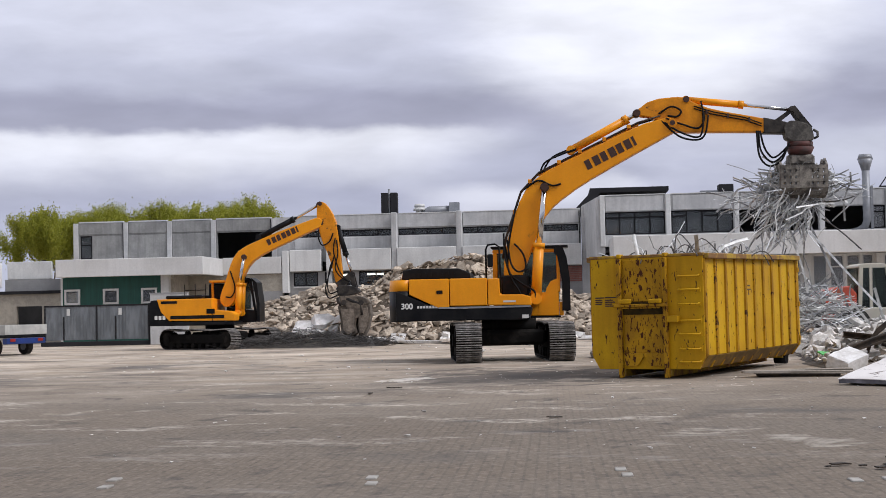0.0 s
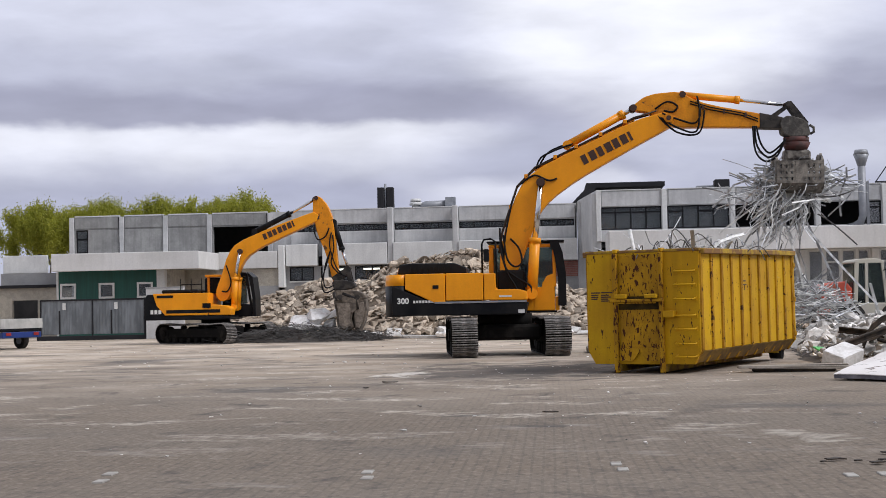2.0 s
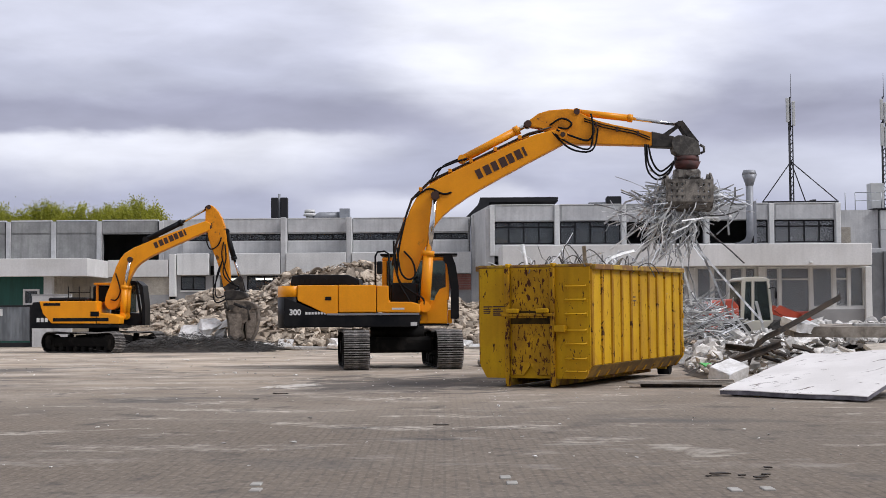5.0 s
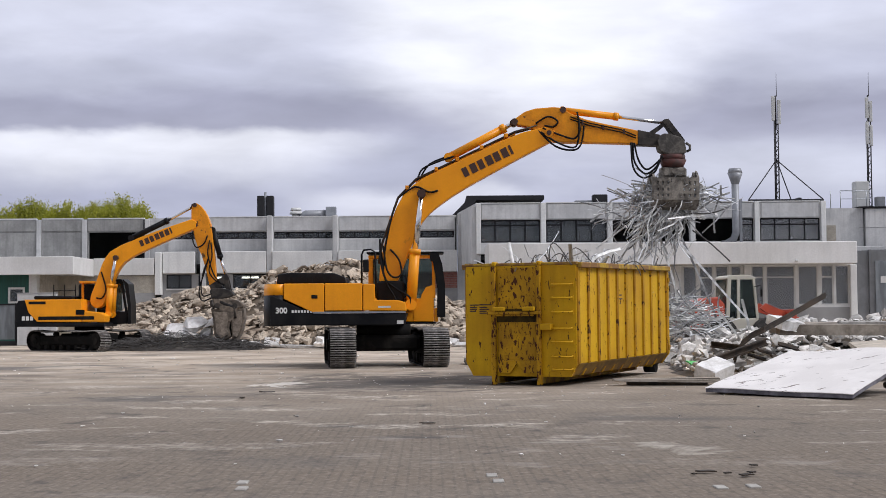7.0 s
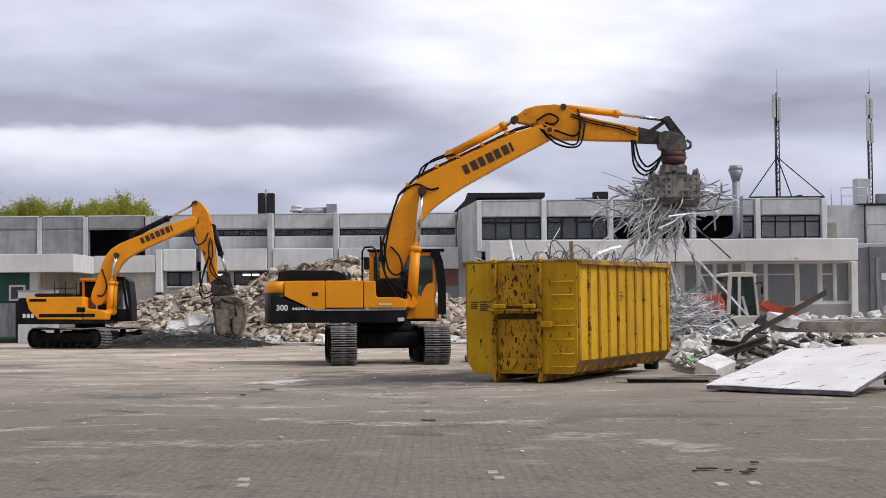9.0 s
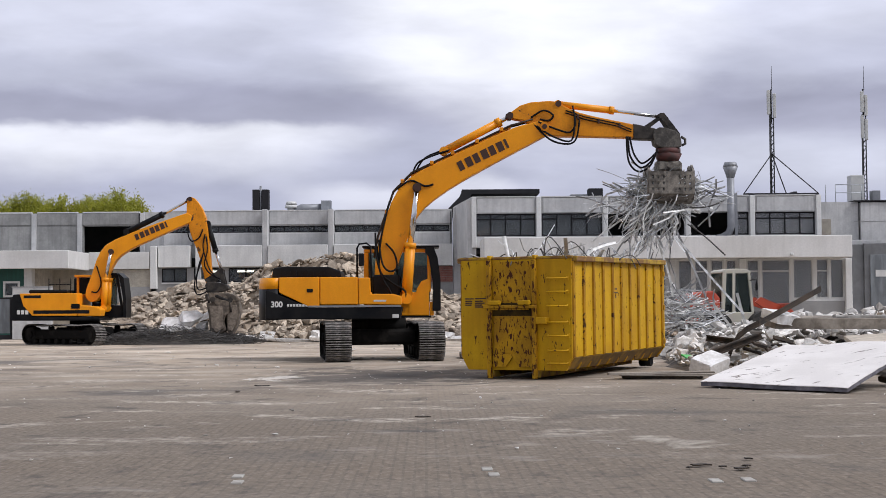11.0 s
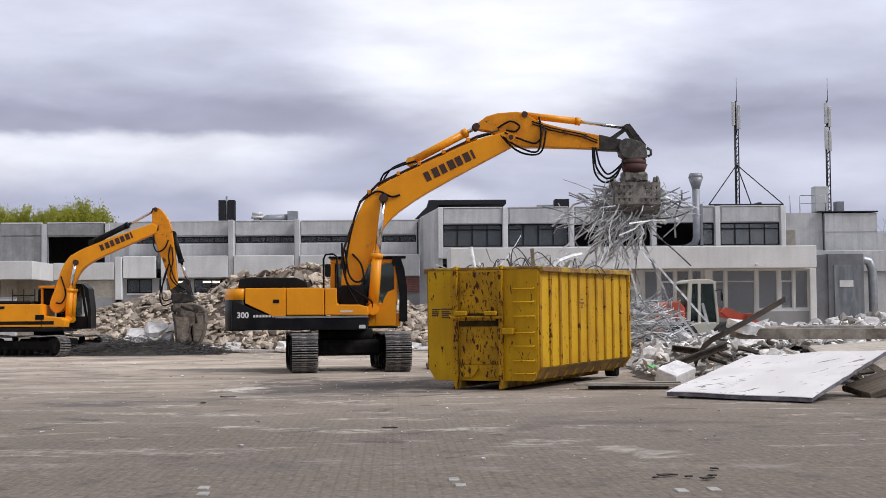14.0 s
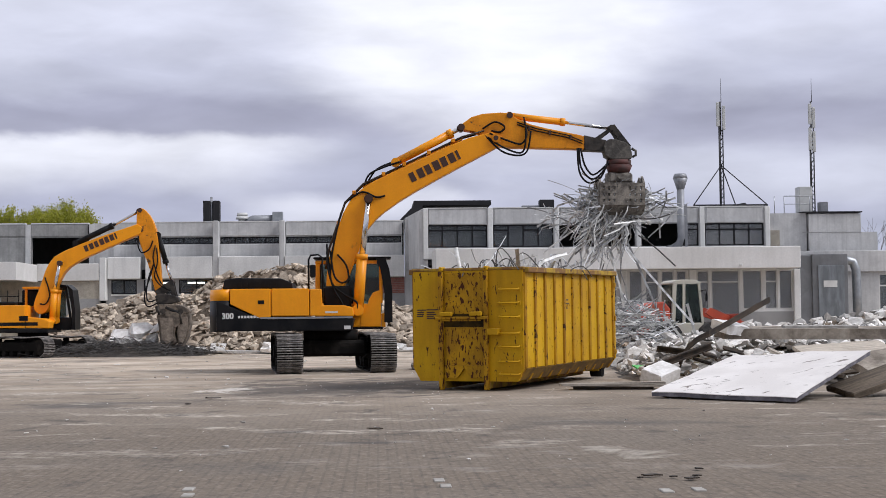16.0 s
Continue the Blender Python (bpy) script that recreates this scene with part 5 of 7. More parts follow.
for name, outline, w in (("fixed_jaw", [(4.70, 1.62), (5.48, 1.62), (5.52, 1.05), (5.46, 0.80), (5.56, 0.44), (5.10, 0.22), (4.84, 0.50), (4.80, 1.1)], 0.40),
                         ("moving_jaw", [(5.50, 1.62), (6.08, 1.66), (6.12, 1.2), (6.00, 0.66), (5.80, 0.26), (5.58, 0.36), (5.56, 0.84), (5.54, 1.1)], 0.37)):
    bm = bmesh.new()
    prism(bm, outline, -w, w, bevel=0.05, m=TOOL_AT)
    jaw = part(name, bm, PULV, tool)
    cx, cz = sum(p[0] for p in outline) / 8, sum(p[1] for p in outline) / 8
    for y in (-w - 0.035, w + 0.035):
        bm = bmesh.new()
        prism(bm, [(cx + (x - cx) * 0.72, cz + (z - cz) * 0.78) for x, z in outline], y - 0.03, y + 0.03, bevel=0.012, m=TOOL_AT)
        part("wear_plate", bm, JAW_PLATE, jaw)
for x, z in ((5.27, 1.0), (5.25, 0.72), (5.62, 0.90), (5.62, 0.65), (5.12, 0.42)):
    part("tooth", boxes((x + 0.39, x + 0.53, -0.28, 0.28, z + 0.02, z + 0.16), bevel=0.04), JAW_PLATE, tool)
for x, z in ((4.98, 1.74), (5.72, 1.72)):
    bm = bmesh.new()
    tube(bm, [(x + 0.46, -0.46, z + 0.10), (x + 0.46, 0.46, z + 0.10)], 0.11, 14)
    part("jaw_pin", bm, TOOL_DARK, tool)
bm = bmesh.new()
prism(bm, [(5.0, 1.72), (5.85, 1.70), (5.70, 1.25), (5.52, 1.05), (5.30, 1.2)], -0.455, -0.425, bevel=0.01, m=TOOL_AT)
part("hinge_plate", bm, PULV, tool)
bm = bmesh.new()
tube(bm, [(5.55, -0.36, 2.0), (6.15, -0.40, 1.75), (6.2, -0.40, 1.3)], 0.07, 10)
tube(bm, [(5.2, -0.40, 2.05), (5.3, -0.44, 1.7)], 0.05, 8)
part("jaw_ram", bm, TOOL_DARK, tool)
hoses(small, [[(4.4, -0.24, 5.0), (4.4, -0.32, 4.6), (4.55, -0.32, 4.3), (4.85, -0.25, 4.45), (5.0, -0.22, 4.8)],
              [(5.0, -0.22, 3.7), (4.85, -0.32, 3.3), (4.75, -0.34, 2.6), (4.85, -0.34, 2.25), (5.2, -0.34, 2.35)],
              [(5.02, -0.22, 3.8), (4.9, -0.3, 3.3), (4.66, -0.3, 2.5), (4.8, -0.34, 2.05), (5.25, -0.36, 2.2)],
              [(5.1, -0.24, 4.6), (5.02, -0.30, 4.1), (5.12, -0.30, 3.6), (5.3, -0.28, 3.1), (5.55, -0.30, 2.8)],
              [(5.15, -0.24, 4.5), (5.2, -0.30, 3.9), (5.08, -0.30, 3.3), (5.35, -0.28, 2.9), (5.75, -0.30, 2.7)],
              [(0.55, -0.28, 3.3), (0.75, -0.32, 2.6), (0.6, -0.34, 2.2), (0.35, -0.3, 2.2)]], 0.03)



# ---- the yellow waste container ----
YELLOW = material("scuffed_yellow_container_paint", (0.58, 0.335, 0.003), 0.55, spec=0.2, other=(0.50, 0.27, 0.004), scale=1.1, grain=0.05, grain_scale=25, rust=(0.060, 0.028, 0.014), rust_at=(0.635, 0.66), rust_scale=8.0, rust_stretch=(1.7, 1.7, 0.55), streak=0.28)
YELLOW_WORN = material("rusty_yellow_container_paint", (0.52, 0.28, 0.005), 0.62, spec=0.2, other=(0.36, 0.185, 0.008), scale=1.6, grain=0.08, grain_scale=25, rust=(0.070, 0.026, 0.012), rust_at=(0.55, 0.58), rust_scale=7.5, rust_stretch=(2.1, 2.1, 0.85), streak=0.5)
# Rib tone: rust stains plus the shade of the rib flanks, as colour.
RIB_RUST_SHADE = material("rusty_shaded_yellow_rib", (0.46, 0.235, 0.005), 0.7, spec=0.2, other=(0.30, 0.14, 0.008), scale=2.5, stretch=(1, 1, 0.5), grain=0.1, grain_scale=22, rust=(0.05, 0.022, 0.012), rust_at=(0.58, 0.63), rust_scale=6.0, streak=0.3)
RIM_RUST = material("rusty_rim", (0.20, 0.10, 0.03), 0.8, other=(0.42, 0.27, 0.02), scale=4.0, spread=(0.45, 0.6), grain=0.15)
# Grime, with the shade of the downward-facing chamfer mixed into the colour.
CHAMFER = material("grimy_shaded_underside", (0.11, 0.06, 0.010), 0.85, other=(0.26, 0.14, 0.008), scale=3.0, spread=(0.45, 0.65), grain=0.15)
skip = thing("waste_container", pose(1.884, 29.647, 0) @ Matrix.Rotation(radians(-26.5), 4, "Z") @ Matrix.Rotation(radians(0.55), 4, "X"),
             "large scuffed yellow roll-off waste container, open at the top", "container")
W_, L_, H_ = 1.225, 6.05, 2.5
z0 = 0.19
# side walls with their upright ribs
for sx in (-1, 1):
    bm = bmesh.new()
    prism(bm, [(sx * (W_ - 0.05), 0.44), (sx * W_, 0.44), (sx * W_, H_ - 0.1), (sx * (W_ - 0.05), H_ - 0.1)], 0.04, L_ - 0.04)
    side = part("side_wall", bm, YELLOW, skip, "ribbed yellow side wall")
    bm = bmesh.new()
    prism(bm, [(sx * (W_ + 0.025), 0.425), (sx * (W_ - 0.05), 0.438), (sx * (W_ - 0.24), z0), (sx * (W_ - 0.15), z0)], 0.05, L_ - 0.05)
    part("chamfer_plate", bm, CHAMFER, skip, "dirty lower chamfer with underside shade in its colour")
    for i in range(11):
        y = 0.04 + (L_ - 0.08) * i / 10
        bm = bmesh.new()
        a, b = sx * W_, sx * (W_ + 0.034)
        half = 0.05
        ring = [(a, y - half - 0.012), (b, y - half), (b, y + half), (a, y + half + 0.012)]
        foot = sx * (W_ - 0.17)
        prev = None
        for z, inset in ((H_ - 0.11, 0.0), (0.47, 0.0), (z0 - 0.01, foot - a)):
            row = [bm.verts.new((px + inset, py, z)) for px, py in ring]
            if prev:
                for k in range(4):
                    bm.faces.new((prev[k], prev[(k + 1) % 4], row[(k + 1) % 4], row[k]))
            else:
                bm.faces.new(row)
            prev = row
        bm.faces.new(prev[::-1])
        bmesh.ops.recalc_face_normals(bm, faces=bm.faces)
        part("rib", bm, RIB_RUST_SHADE, side)
# front wall with cut lower corners
bm = bmesh.new()
prism(bm, [(-W_ + 0.14, z0 - 0.02), (W_ - 0.14, z0 - 0.02), (W_, 0.42), (W_, H_ - 0.06), (-W_, H_ - 0.06), (-W_, 0.42)], -0.04, 0.04, bevel=0.008)
front = part("front_wall", bm, YELLOW, skip, "scratched yellow front wall")
part("scrape_panel", boxes((-0.50, 0.36, -0.062, -0.042, 1.55, H_ - 0.1), (-0.50, 0.36, -0.062, -0.042, 0.5, 1.28), bevel=0.006), YELLOW_WORN, front, "badly scraped middle panel")
for x in (-0.57, 0.43):
    part("guide_rail", boxes((x - 0.045, x + 0.045, -0.15, -0.042, 0.0, H_ - 0.07), bevel=0.012), YELLOW_WORN, front)
    part("hook_lug", boxes((x - 0.035, x + 0.045, -0.13, 0.06, H_ - 0.06, H_ + 0.025), bevel=0.015), YELLOW, front)
part("hook_shelf", boxes((-0.66, 0.52, -0.26, -0.17, 1.44, 1.50), (-0.5, 0.36, -0.24, -0.19, 1.405, 1.438), bevel=0.012), YELLOW_WORN, front)
for x in (-0.52, 0.14):
    part("hook_block", boxes((x, x + 0.26, -0.30, -0.2, 1.51, 1.60), bevel=0.015), YELLOW, front)
bm = bmesh.new()
prism(bm, [(-0.50, 0.24), (-0.22, 0.24), (-0.07, 0.44), (0.08, 0.24), (0.37, 0.24), (0.37, 0.5), (-0.50, 0.5)], -0.1, -0.063)
part("toe_plate", bm, YELLOW_WORN, front)
# Flat plate: black grime and the hollow's shade both put into its colour.
HOLLOW = material("grime_and_recess_shade", (0.03, 0.022, 0.010), 0.9, other=(0.07, 0.045, 0.012), scale=3.0, spec=0.1)
part("hook_recess", boxes((-0.52, 0.38, -0.058, -0.042, 1.282, 1.548)), HOLLOW, front, "dark plate for the greasy, shaded hollow behind the hook bar")
part("box_bracket", boxes((0.5, 0.73, -0.22, -0.042, 1.12, 1.25), bevel=0.01), YELLOW, front)
for z in (2.04, 1.77, 1.48, 1.15, 0.875, 0.58, 0.32):
    bm = bmesh.new()
    tube(bm, [(0.72, -0.04, z + 0.02), (0.72, -0.15, z), (1.14, -0.15, z), (1.14, -0.04, z + 0.02)], 0.018, 8)
    box(bm, 0.69, 0.75, -0.06, -0.041, z - 0.05, z + 0.05)
    box(bm, 1.11, 1.17, -0.06, -0.041, z - 0.05, z + 0.05)
    part("rung", bm, YELLOW, front)
for k, (a, b, z) in enumerate(((-1.14, -0.94, 1.64), (-0.92, -0.66, 1.645), (-1.14, -0.98, 1.59), (-0.92, -0.74, 1.59), (-1.14, -0.98, 1.55), (-0.92, -0.70, 1.55), (-1.14, -1.0, 1.51), (-0.92, -0.76, 1.51), (-0.92, -0.72, 1.47))):
    part("text_bar", boxes((a, b, -0.046, -0.041, z - 0.012, z + 0.012)), LETTER_DARK, front)
part("text_bar", boxes((W_ + 0.001, W_ + 0.006, 2.55, 2.8, 1.72, 1.75), (W_ + 0.001, W_ + 0.006, 2.6, 2.75, 1.80, 1.83), (W_ + 0.001, W_ + 0.006, 2.62, 2.7, 1.62, 1.65)), LETTER_DARK, skip)
# rim, end wall, floor and running gear
bm = bmesh.new()
for sx in (-1, 1):
    box(bm, sx * W_ - 0.115 * (sx < 0) - 0.045 * (sx > 0), sx * W_ + 0.115 * (sx > 0) + 0.045 * (sx < 0), 0.0, L_, H_ - 0.12, H_ - 0.01, bevel=0.015)
box(bm, -W_ - 0.03, W_ + 0.03, -0.055, 0.05, H_ - 0.06, H_, bevel=0.012)
part("rim", bm, RIM_RUST, skip, "worn rusty top rim")
bm = bmesh.new()
prism(bm, [(-W_ + 0.14, z0), (W_ - 0.14, z0), (W_ + 0.04, 0.42), (W_ + 0.04, H_ - 0.02), (-W_ - 0.04, H_ - 0.02), (-W_ - 0.04, 0.42)], L_ - 0.02, L_ + 0.06)
part("rear_door", bm, YELLOW, skip)
for z in (0.5, 1.3, 2.1):
    part("door_hinge", boxes((W_ + 0.036, W_ + 0.06, L_ - 0.03, L_ + 0.08, z, z + 0.12), bevel=0.008), YELLOW_WORN, skip)
part("floor_plate", boxes((-W_ + 0.2, W_ - 0.2, 0.05, L_ - 0.03, z0, z0 + 0.05)), RIM_RUST, skip)
for x in (-0.57, 0.43):
    part("skid_beam", boxes((x - 0.06, x + 0.06, -0.04, L_ - 0.1, 0.02, z0 - 0.003), bevel=0.01), RIM_RUST, skip)
part("cross_beam", boxes(*[(-1.0, 1.0, y, y + 0.1, 0.12, z0 - 0.022) for y in (0.7, 1.9, 3.1, 4.3, 5.5)]), RIM_RUST, skip)
for x in (-1.02, 0.86):
    bm = bmesh.new()
    tube(bm, [(x - 0.12, L_ - 0.25, 0.1), (x + 0.16, L_ - 0.25, 0.1)], 0.13, 16)
    box(bm, x - 0.14, x + 0.18, L_ - 0.38, L_ - 0.1, 0.16, 0.27)
    part("roller", bm, BLACK_PAINT, skip, "black steel roller")


# ---- rubble ----
RUBBLE = material("broken_concrete", (0.50, 0.425, 0.335), 0.95, other=(0.28, 0.225, 0.17), scale=1.2, grain=0.25, grain_scale=12, bump=0.5, bump_scale=14, random_by=0.48)
RUBBLE_PALE = material("broken_plaster_and_block", (0.74, 0.72, 0.685), 0.95, other=(0.47, 0.44, 0.40), scale=1.8, grain=0.16, grain_scale=12, bump=0.4, bump_scale=14, random_by=0.5)
SOIL = material("crushed_concrete_fines", (0.22, 0.17, 0.12), 0.97, other=(0.13, 0.105, 0.08), scale=0.8, grain=0.3, grain_scale=7, bump=0.6, bump_scale=6)
# Crushed debris darkened so its colour gives the shade in gaps between lumps.
GAP_SHADE_DEBRIS = material("gap_shaded_debris", (0.13, 0.11, 0.09), 0.97, other=(0.06, 0.052, 0.045), scale=1.5, grain=0.3, grain_scale=7, bump=0.6, bump_scale=6)
REBAR = material("dark_reinforcing_steel", (0.12, 0.115, 0.11), 0.85, 0.1, other=(0.06, 0.055, 0.052), scale=4)
ALU = material("scrap_aluminium_strip", (0.74, 0.75, 0.76), 0.5, 0.15, other=(0.30, 0.305, 0.31), scale=3, random_by=0.5)
ALU_WHITE = material("white_coated_strip", (0.72, 0.72, 0.70), 0.5, 0.0, other=(0.45, 0.45, 0.43), scale=3, random_by=0.3)
CREAM_SLAB = material("cream_ribbed_slab", (0.55, 0.49, 0.41), 0.9, other=(0.40, 0.35, 0.29), scale=2.0, stretch=(0.4, 7, 1), grain=0.12, grain_scale=14)
WHITE_BOARD = material("dirty_white_board", (0.80, 0.765, 0.735), 0.6, other=(0.69, 0.655, 0.625), scale=0.8, rust=(0.20, 0.17, 0.15), rust_at=(0.625, 0.645), rust_scale=3.4, rust_stretch=(0.7, 2.2, 1), grain=0.05)
BROWN_BOARD = material("brown_weathered_board", (0.16, 0.125, 0.09), 0.9, other=(0.085, 0.066, 0.047), scale=1.6, stretch=(0.5, 6, 6), grain=0.2, grain_scale=16)
PLASTER = material("white_plaster_block", (0.80, 0.79, 0.775), 0.9, other=(0.6, 0.58, 0.55), scale=3.0, grain=0.08, grain_scale=15, bump=0.3)
SLAB = material("weathered_slab_concrete", (0.37, 0.325, 0.27), 0.93, other=(0.15, 0.125, 0.10), scale=1.6, grain=0.15, grain_scale=14, bump=0.3, streak=0.2)
TIMBER = material("weathered_timber", (0.42, 0.375, 0.32), 0.9, other=(0.19, 0.165, 0.135), scale=2.6, stretch=(0.4, 6, 6), grain=0.15, grain_scale=20)
rng = random.Random(7)


def chunk_mesh(name, mat, flat, seed, jag=13):
    """One broken lump: the hull of a few scattered points, flatter or blockier."""
    r = random.Random(seed)
    bm = bmesh.new()
    for _ in range(jag):
        v = Vector((r.uniform(-1, 1), r.uniform(-0.75, 0.75), r.uniform(-1, 1) * flat))
        k = max(abs(v.x), abs(v.y) / 0.75, abs(v.z) / flat)
        bm.verts.new(v / max(k, 0.3) * r.uniform(0.75, 1.0) * 0.5)
    out = bmesh.ops.convex_hull(bm, input=bm.verts)
    bmesh.ops.delete(bm, geom=[g for g in out["geom_interior"] if isinstance(g, bmesh.types.BMVert)], context="VERTS")
    me = bpy.data.meshes.new(name)
    bm.normal_update()
    bm.to_mesh(me)
    bm.free()
    me.materials.append(mat)
    return me


def heap(name, label, top, x0, x1, y0, y1, step, mat_base, chunk_mat, near, many, size, seed, flats=(0.35, 0.5, 0.8), group="rubble heaps", zone=None):
    """A heap: a rough mound of fines, the nearest lumps as pieces of their own and a joined mass of the rest."""
    t = thing(name, pose(0, 0, 0), label, "rubble", group)
    bm = bmesh.new()
    nx, ny = int((x1 - x0) / step), int((y1 - y0) / step)
    g = [[bm.verts.new((x0 + i * step, y0 + j * step, max(-0.06, top(x0 + i * step, y0 + j * step) - 0.12 + 0.25 * noise.noise(Vector((i * step * 1.3, j * step * 1.3, seed)))
                                                     * (top(x0 + i * step, y0 + j * step) > 0.25)))) for i in range(nx + 1)] for j in range(ny + 1)]
    for j in range(ny):
        for i in range(nx):
            bm.faces.new((g[j][i], g[j][i + 1], g[j + 1][i + 1], g[j + 1][i]))
    part("mound", bm, mat_base, t)
    r = random.Random(seed)
    kinds = [chunk_mesh("lump", chunk_mat, f, seed * 50 + k) for k, f in enumerate(flats * 3)]

    def spot(area):
        a, b, c, d = area
        for _ in range(200):
            x, y = r.uniform(a, b), r.uniform(c, d)
            h = top(x, y)
            if h > 0.12:
                return x, y, h
        return x, y, 0.1

    def place(k):
        area = zone if (zone and k < near) else (x0, x1, y0, y1)
        x, y, h = spot(area)
        s = size[0] + (size[1] - size[0]) * r.random() ** 2.2
        e = 0.6
        slope = Vector((top(x - e, y) - top(x + e, y), top(x, y - e) - top(x, y + e), 2 * e)).normalized()
        up = (slope + Vector((r.uniform(-0.5, 0.5), r.uniform(-0.5, 0.5), 0))).normalized()
        q = Vector((0, 0, 1)).rotation_difference(up)
        return (Matrix.Translation((x, y, h + s * 0.06)) @ q.to_matrix().to_4x4() @ Matrix.Rotation(r.uniform(0, 6.28), 4, "Z")
                @ Matrix.Diagonal((s * r.uniform(0.8, 1.5), s, s * r.uniform(0.7, 1.2), 1)))

    for k in range(near):
        ob = new("lump", kinds[r.randrange(len(kinds))])
        ob.parent = t
        ob.matrix_basis = place(k)
    verts, faces = [], []
    for k in range(many):
        me, m = kinds[r.randrange(len(kinds))], place(near + k) @ Matrix.Scale(0.6, 4)
        base = len(verts)
        verts += [m @ v.co for v in me.vertices]
        faces += [[base + i for i in p.vertices] for p in me.polygons]
    me = bpy.data.meshes.new("loose_rubble")
    me.from_pydata(verts, [], faces)
    me.materials.append(chunk_mat)
    ob = new("loose_rubble", me)
    ob.parent = t
    tagged(ob, "small broken concrete", kind="stuff")
    return t


def lerp_list(x, pts):
    if x <= pts[0][0]:
        return pts[0][1]
    for (a, u), (b, v) in zip(pts, pts[1:]):
        if x <= b:
            return u + (v - u) * (x - a) / (b - a)
    return pts[-1][1]


RIDGE = [(-17.5, 0.0), (-16.2, 1.0), (-14.4, 1.85), (-11, 2.4), (-9.2, 2.65), (-7.8, 3.2), (-6.0, 3.6), (-4.1, 3.95), (-2.4, 3.35), (0.4, 2.1), (1.8, 1.8), (5, 1.5), (9, 1.2), (12, 0.0)]


def top_main(x, y):
    h = lerp_list(x, RIDGE)
    foot = 62.8 + 0.5 * noise.noise(Vector((x * 0.35, 3, 1)))
    g = lerp_list(y, [(foot, 0.0), (foot + 1.2, 0.22), (foot + 4.0, 0.6), (69.5, 1.0), (72.5, 0.95), (79, 0.3)])
    return h * g * (1 + 0.18 * noise.noise(Vector((x * 0.6, y * 0.6, 5))))


heap("rubble_heap", "tall heap of broken tan-grey concrete before the school wing", top_main, -17.5, 12, 62, 79, 0.5, SOIL, RUBBLE, 300, 17000, (0.10, 0.92), 11, flats=(0.22, 0.4, 0.7), zone=(-14.5, 6, 62.6, 71.5))


def top_right(x, y):
    h = lerp_list(x - (y - 34) * 0.15, [(5.6, 0.0), (6.4, 0.45), (8.0, 0.62), (10.0, 0.75), (13, 0.8), (17, 0.9), (22, 0.5), (25, 0)])
    g = lerp_list(y - max(0.0, (x - 8.5)) * 0.12, [(31.2, 0.0), (32.4, 0.45), (35, 1.0), (42, 1.35), (48, 0.8), (51, 0.0)])
    return h * g * (1 + 0.3 * noise.noise(Vector((x * 0.7, y * 0.7, 9))))


heap("rubble_heap", "low spread heap of pale plaster and block rubble", top_right, 5.6, 25, 31, 51, 0.4, GAP_SHADE_DEBRIS, RUBBLE_PALE, 295, 4600, (0.09, 0.66), 23, flats=(0.3, 0.5, 0.8), zone=(6, 14, 31.5, 44))


def top_front(x, y):
    h = lerp_list(x, [(6.6, 0), (7.4, 0.45), (8.6, 0.55), (9.5, 0.34), (10.2, 0.16), (13.0, 0.15), (15, 0.3), (17, 0)])
    return h * lerp_list(y - (x - 7) * 0.12, [(29.4, 0), (30.3, 0.75), (31.5, 1.0), (33.2, 0.7), (34.2, 0)]) * (1 + 0.35 * noise.noise(Vector((x * 0.9, y * 0.9, 4))))


heap("rubble_heap", "jumbled pale blocks and crumbs behind the white panel", top_front, 6.6, 17, 29.2, 35.4, 0.35, GAP_SHADE_DEBRIS, RUBBLE_PALE, 170, 1700, (0.08, 0.52), 53, flats=(0.3, 0.5, 0.8), zone=(7, 13, 29.8, 33.4))


def top_far(x, y):
    h = lerp_list(x, [(15.5, 0), (18, 0.95), (21, 1.45), (24, 1.75), (30, 1.7), (34, 0)])
    return h * lerp_list(y, [(54, 0), (58, 0.7), (61, 1.0), (67, 0.2)]) * (1 + 0.2 * noise.noise(Vector((x * 0.6, y * 0.6, 2))))


heap("rubble_heap", "distant heap of pale grey rubble by the low wing", top_far, 15.5, 34, 54, 67, 0.6, SOIL, RUBBLE_PALE, 60, 900, (0.3, 1.1), 31)

BEAM_DARK = material("dark_rusty_steel", (0.020, 0.016, 0.013), 0.9, 0.0, other=(0.055, 0.038, 0.025), scale=5)
# large broken pieces lying out
def slab(name, label, m, sx, sy, sz, mat, seed, category="slab", group="", ragged=0.02):
    """A broken slab with a ragged outline."""
    r = random.Random(seed)
    bm = bmesh.new()
    out = []
    for (ax, ay), (bx, by), n in (((-1, -1), (1, -1), 6), ((1, -1), (1, 1), 4), ((1, 1), (-1, 1), 6), ((-1, 1), (-1, -1), 4)):
        for k in range(n):
            t = k / n
            out.append(((ax + (bx - ax) * t) * sx / 2 + r.uniform(-1, 1) * ragged * sx, (ay + (by - ay) * t) * sy / 2 + r.uniform(-1, 1) * ragged * sy))
    lo = [bm.verts.new((x, y, 0)) for x, y in out]
    hi = [bm.verts.new((x * 0.995, y * 0.995, sz)) for x, y in out]
    bm.faces.new(lo[::-1])
    bm.faces.new(hi)
    for i in range(len(out)):
        j = (i + 1) % len(out)
        bm.faces.new((lo[i], lo[j], hi[j], hi[i]))
    bmesh.ops.bevel(bm, geom=[e for e in bm.edges if abs(e.verts[0].co.z - e.verts[1].co.z) < 1e-6], offset=min(0.02, sz * 0.2), segments=1, affect="EDGES")
    ob = part(name, bm, mat)
    ob.matrix_basis = m
    return tagged(ob, label, category, group)


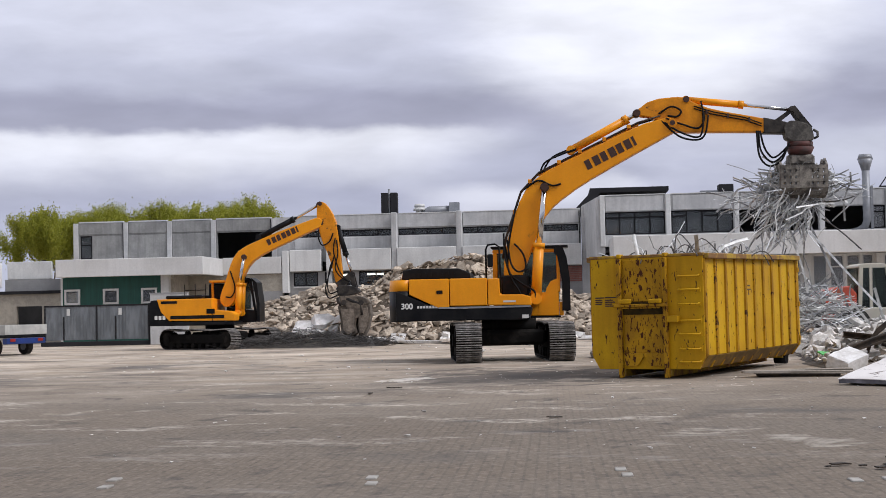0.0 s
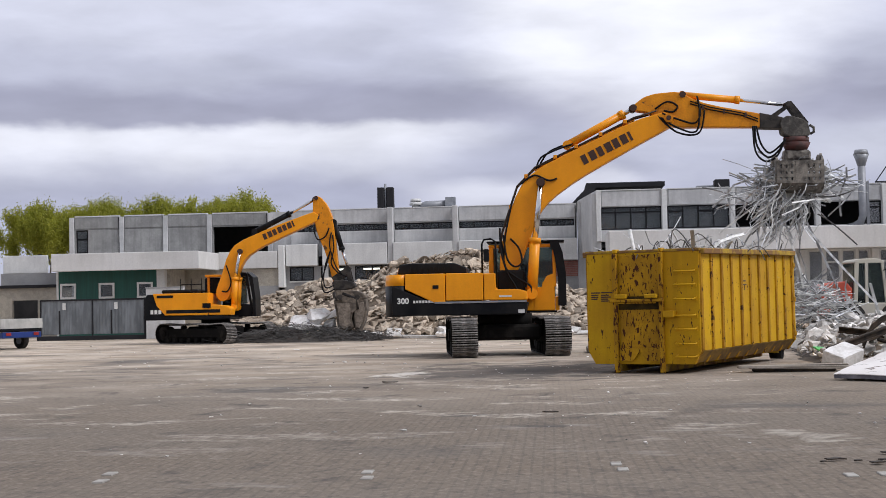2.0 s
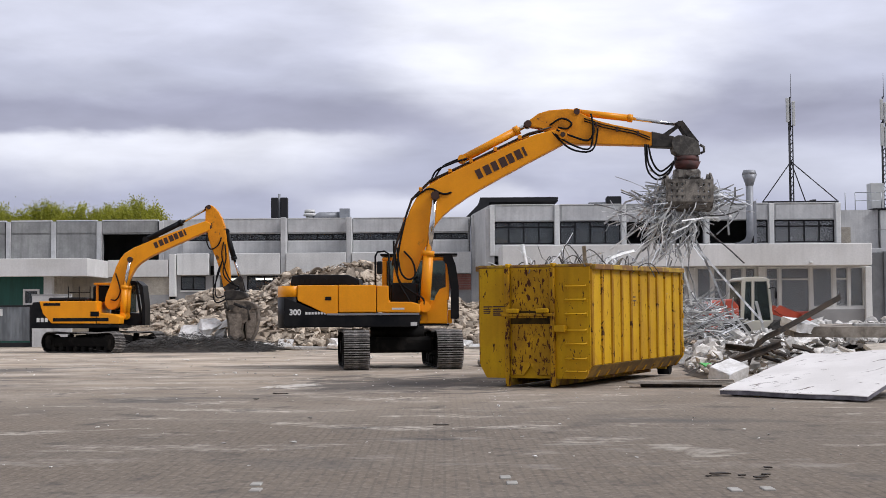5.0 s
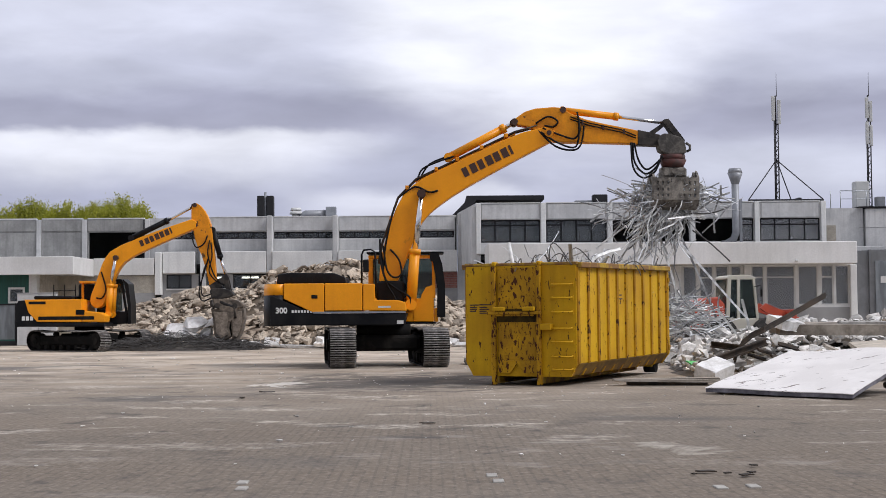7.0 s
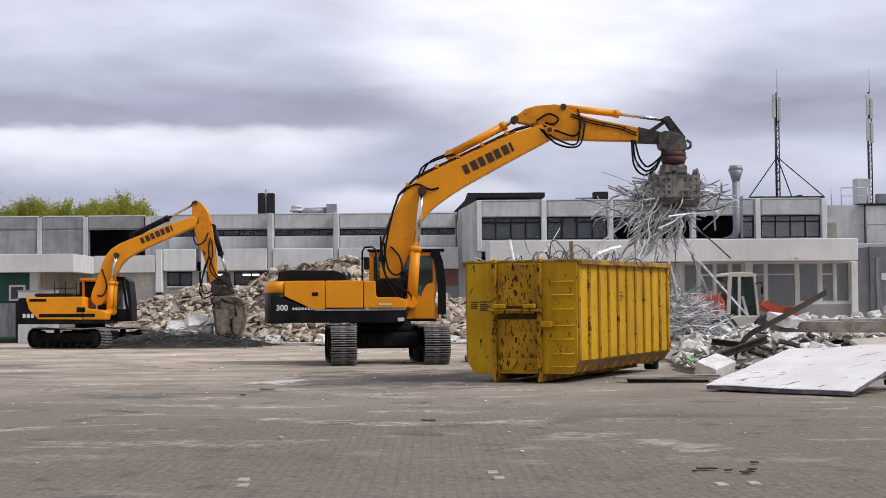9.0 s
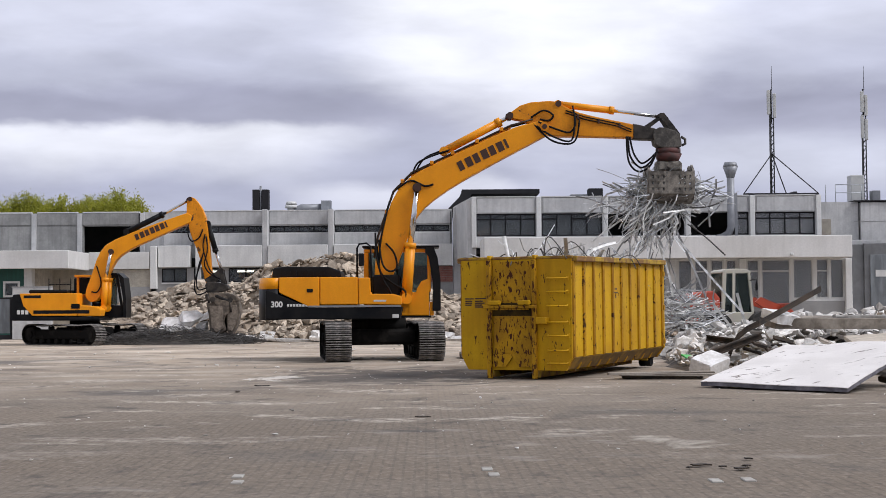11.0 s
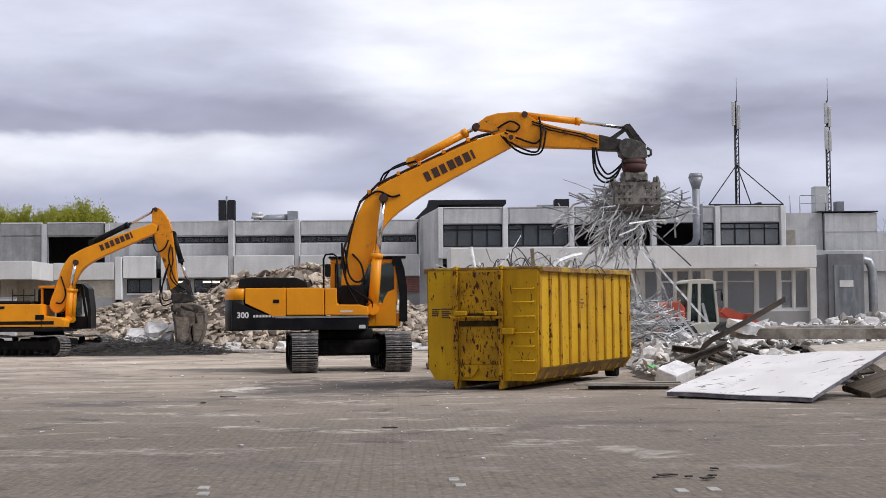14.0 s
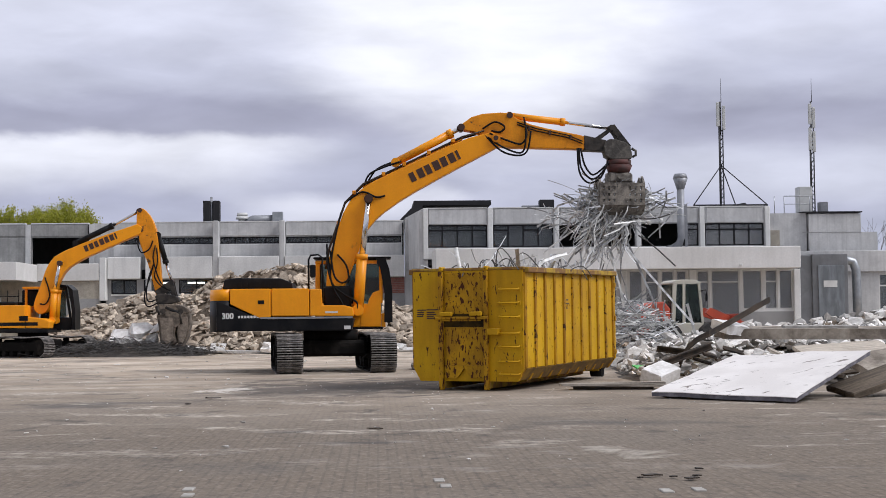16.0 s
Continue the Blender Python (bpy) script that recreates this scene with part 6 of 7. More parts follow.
def lying_panel(name, label, corners, thick, mat, seed, category, nx=14, ny=18):
    """A large bowed panel between four corners, with bruised edges and a darker lower layer."""
    r = random.Random(seed)
    a, b, c, d = (Vector(p) for p in corners)
    edge = [[r.uniform(0, 1) ** 3 for _ in range(nx + ny)] for _ in range(4)]

    def at(i, j, drop, inset):
        u, v = inset + (1 - 2 * inset) * i / nx, inset + (1 - 2 * inset) * j / ny
        if i == nx:
            u -= 0.008 * edge[0][j]
        if i == 0:
            u += 0.008 * edge[1][j]
        if j == ny:
            v -= 0.02 * edge[2][i]
        p = a.lerp(b, u).lerp(d.lerp(c, u), v)
        p.z += 0.03 * noise.noise(Vector((u * 2.5, v * 3, seed))) - drop
        if i == nx and not inset:
            p.z -= 0.008 * edge[3][j]
        return p - a

    def sheet(top, bottom, inset):
        bm = bmesh.new()
        hi = [[bm.verts.new(at(i, j, top, inset)) for i in range(nx + 1)] for j in range(ny + 1)]
        lo = [[bm.verts.new(at(i, j, bottom, inset)) for i in range(nx + 1)] for j in range(ny + 1)]
        for j in range(ny):
            for i in range(nx):
                bm.faces.new((hi[j][i], hi[j][i + 1], hi[j + 1][i + 1], hi[j + 1][i]))
                bm.faces.new((lo[j][i], lo[j + 1][i], lo[j + 1][i + 1], lo[j][i + 1]))
        for i in range(nx):
            bm.faces.new((hi[0][i], lo[0][i], lo[0][i + 1], hi[0][i + 1]))
            bm.faces.new((hi[ny][i], hi[ny][i + 1], lo[ny][i + 1], lo[ny][i]))
        for j in range(ny):
            bm.faces.new((hi[j][0], hi[j + 1][0], lo[j + 1][0], lo[j][0]))
            bm.faces.new((hi[j][nx], lo[j][nx], lo[j + 1][nx], hi[j + 1][nx]))
        return bm

    ob = part(name, sheet(0.0, 0.012, 0.0), mat)
    ob.matrix_basis = Matrix.Translation(a)
    part("foam_core", sheet(0.014, thick, 0.004), PANEL_UNDERLAYER, ob, "dark grey lower layer")
    return tagged(ob, label, category)


PANEL_UNDERLAYER = material("dark_grey_underlayer", (0.20, 0.19, 0.215), 0.9, other=(0.10, 0.095, 0.11), scale=3.0, grain=0.3, grain_scale=12)
lying_panel("white_board", "large dirty white panel lying propped on rubble", ((4.92, 25.87, 0.11), (6.98, 23.83, 0.10), (9.11, 26.25, 0.81), (7.04, 28.29, 0.68)), 0.085, WHITE_BOARD, 3, "panel")
slab("white_block", "pale concrete block lying on its side", pose(5.95, 30.3, 0.06, 20, -14, 42), 0.70, 0.5, 0.34, PLASTER, 5, "block")
slab("concrete_plank", "long weathered grey plank lying flat on the ground", pose(4.75, 29.0, 0.065, 0, 0.6, -10), 2.15, 0.22, 0.05, TIMBER, 6, "plank")
slab("concrete_plank", "long weathered grey plank lying flat on the ground", pose(4.9, 29.36, 0.065, 2, -0.8, -6), 1.9, 0.24, 0.06, TIMBER, 16, "plank")
# Dark strip added in place of the shadow beneath the planks.
slab("timber_batten", "dark strip added as the shadow under the grey planks", pose(4.8, 29.28, 0.0, 0, 0, -9), 1.6, 0.30, 0.062, BEAM_DARK, 36, "batten")
slab("concrete_slab", "long broken concrete floor slab lying over the rubble", pose(10.75, 32.9, 0.92, 2, 0.6, -2), 5.6, 1.5, 0.24, SLAB, 8, ragged=0.03)
slab("concrete_slab", "pale concrete beam end resting on the slab", pose(8.0, 32.5, 1.08, 14, 6, 24), 0.62, 0.6, 0.22, PLASTER, 9)
slab("concrete_slab", "tilted cream slab leaning under the larger slab", pose(10.3, 31.5, 0.62, 14, -3, 4), 2.0, 0.9, 0.10, CREAM_SLAB, 10)
slab("concrete_slab", "brown broken slab tilted on edge at the heap", pose(9.3, 26.0, 0.28, 8, -16, 14), 2.0, 0.85, 0.12, BROWN_BOARD, 12)
slab("concrete_slab", "grey broken slab leaning on the heap", pose(11.0, 29.6, 0.4, 20, -8, 12), 2.2, 1.2, 0.16, SLAB, 13)
slab("concrete_slab", "pale block slab tilted in the rubble", pose(7.35, 32.4, 0.55, 10, 22, 10), 0.7, 0.5, 0.22, RUBBLE_PALE, 14)
white_bit = random.Random(19)
for k, (x, z, w_) in enumerate(((-10.6, 0.85, 1.15), (-9.9, 1.1, 1.1), (-9.35, 1.2, 0.85), (-10.15, 0.75, 1.0), (-11.0, 0.62, 0.75), (-9.5, 0.8, 0.8))):
    ob = new("plaster_lump", chunk_mesh("plaster_lump", PLASTER, 0.42, 700 + k, 15))
    ob.matrix_basis = pose(x, 61.0 + 0.1 * (k % 3), z - 0.1, white_bit.uniform(25, 50), white_bit.uniform(-25, 10), white_bit.uniform(-30, 30)) @ Matrix.Scale(w_, 4)
    tagged(ob, "broken white plaster lump lying against the tall heap", "rubble", "white lumps by the heap")
slab("concrete_slab", "thin pale slab lying at the edge of the rubble", pose(6.3, 31.4, 0.28, 12, -6, 30), 1.1, 0.5, 0.1, RUBBLE_PALE, 17)
slab("concrete_slab", "flat pale slab at the foot of the tall heap", pose(-5.4, 62.1, 0.02, 3, 2, 4), 2.2, 0.5, 0.1, RUBBLE_PALE, 18)
slab("concrete_slab", "flat pale slab at the foot of the tall heap", pose(-0.6, 62.4, 0.1, 3, 2, -4), 1.8, 0.7, 0.45, RUBBLE_PALE, 19)
slab("concrete_slab", "thin white facing strip lying on the long slab", pose(10.1, 32.5, 1.155, 2, 0.6, -3), 1.7, 0.28, 0.06, RUBBLE_PALE, 27)
# broken boards, battens and strips of facing among the blocks
foot_r = random.Random(31)
for k in range(22):
    x = foot_r.uniform(-8.5, 4.5)
    slab("concrete_slab", "pale flat broken slab at the foot of the tall heap", pose(x, foot_r.uniform(61.6, 63.2), foot_r.uniform(0.02, 0.28), foot_r.uniform(8, 34), foot_r.uniform(-12, 12), foot_r.uniform(-40, 40)),
         foot_r.uniform(0.5, 1.5), foot_r.uniform(0.3, 0.7), foot_r.uniform(0.07, 0.2), RUBBLE_PALE, 500 + k, "slab", "pale slabs at the heap", ragged=0.06)
offcut = random.Random(88)
for k in range(34):
    x, y = offcut.uniform(5.9, 10.2), offcut.uniform(30.2, 33.6)
    x += (y - 30) * 0.2
    h = max(top_front(x, y), top_right(x, y))
    kind_ = k % 4
    mat_, word = ((BEAM_DARK, "dark damp"), (TIMBER, "grey weathered"), (BROWN_BOARD, "brown splintered"), (CREAM_SLAB, "cream-coloured"))[kind_]
    slab("board_offcut", word + " broken board lying in the rubble", pose(x, y, h + 0.05, offcut.uniform(-30, 30), offcut.uniform(-25, 25), offcut.uniform(-70, 70)),
         offcut.uniform(0.4, 1.2), offcut.uniform(0.08, 0.24), offcut.uniform(0.025, 0.07), mat_, 300 + k, "board", "broken boards in the rubble", ragged=0.03)
GREEN_SCRAP = material("bright_green_plastic", (0.10, 0.5, 0.12), 0.5)
slab("plastic_sheet", "scrap of bright green plastic at the rubble edge", pose(5.95, 32.2, 0.3, 20, 5, 30), 0.5, 0.2, 0.03, GREEN_SCRAP, 20, "sheet")


def i_beam(name, label, p, q, h, w, mat):
    """A rolled steel joist from p to q."""
    p, q = Vector(p), Vector(q)
    d = q - p
    bm = bmesh.new()
    n = d.length
    box(bm, 0, n, -w / 2, w / 2, -h / 2, -h / 2 + 0.03)
    box(bm, 0, n, -w / 2, w / 2, h / 2 - 0.03, h / 2)
    box(bm, 0, n, -0.015, 0.015, -h / 2 + 0.028, h / 2 - 0.028)
    ob = part(name, bm, mat)
    ob.matrix_basis = Matrix.Translation(p) @ d.to_track_quat("X", "Z").to_matrix().to_4x4()
    return tagged(ob, label, "beam", "steel beams in the rubble")


bent = thing("steel_beam", pose(7.29, 31.5, 1.06), "bent rusty steel section sticking up out of the rubble", "beam", "steel beams in the rubble")
line_ = [(-0.68, -0.15, -0.66), (-0.60, -0.13, -0.45), (-0.46, -0.1, -0.26), (-0.26, -0.05, -0.11), (0.0, 0.0, 0.0), (0.6, 0.5, 0.25), (1.78, 1.5, 0.76)]
for k, (off, w_, m_) in enumerate(((0.0, 0.04, "web"), (0.048, 0.026, "flange"), (-0.048, 0.026, "flange"))):
    bm = bmesh.new()
    tube(bm, [(x, y - 0.02 * k, z + off) for x, y, z in line_], w_, 4)
    part(m_, bm, BEAM_DARK, bent)
i_beam("steel_beam", "dark rusty joist lying low in the rubble", (5.75, 30.7, 0.33), (7.3, 31.3, 0.80), 0.15, 0.13, BEAM_DARK)
i_beam("steel_beam", "bent brown joist half buried in rubble", (6.4, 32.8, 0.72), (7.3, 32.4, 0.60), 0.14, 0.14, BEAM_DARK)

BUCKET_BROWN = material("worn_bucket_steel", (0.16, 0.125, 0.10), 0.75, 0.3, other=(0.24, 0.19, 0.15), scale=3)
bucket = thing("digger_bucket", pose(1.75, 42.0, 0.0), "worn brown excavator bucket standing on the ground", "bucket")
bm = bmesh.new()
prism(bm, [(-0.55, 0.0), (0.9, 0.0), (0.9, 0.75), (0.55, 1.1), (0.2, 0.95), (-0.15, 0.35), (-0.55, 0.28)], -0.7, 0.7, bevel=0.03)
part("shell", bm, BUCKET_BROWN, bucket)
part("cutting_edge", boxes((-0.75, -0.5, -0.75, 0.75, 0.0, 0.14), bevel=0.02), TOOL_STEEL, bucket)

# ---- tangles of scrap ----
def strip_mesh(seed, mat, length, bent):
    """One bent metal strip with a shallow channel section."""
    r = random.Random(seed)
    bm = bmesh.new()
    n = 5
    pts = [Vector((-length / 2, 0, 0))]
    a, b = 0.0, 0.0
    for k in range(n):
        a += r.uniform(-bent, bent)
        b += r.uniform(-bent, bent)
        pts.append(pts[-1] + Vector((math.cos(a) * math.cos(b), math.sin(a) * math.cos(b), math.sin(b))) * length / n)
    w = r.uniform(0.010, 0.026)
    prev = None
    for i, p in enumerate(pts):
        d = (pts[min(i + 1, n)] - pts[max(i - 1, 0)]).normalized()
        s = d.cross(Vector((0, 0, 1))).normalized()
        u = s.cross(d)
        ring = [bm.verts.new(p + s * x * w + u * z * w) for x, z in ((-1, 0.5), (-1, 0), (1, 0), (1, 0.5), (0.85, 0.5), (0.85, 0.15), (-0.85, 0.15), (-0.85, 0.5))]
        if prev:
            for k in range(8):
                bm.faces.new((prev[k], prev[(k + 1) % 8], ring[(k + 1) % 8], ring[k]))
        else:
            bm.faces.new(ring[::-1])
        prev = ring
    bm.faces.new(prev)
    me = bpy.data.meshes.new("strip")
    bm.to_mesh(me)
    bm.free()
    me.materials.append(mat)
    return me


STRIPS = [strip_mesh(100 + k, ALU if k % 3 else ALU_WHITE, 1.0 + 0.12 * k, 0.14 + 0.09 * (k % 5)) for k in range(14)]


def tangle(name, label, m, count, spot, seed, category="scrap metal", droop=0.0, scale=(0.6, 1.5)):
    t = thing(name, m, label, category, "scrap tangles")
    r = random.Random(seed)
    for k in range(count):
        p, d = spot(r)
        ob = new("strip", STRIPS[r.randrange(len(STRIPS))])
        ob.parent = t
        s = r.uniform(*scale)
        ob.matrix_basis = Matrix.Translation(p) @ Vector(d).to_track_quat("X", "Z").to_matrix().to_4x4() @ Matrix.Rotation(r.uniform(0, 6.28), 4, "X") @ Matrix.Diagonal((s, r.uniform(0.7, 1.6), r.uniform(0.7, 1.6), 1))
    return t


def grabbed(r):
    k = r.random()
    a = r.uniform(0, 6.28)
    if k < 0.64:
        # a flat nest squeezed out on both sides behind the near shell, its ends drooping
        x = r.gauss(-0.08, 0.72)
        p = Vector((x, r.gauss(0.15, 0.22), r.gauss(-0.02, 0.17) - 0.12 * x * x))
        d = Vector((math.cos(a) * 1.6, 0.5 * math.sin(a), r.gauss(-0.16 * abs(x), 0.20)))
        if abs(x) < 0.8 and p.y < -0.05:
            p.y = 0.3 + 0.4 * r.random()
    elif k < 0.92:
        # strips that hang down from the nest, more of them on the one side
        p = Vector((r.gauss(-0.45, 0.42), r.gauss(-0.05, 0.3), r.uniform(-1.45, -0.40)))
        d = Vector((r.gauss(-0.25, 0.55), r.gauss(0, 0.4), -1))
    else:
        p = Vector((r.gauss(-0.55, 0.45), r.gauss(0, 0.3), r.uniform(-0.9, 0.0)))
        d = Vector((r.gauss(-0.9, 0.4), r.gauss(0, 0.4), r.gauss(-0.4, 0.4)))
    return p, d


BUNDLE = tangle("scrap_bundle", "bundle of bent silvery ceiling strips held in the grab", pose(7.0, 41.5, 4.75), 300, grabbed, 41, scale=(0.35, 1.0))
for k in range(26):
    r_k = random.Random(600 + k)
    bm = bmesh.new()
    a, b = r_k.uniform(0.2, 0.5), r_k.uniform(0.05, 0.12)
    prism(bm, [(-a, 0), (-a * 0.3, r_k.uniform(-0.12, 0.12)), (a * 0.4, r_k.uniform(-0.14, 0.14)), (a, 0.02), (a, 0.035), (a * 0.4, 0.06), (-a * 0.3, 0.05), (-a, 0.015)], -b, b)
    sheet_ = part("crumpled_sheet", bm, ALU_WHITE if k % 2 else ALU, BUNDLE)
    sheet_.matrix_basis = pose(r_k.uniform(-1.0, 0.95), r_k.gauss(0.25, 0.25), r_k.uniform(-0.45, 0.1), r_k.uniform(-80, 80), r_k.uniform(-50, 50), r_k.uniform(0, 360))


for k in range(14):
    r_k = random.Random(820 + k)
    x, y = r_k.uniform(-1.15, 0.5), r_k.uniform(-0.55, 0.2)
    low_end = (x + r_k.gauss(-0.15, 0.45), y - 0.1, r_k.uniform(-1.6, -0.75))
    bm = bmesh.new()
    tube(bm, arc((x * 0.6, y, r_k.uniform(-0.35, 0.0)), low_end, r_k.uniform(-0.2, 0.25), 7, (1, 0, 0.2)), r_k.uniform(0.022, 0.04), 4)
    part("hanging_strip", bm, ALU_WHITE, BUNDLE)


def piled(r):
    x, y = r.gauss(0, 0.48), r.gauss(0, 0.6)
    h = max(0.0, 1.4 - 0.85 * math.hypot(x, y))
    a = r.uniform(0, 6.28)
    return Vector((x, y, r.random() ** 0.7 * h)), Vector((math.cos(a), math.sin(a), r.uniform(-0.35, 0.5)))


tangle("scrap_pile", "tangled pile of silvery metal strips on the rubble", pose(7.25, 42.0, 0.8), 230, piled, 43, scale=(0.45, 1.05))


def hooked(r):
    x = r.uniform(-0.6, 0.6)
    return Vector((x, r.uniform(0.9, 5.1), r.uniform(-0.3, 0.2))), Vector((r.uniform(-0.6, 0.6), r.uniform(-1, 1), r.uniform(-0.1, 0.35)))


t_in = tangle("scrap_load", "load of metal strips and wire filling the container", pose(1.884, 29.647, 2.22) @ Matrix.Rotation(radians(-26.5), 4, "Z"), 150, hooked, 47, scale=(0.35, 0.7))
bm = bmesh.new()
box(bm, -1.13, 1.13, 0.15, 5.9, -1.85, -0.45)
part("mixed_debris", bm, SOIL, t_in, "mixed debris")
wire = random.Random(5)
for k in range(46):
    bm = bmesh.new()
    x, y = wire.uniform(-1.0, 1.0), wire.uniform(0.3, 5.7)
    q = Vector((x + wire.uniform(-0.8, 0.8), y + wire.uniform(-0.8, 0.8), wire.uniform(-0.2, 0.35)))
    tube(bm, arc((x, y, -0.2), q, wire.uniform(0.25, 0.75), 10, (wire.uniform(-0.4, 0.4), wire.uniform(-0.4, 0.4), 1)), 0.012, 5)
    part("wire", bm, REBAR if k % 3 else ALU, t_in)
bm = bmesh.new()
tube(bm, [(-0.45, 0.9, -0.3), (-0.62, 0.8, 0.75)], 0.045, 6)
part("tube", bm, ALU_WHITE, t_in)
# long strips trailing from the grab to the load
trail = thing("scrap_trail", pose(7.0, 41.5, 4.1), "long bent strips trailing from the lifted scrap bundle", "scrap metal", "scrap tangles")
for k, (a, b, sag) in enumerate((((0.2, 0, -0.6), (2.1, -0.4, -2.9), 0.12), ((-0.2, 0, -0.4), (-2.2, 0.1, -1.4), 0.2), ((0.3, 0.1, -0.5), (1.3, 0.1, -2.9), 0.1), ((-0.3, -0.2, -0.8), (0.1, -0.2, -2.4), 0.15),
                                 ((-0.9, 0, -0.2), (-2.6, 0.2, 0.55), -0.2), ((0.5, 0, 0.2), (1.6, 0, 0.35), 0.1), ((-0.4, 0.1, -0.6), (-1.2, 0.1, -2.3), 0.25), ((0.6, 0, -0.3), (1.7, 0.1, -1.2), -0.2), ((-0.6, 0.2, 0.3), (-1.6, 0.2, 0.9), 0.05))):
    bm = bmesh.new()
    pts = arc(a, b, sag, 9, (0.6, 0, -0.8))
    tube(bm, pts, 0.04 if k < 4 else 0.022, 4 if k < 4 else 5)
    part("strip", bm, ALU if k % 2 == 0 else REBAR if k > 4 else ALU_WHITE, trail)
for k, (p, q) in enumerate((((2.0, 0, -2.3), (2.6, 0.2, -4.0)), ((1.3, 0, -2.6), (2.9, 0.1, -4.15)))):
    bm = bmesh.new()
    tube(bm, arc(p, q, 0.2, 7), 0.05, 4)
    part("strip", bm, ALU_WHITE, trail)

# dark reinforcing steel pulled out of the concrete
mesh_heap = thing("rebar_tangle", pose(-10.6, 60.6, 0), "dark tangled reinforcing steel spread on the ground", "rebar", "scrap tangles")
wire = random.Random(12)
for k in range(150):
    bm = bmesh.new()
    x, y = wire.uniform(-3.2, 3.4), wire.gauss(0, 0.6)
    h = 0.7 * max(0.12, 1 - abs(x) / 4.4)
    p = Vector((x, y, wire.uniform(0.0, h)))
    a = wire.uniform(0, 6.28)
    q = p + Vector((math.cos(a) * wire.uniform(0.5, 1.7), math.sin(a) * 0.6, 0))
    q.z = wire.uniform(0.0, h * 0.8)
    tube(bm, arc(p, q, wire.uniform(-0.05, 0.4), 7, (wire.uniform(-0.6, 0.6), wire.uniform(-0.5, 0.5), 1)), wire.uniform(0.007, 0.013), 4)
    part("bar", bm, REBAR, mesh_heap)
bm = bmesh.new()
r_ = random.Random(3)
for k in range(3200):
    x, y = r_.uniform(-3.4, 3.4), r_.gauss(0.3, 0.7)
    h = 0.78 * max(0.1, 1 - abs(x) / 4.4)
    p = Vector((x, y, r_.uniform(0.0, h)))
    a = r_.uniform(0, 6.28)
    tube(bm, [p, p + Vector((math.cos(a) * 0.6, math.sin(a) * 0.4, r_.uniform(-0.12, 0.14)))], 0.007, 3)
tagged(part("loose_wire", bm, REBAR, mesh_heap, "fine dark wire"), kind="stuff")
bm = bmesh.new()
lo_ = [[bm.verts.new((-3.3 + 6.6 * i / 26, -0.9 + 2.4 * j / 7, 0.4 * max(0, 1 - abs(-3.3 + 6.6 * i / 26) / 3.4) * math.sin(math.pi * j / 7) * (1 + 0.5 * noise.noise(Vector((i * 0.6, j * 0.7, 0)))) - 0.03)) for i in range(27)] for j in range(8)]
for j in range(7):
    for i in range(26):
        bm.faces.new((lo_[j][i], lo_[j][i + 1], lo_[j + 1][i + 1], lo_[j + 1][i]))
DARK_FINES = material("dark_damp_fines", (0.075, 0.068, 0.062), 0.95, other=(0.12, 0.105, 0.09), scale=2.0, grain=0.3, grain_scale=9)
part("dark_soil", bm, DARK_FINES, mesh_heap)

# crumbs strewn on the paving
crumb = [chunk_mesh("crumb", RUBBLE_PALE, f, 900 + k) for k, f in enumerate((0.3, 0.5, 0.8))]
verts, faces = [], []
r_ = random.Random(77)
for k in range(600):
    y = r_.uniform(14, 62) if k % 3 else r_.uniform(24, 34)
    x = r_.uniform(-0.33, 0.33) * y if k % 3 else r_.uniform(-4, 12)
    s = r_.uniform(0.012, 0.042) * (1 + (y > 35)) * (1.8 if r_.random() < 0.06 else 1)
    m = Matrix.Translation((x, y, s * 0.2)) @ Matrix.Rotation(r_.uniform(0, 6.28), 4, "Z") @ Matrix.Diagonal((s * r_.uniform(1, 2.2), s, s * 0.7, 1))
    me = crumb[k % 3]
    base = len(verts)
    verts += [m @ v.co for v in me.vertices]
    faces += [[base + i for i in p.vertices] for p in me.polygons]
me = bpy.data.meshes.new("crumbs")
me.from_pydata(verts, [], faces)
me.materials.append(RUBBLE_PALE)
tagged(new("crumbs", me), "pale crumbs of debris strewn over the paving", "debris", kind="stuff")
for k, (x, y, sx, sy) in enumerate(((-3.1, 27.5, 0.26, 0.12), (-0.04, 19.5, 0.16, 0.08), (2.55, 13.4, 0.17, 0.07), (2.85, 13.1, 0.13, 0.07), (2.72, 13.25, 0.08, 0.04), (2.95, 13.3, 0.07, 0.05), (2.4, 13.2, 0.06, 0.03), (5.35, 26.4, 0.8, 0.12), (7.0, 26.0, 0.3, 0.14), (-3.35, 25.8, 0.2, 0.08), (3.1, 13.9, 0.10, 0.05))):
    slab("debris_scrap", "flat dark scrap of roofing felt on the paving", pose(x, y, 0.005, 2, 1, 10 * k), sx, sy, 0.012, BEAM_DARK, 60 + k, "scrap", "scraps on the paving", ragged=0.2)


# ---- loader, truck, fence, far left buildings ----
LOADER_RED = material("faded_red_loader_paint", (0.52, 0.075, 0.03), 0.5, other=(0.42, 0.06, 0.03), scale=2, rust=(0.2, 0.12, 0.08), rust_at=(0.62, 0.72))
CREAM = material("cream_cab_paint", (0.52, 0.49, 0.40), 0.55, other=(0.5, 0.47, 0.4), scale=2)
LOADER_GLASS = glass_material("dark_loader_glass", (0.10, 0.14, 0.13))
TYRE = material("worn_black_tyre", (0.02, 0.02, 0.02), 0.85, other=(0.06, 0.055, 0.05), scale=6)


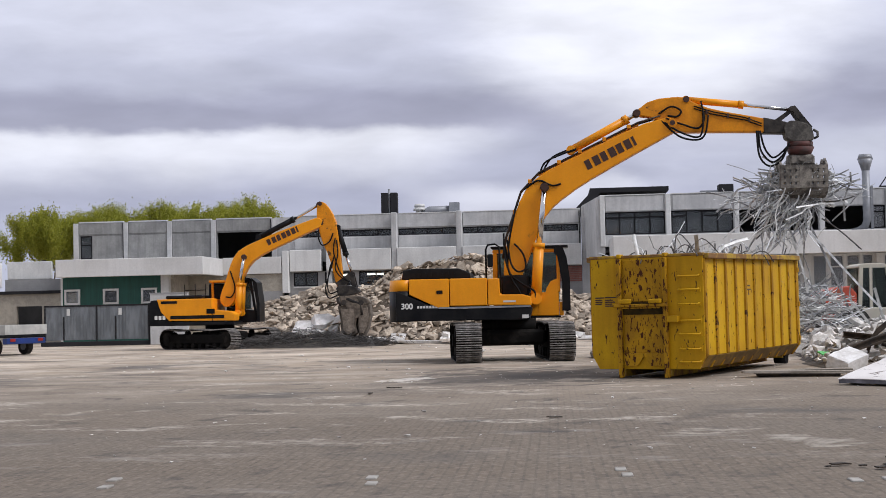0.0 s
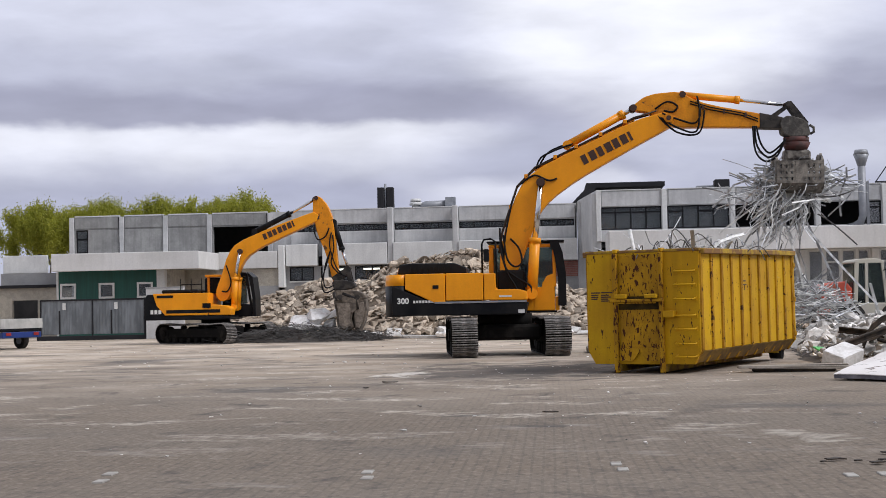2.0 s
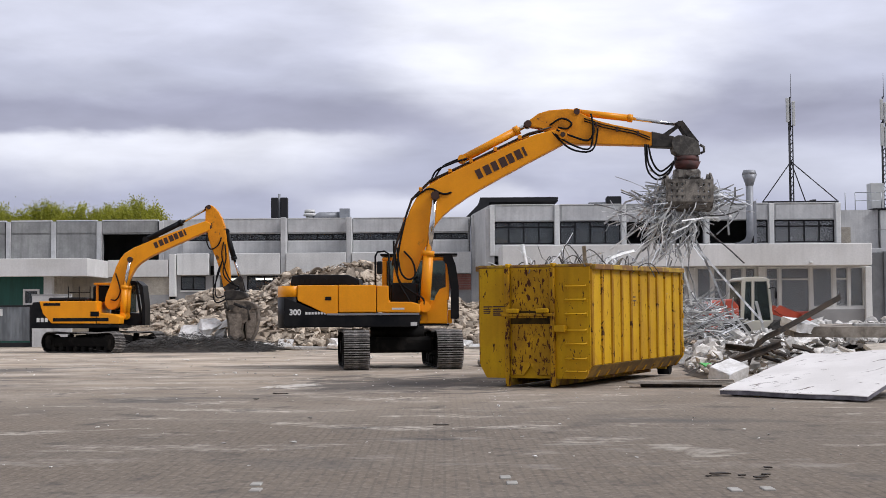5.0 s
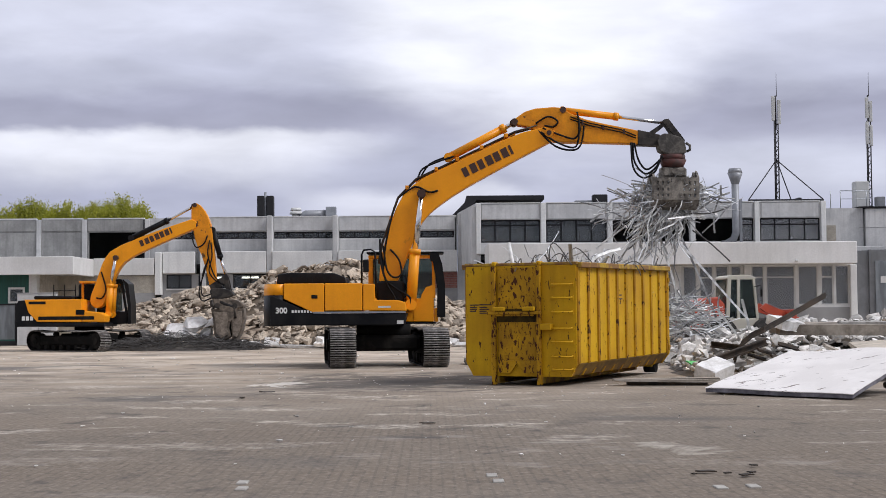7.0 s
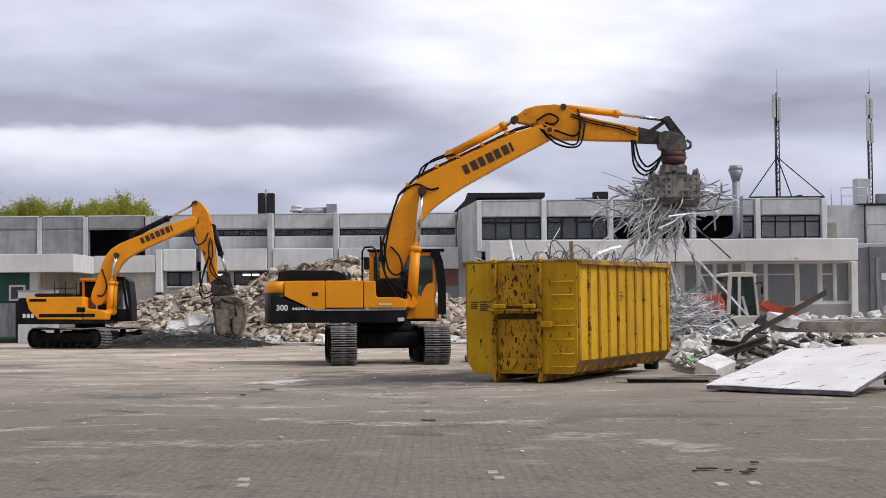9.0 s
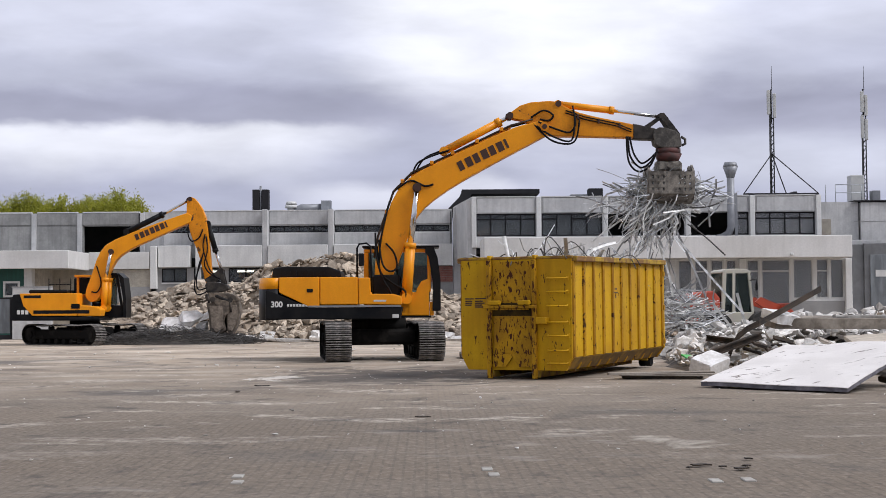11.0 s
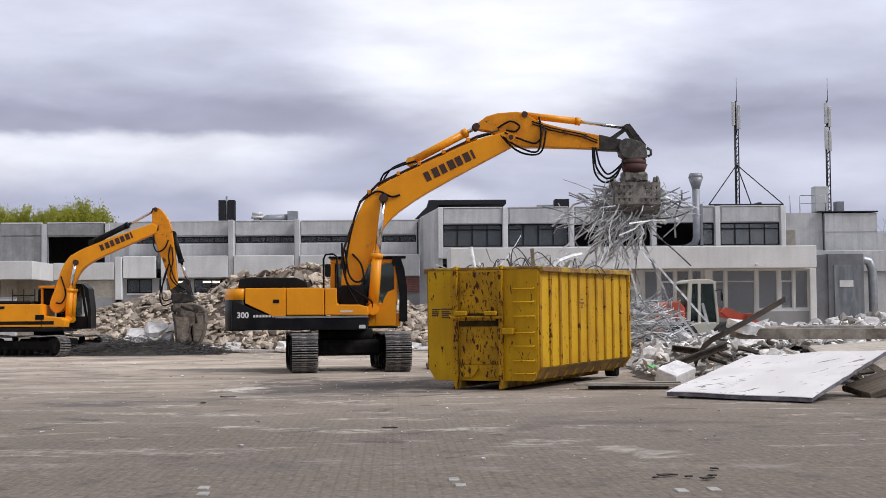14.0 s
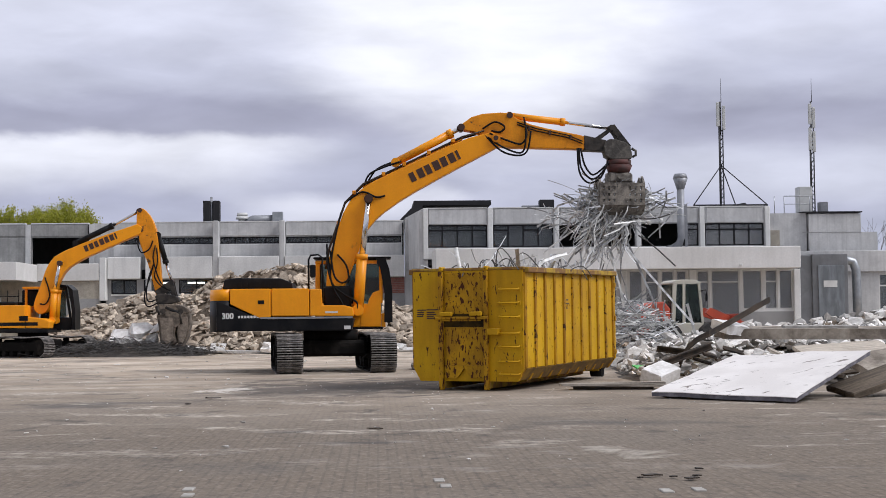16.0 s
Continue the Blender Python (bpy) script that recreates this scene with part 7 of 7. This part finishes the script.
def wheel(parent, x, y, z, r, w, rim_mat):
    bm = bmesh.new()
    tube(bm, [(x, y - w / 2, z), (x, y - w / 2 + 0.05, z), (x, y + w / 2 - 0.05, z), (x, y + w / 2, z)], r, 22)
    tyre = part("wheel", bm, TYRE, parent)
    bm = bmesh.new()
    tube(bm, [(x, y - w / 2 - 0.012, z), (x, y + w / 2 + 0.012, z)], r * 0.5, 18)
    part("rim", bm, rim_mat, tyre)


loader = thing("wheel_loader", pose(10.6, 50.5, 0.0) @ Matrix.Rotation(radians(8), 4, "Z"), "small red wheel loader with a cream cab behind rubble", "loader")
for x in (-0.75, 1.05):
    for y in (-0.75, 0.75):
        wheel(loader, x, y, 0.62, 0.62, 0.42, CREAM)
bm = bmesh.new()
prism(bm, smooth_outline([(-1.95, 0.75), (-1.95, 1.45), (-1.5, 1.85), (-0.47, 1.98), (-0.47, 0.7)]), -0.6, 0.6, bevel=0.05)
part("engine_bonnet", bm, LOADER_RED, loader)
part("chassis", boxes((-1.6, 1.7, -0.45, 0.45, 0.5, 0.8), bevel=0.04), BLACK_PAINT, loader)
lc = part("cab", boxes((-0.45, 0.74, -0.62, 0.62, 0.8, 1.2), bevel=0.03), CREAM, loader, "cream cab with dark glass")
bm = bmesh.new()
prism(bm, smooth_outline([(-0.42, 2.54), (-0.40, 2.64), (-0.2, 2.71), (0.45, 2.71), (0.66, 2.62), (0.68, 2.54)]), -0.60, 0.60, bevel=0.03)
part("cab_roof", bm, CREAM, lc)
for y0, y1 in ((-0.62, -0.52), (0.52, 0.62)):
    for foot, head, w_ in ((-0.44, -0.36, 0.13), (-0.04, -0.02, 0.10), (0.66, 0.54, 0.09)):
        bm = bmesh.new()
        prism(bm, [(foot, 1.18), (foot + w_, 1.18), (head + w_, 2.56), (head, 2.56)], y0, y1, bevel=0.012)
        part("pillar", bm, CREAM, lc)
bm = bmesh.new()
prism(bm, [(0.09, 1.19), (0.65, 1.19), (0.53, 2.55), (0.11, 2.55)], -0.59, -0.575)
part("door_glass", bm, LOADER_GLASS, lc, "greenish door glass")
bm = bmesh.new()
prism(bm, [(-0.30, 1.19), (-0.05, 1.19), (-0.03, 2.55), (-0.22, 2.55)], -0.585, -0.57)
part("side_glass", bm, LOADER_GLASS, lc)
bm = bmesh.new()
prism(bm, [(0.68, 1.19), (0.695, 1.19), (0.575, 2.55), (0.56, 2.55)], -0.51, 0.51)
part("front_glass", bm, LOADER_GLASS, lc)
part("back_glass", boxes((-0.40, -0.385, -0.51, 0.51, 1.19, 2.54)), LOADER_GLASS, lc)
for y in (-0.66, 0.66):
    bm = bmesh.new()
    tube(bm, [(0.6, y * 0.95, 2.3), (0.78, y * 1.15, 2.35), (0.8, y * 1.18, 2.1)], 0.018, 6)
    box(bm, 0.77, 0.81, y * 1.18 - 0.07, y * 1.18 + 0.07, 1.95, 2.2, bevel=0.01)
    part("mirror", bm, BLACK_PAINT, lc)
part("seat", boxes((-0.25, 0.2, -0.25, 0.25, 1.2, 1.45), (-0.28, -0.15, -0.25, 0.25, 1.4, 2.0), bevel=0.04), SEAT_DARK, lc)
bm = bmesh.new()
for y in (-0.32, 0.32):
    prism(bm, [(0.9, 1.55), (1.1, 1.72), (2.35, 1.2), (2.3, 1.02), (1.1, 1.4)], y - 0.06, y + 0.06)
part("lift_arm", bm, LOADER_RED, loader)
bm = bmesh.new()
prism(bm, smooth_outline([(1.85, 0.75), (2.5, 0.62), (2.55, 0.72), (2.05, 0.95), (1.95, 1.5), (1.8, 1.5)]), -0.95, 0.95, bevel=0.02)
part("bucket", bm, LOADER_RED, loader, "red scuffed bucket")

TRUCK_BLUE = material("blue_truck_paint", (0.010, 0.035, 0.19), 0.4, other=(0.008, 0.028, 0.14), scale=2)
TRUCK_WHITE = material("pale_dropside_panel", (0.48, 0.48, 0.45), 0.55, other=(0.36, 0.36, 0.34), scale=2, streak=0.3)
TAIL_RED = material("red_tail_lamp", (0.35, 0.02, 0.015), 0.3)
truck = thing("flatbed_truck", pose(-21.4, 57.0, 0.0) @ Matrix.Rotation(radians(-32), 4, "Z"), "blue flatbed truck with pale dropsides parked at the yard edge", "truck")
part("load_bed", boxes((-5.2, 0.0, -1.0, 1.0, 0.70, 0.82), bevel=0.02), BLACK_PAINT, truck)
for b in ((-5.2, 0.0, -1.03, -1.0, 0.83, 1.22), (-5.2, 0.0, 1.0, 1.03, 0.83, 1.22), (0.0, 0.03, -1.03, 1.03, 0.83, 1.22)):
    part("dropside", boxes(b, bevel=0.008), TRUCK_WHITE, truck, "pale dropside board")
part("rear_bumper", boxes((-0.25, 0.05, -0.95, 0.95, 0.45, 0.69), bevel=0.02), TRUCK_BLUE, truck)
part("chassis_side", boxes((-5.0, -1.5, -0.9, -0.85, 0.40, 0.69), bevel=0.02), BLACK_PAINT, truck)
for y in (-0.8, 0.55):
    part("tail_lamp", boxes((0.052, 0.08, y, y + 0.25, 0.55, 0.67), bevel=0.01), TAIL_RED, truck)
part("tail_lamp", boxes((-0.9, -0.45, -0.93, -0.902, 0.5, 0.68), bevel=0.01), TAIL_RED, truck)
for y in (-0.75, 0.75):
    wheel(truck, -1.0, y, 0.34, 0.34, 0.24, GREY_STEEL)
    wheel(truck, -4.8, y, 0.34, 0.34, 0.24, GREY_STEEL)
bm = bmesh.new()
prism(bm, smooth_outline([(-6.9, 0.45), (-6.95, 1.2), (-6.4, 2.1), (-5.35, 2.15), (-5.35, 0.45)]), -0.95, 0.95, bevel=0.04)
part("cab", bm, TRUCK_BLUE, truck)

fence = thing("site_fence", pose(0, 72, 0), "grey sheet-steel gate panels along the yard edge", "fence")
for k in range(2):
    a = -26.0 + k * 2.7
    leaf = part("gate_panel", boxes((a, a + 2.66, -0.03, 0.03, 0.3, 2.03)), FENCE_GREY, fence)
    part("panel_rib", boxes(*[(a + 0.06 + i * 0.163, a + 0.185 + i * 0.163, -0.042, -0.031, 0.34, 2.0) for i in range(16)]), FENCE_GREY, leaf)
    part("panel_frame", boxes((a, a + 2.66, -0.07, -0.031, 2.0, 2.08), (a + 0.95, a + 1.02, -0.08, -0.056, 0.3, 1.5), (a - 0.03, a + 0.03, -0.08, -0.02, 0.2, 2.08)), ROOF_EDGE, leaf)
    part("sign_plate", boxes((a + 1.15, a + 1.32, -0.09, -0.071, 1.55, 1.9)), WHITE_FRAME, leaf, "small white plate")
part("ground_beam", boxes((-26.2, -20.5, -0.12, 0.1, 0.0, 0.22), bevel=0.02), ROOF_EDGE, fence)
part("post", boxes((-20.62, -20.5, -0.06, 0.06, 0.0, 2.1)), ROOF_EDGE, fence)
wall_end = thing("concrete_screen", pose(0, 71.8, 0), "plain grey concrete screen wall at the gate", "wall")
part("panel", boxes((-20.45, -19.4, -0.1, 0.1, 0, 2.55), bevel=0.015), CONCRETE, wall_end)
part("coping", boxes((-20.48, -18.5, -0.12, 0.12, 2.554, 2.62)), PLINTH, wall_end)
part("panel", boxes((-19.39, -18.5, -0.1, 0.1, 0, 2.55), bevel=0.015), CONCRETE, wall_end)

garage = thing("low_annex", pose(0, 88, 0), "low grey annex with white fascia and a dark doorway", "building")
part("fascia", boxes((-44, -34.15, -1.2, -0.9, 3.4, 4.9), bevel=0.02), CONCRETE_PALE, garage, "white fascia boards")
part("fascia", boxes((-34.1, -31.3, -0.2, 0.1, 3.9, 5.0), bevel=0.02), CONCRETE_PALE, garage)
wall_with(garage, "front_wall", -35.8, -29.2, -1.6, -1.3, 0, 2.95, [(-33.0, -31.4, 0.3, 2.2)], BEIGE, "beige rendered wall")
part("roof_edge", boxes((-36.0, -29.0, -1.8, -1.2, 2.954, 3.14)), ROOF_EDGE, garage)
part("upper_wall", boxes((-34.1, -29.0, -0.6, -0.3, 3.15, 3.88)), PLINTH, garage)
part("room_wall", boxes((-35.8, -29.2, 0.6, 0.8, 0, 2.95)), DARK_VOID, garage)
part("side_wall", boxes((-44, -35.82, -1.1, -0.8, 0, 3.39)), GREY_STEEL, garage)
bm = bmesh.new()
tube(bm, [(-34.95, -1.68, 0), (-34.95, -1.68, 2.95)], 0.05, 8)
part("drain_pipe", bm, GREY_STEEL, garage)

# ---- trees ----
BARK = material("grey_brown_bark", (0.13, 0.105, 0.08), 0.95, other=(0.08, 0.065, 0.05), scale=3, stretch=(3, 3, 0.4), bump=0.5, bump_scale=12)
LEAF = bpy.data.materials.new("fresh_spring_leaves")
LEAF.use_nodes = True
ln, ll = LEAF.node_tree.nodes, LEAF.node_tree.links
lb = ln["Principled BSDF"]
lb.inputs["Roughness"].default_value = 0.6
geo_ = ln.new("ShaderNodeNewGeometry")
lr = ln.new("ShaderNodeValToRGB")
lr.color_ramp.elements[0].color, lr.color_ramp.elements[1].color = (0.23, 0.25, 0.022, 1), (0.44, 0.44, 0.05, 1)
ll.new(geo_.outputs["Random Per Island"], lr.inputs[0])
ll.new(lr.outputs[0], lb.inputs["Base Color"])
thin_leaf, both, leaf_out = ln.new("ShaderNodeBsdfTranslucent"), ln.new("ShaderNodeMixShader"), ln["Material Output"]
ll.new(lr.outputs[0], thin_leaf.inputs["Color"])
both.inputs[0].default_value = 0.5
ll.new(lb.outputs[0], both.inputs[1])
ll.new(thin_leaf.outputs[0], both.inputs[2])
ll.new(both.outputs[0], leaf_out.inputs["Surface"])


def tree(x, y, height, width, seed, leaves=9000, label="broad willow in fresh yellow-green spring leaf", bare=False):
    """A tapered trunk, forking limbs and a loose crown of many small leaves."""
    r = random.Random(seed)
    t = thing("tree", pose(x, y, -0.05), label, "tree", "trees behind the school")
    bm = bmesh.new()
    trunk_h = height * (0.22 if not bare else 0.3)
    tube(bm, [(0, 0, 0), (0.05, 0, trunk_h * 0.5), (0, 0.06, trunk_h)], width * 0.05, 10, width * 0.036)
    tips = []

    def grow(p, d, length, rad, depth):
        pts = [p]
        for k in range(3):
            d = (d + Vector((r.uniform(-0.22, 0.22), r.uniform(-0.22, 0.22), r.uniform(0.0, 0.14)))).normalized()
            pts.append(pts[-1] + d * length / 3)
        tube(bm, pts, rad, 6 if depth < 2 else 4, rad * 0.6, cap=False)
        if depth >= 2:
            tips.extend(pts[1:])
        if depth < 3:
            for k in range(3 if depth else 2):
                e = (d + Vector((r.uniform(-0.8, 0.8), r.uniform(-0.8, 0.8), r.uniform(-0.1, 0.5)))).normalized()
                grow(pts[-1 - (k == 2)], e, length * r.uniform(0.6, 0.8), max(rad * 0.55, 0.012), depth + 1)

    for k in range(7 if not bare else 4):
        a = 2 * math.pi * k / (7 if not bare else 4) + r.uniform(-0.3, 0.3)
        out = r.uniform(0.35, 0.75) * width / height
        grow(Vector((0, 0, trunk_h * r.uniform(0.75, 1.0))), Vector((math.cos(a) * out, math.sin(a) * out, 1)).normalized(), height * 0.30, width * (0.010 if bare else 0.02), 0)
    part("trunk", bm, BARK, t)
    if bare:
        return t
    verts, faces = [], []
    top_z = max(p.z for p in tips)
    k_ = height / top_z
    for k in range(leaves):
        p = tips[r.randrange(len(tips))]
        q = Vector((p.x + r.gauss(0, width * 0.034), p.y + r.gauss(0, width * 0.034), p.z * (0.55 + 0.45 * k_) + r.gauss(0, height * 0.018) - abs(r.gauss(0, height * 0.06))))
        s = r.uniform(0.06, 0.115)
        d = Vector((r.uniform(-0.5, 0.5), r.uniform(-0.5, 0.5), r.uniform(-1, 0.5))).normalized()
        u = d.orthogonal().normalized()
        u = (Matrix.Rotation(r.uniform(0, 6.28), 3, d) @ u) * s * 0.45
        b = len(verts)
        verts += [q - d * s, q + u, q + d * s, q - u]
        faces.append((b, b + 1, b + 2, b + 3))
    me = bpy.data.meshes.new("crown")
    me.from_pydata(verts, [], faces)
    me.materials.append(LEAF)
    ob = new("crown", me)
    ob.parent = t
    return t


tree(-42.0, 117, 10.7, 5.6, 1, 60000)
tree(-39.6, 121, 11.4, 6.5, 2, 54000)
tree(-36.0, 119, 11.2, 6.5, 3, 51000)
tree(-32.4, 121, 11.3, 6.5, 4, 51000)
tree(-29.0, 120, 11.2, 6.0, 5, 51000)
tree(-25.3, 116, 11.2, 5.6, 6, 54000)
tree(-55.0, 124, 9.2, 7.0, 8, 6000, "bare grey-brown tree at the yard's far edge", bare=True)
tree(41.5, 122, 10.5, 5.5, 9, 0, "slender leafless tree beyond the low wing", bare=True)
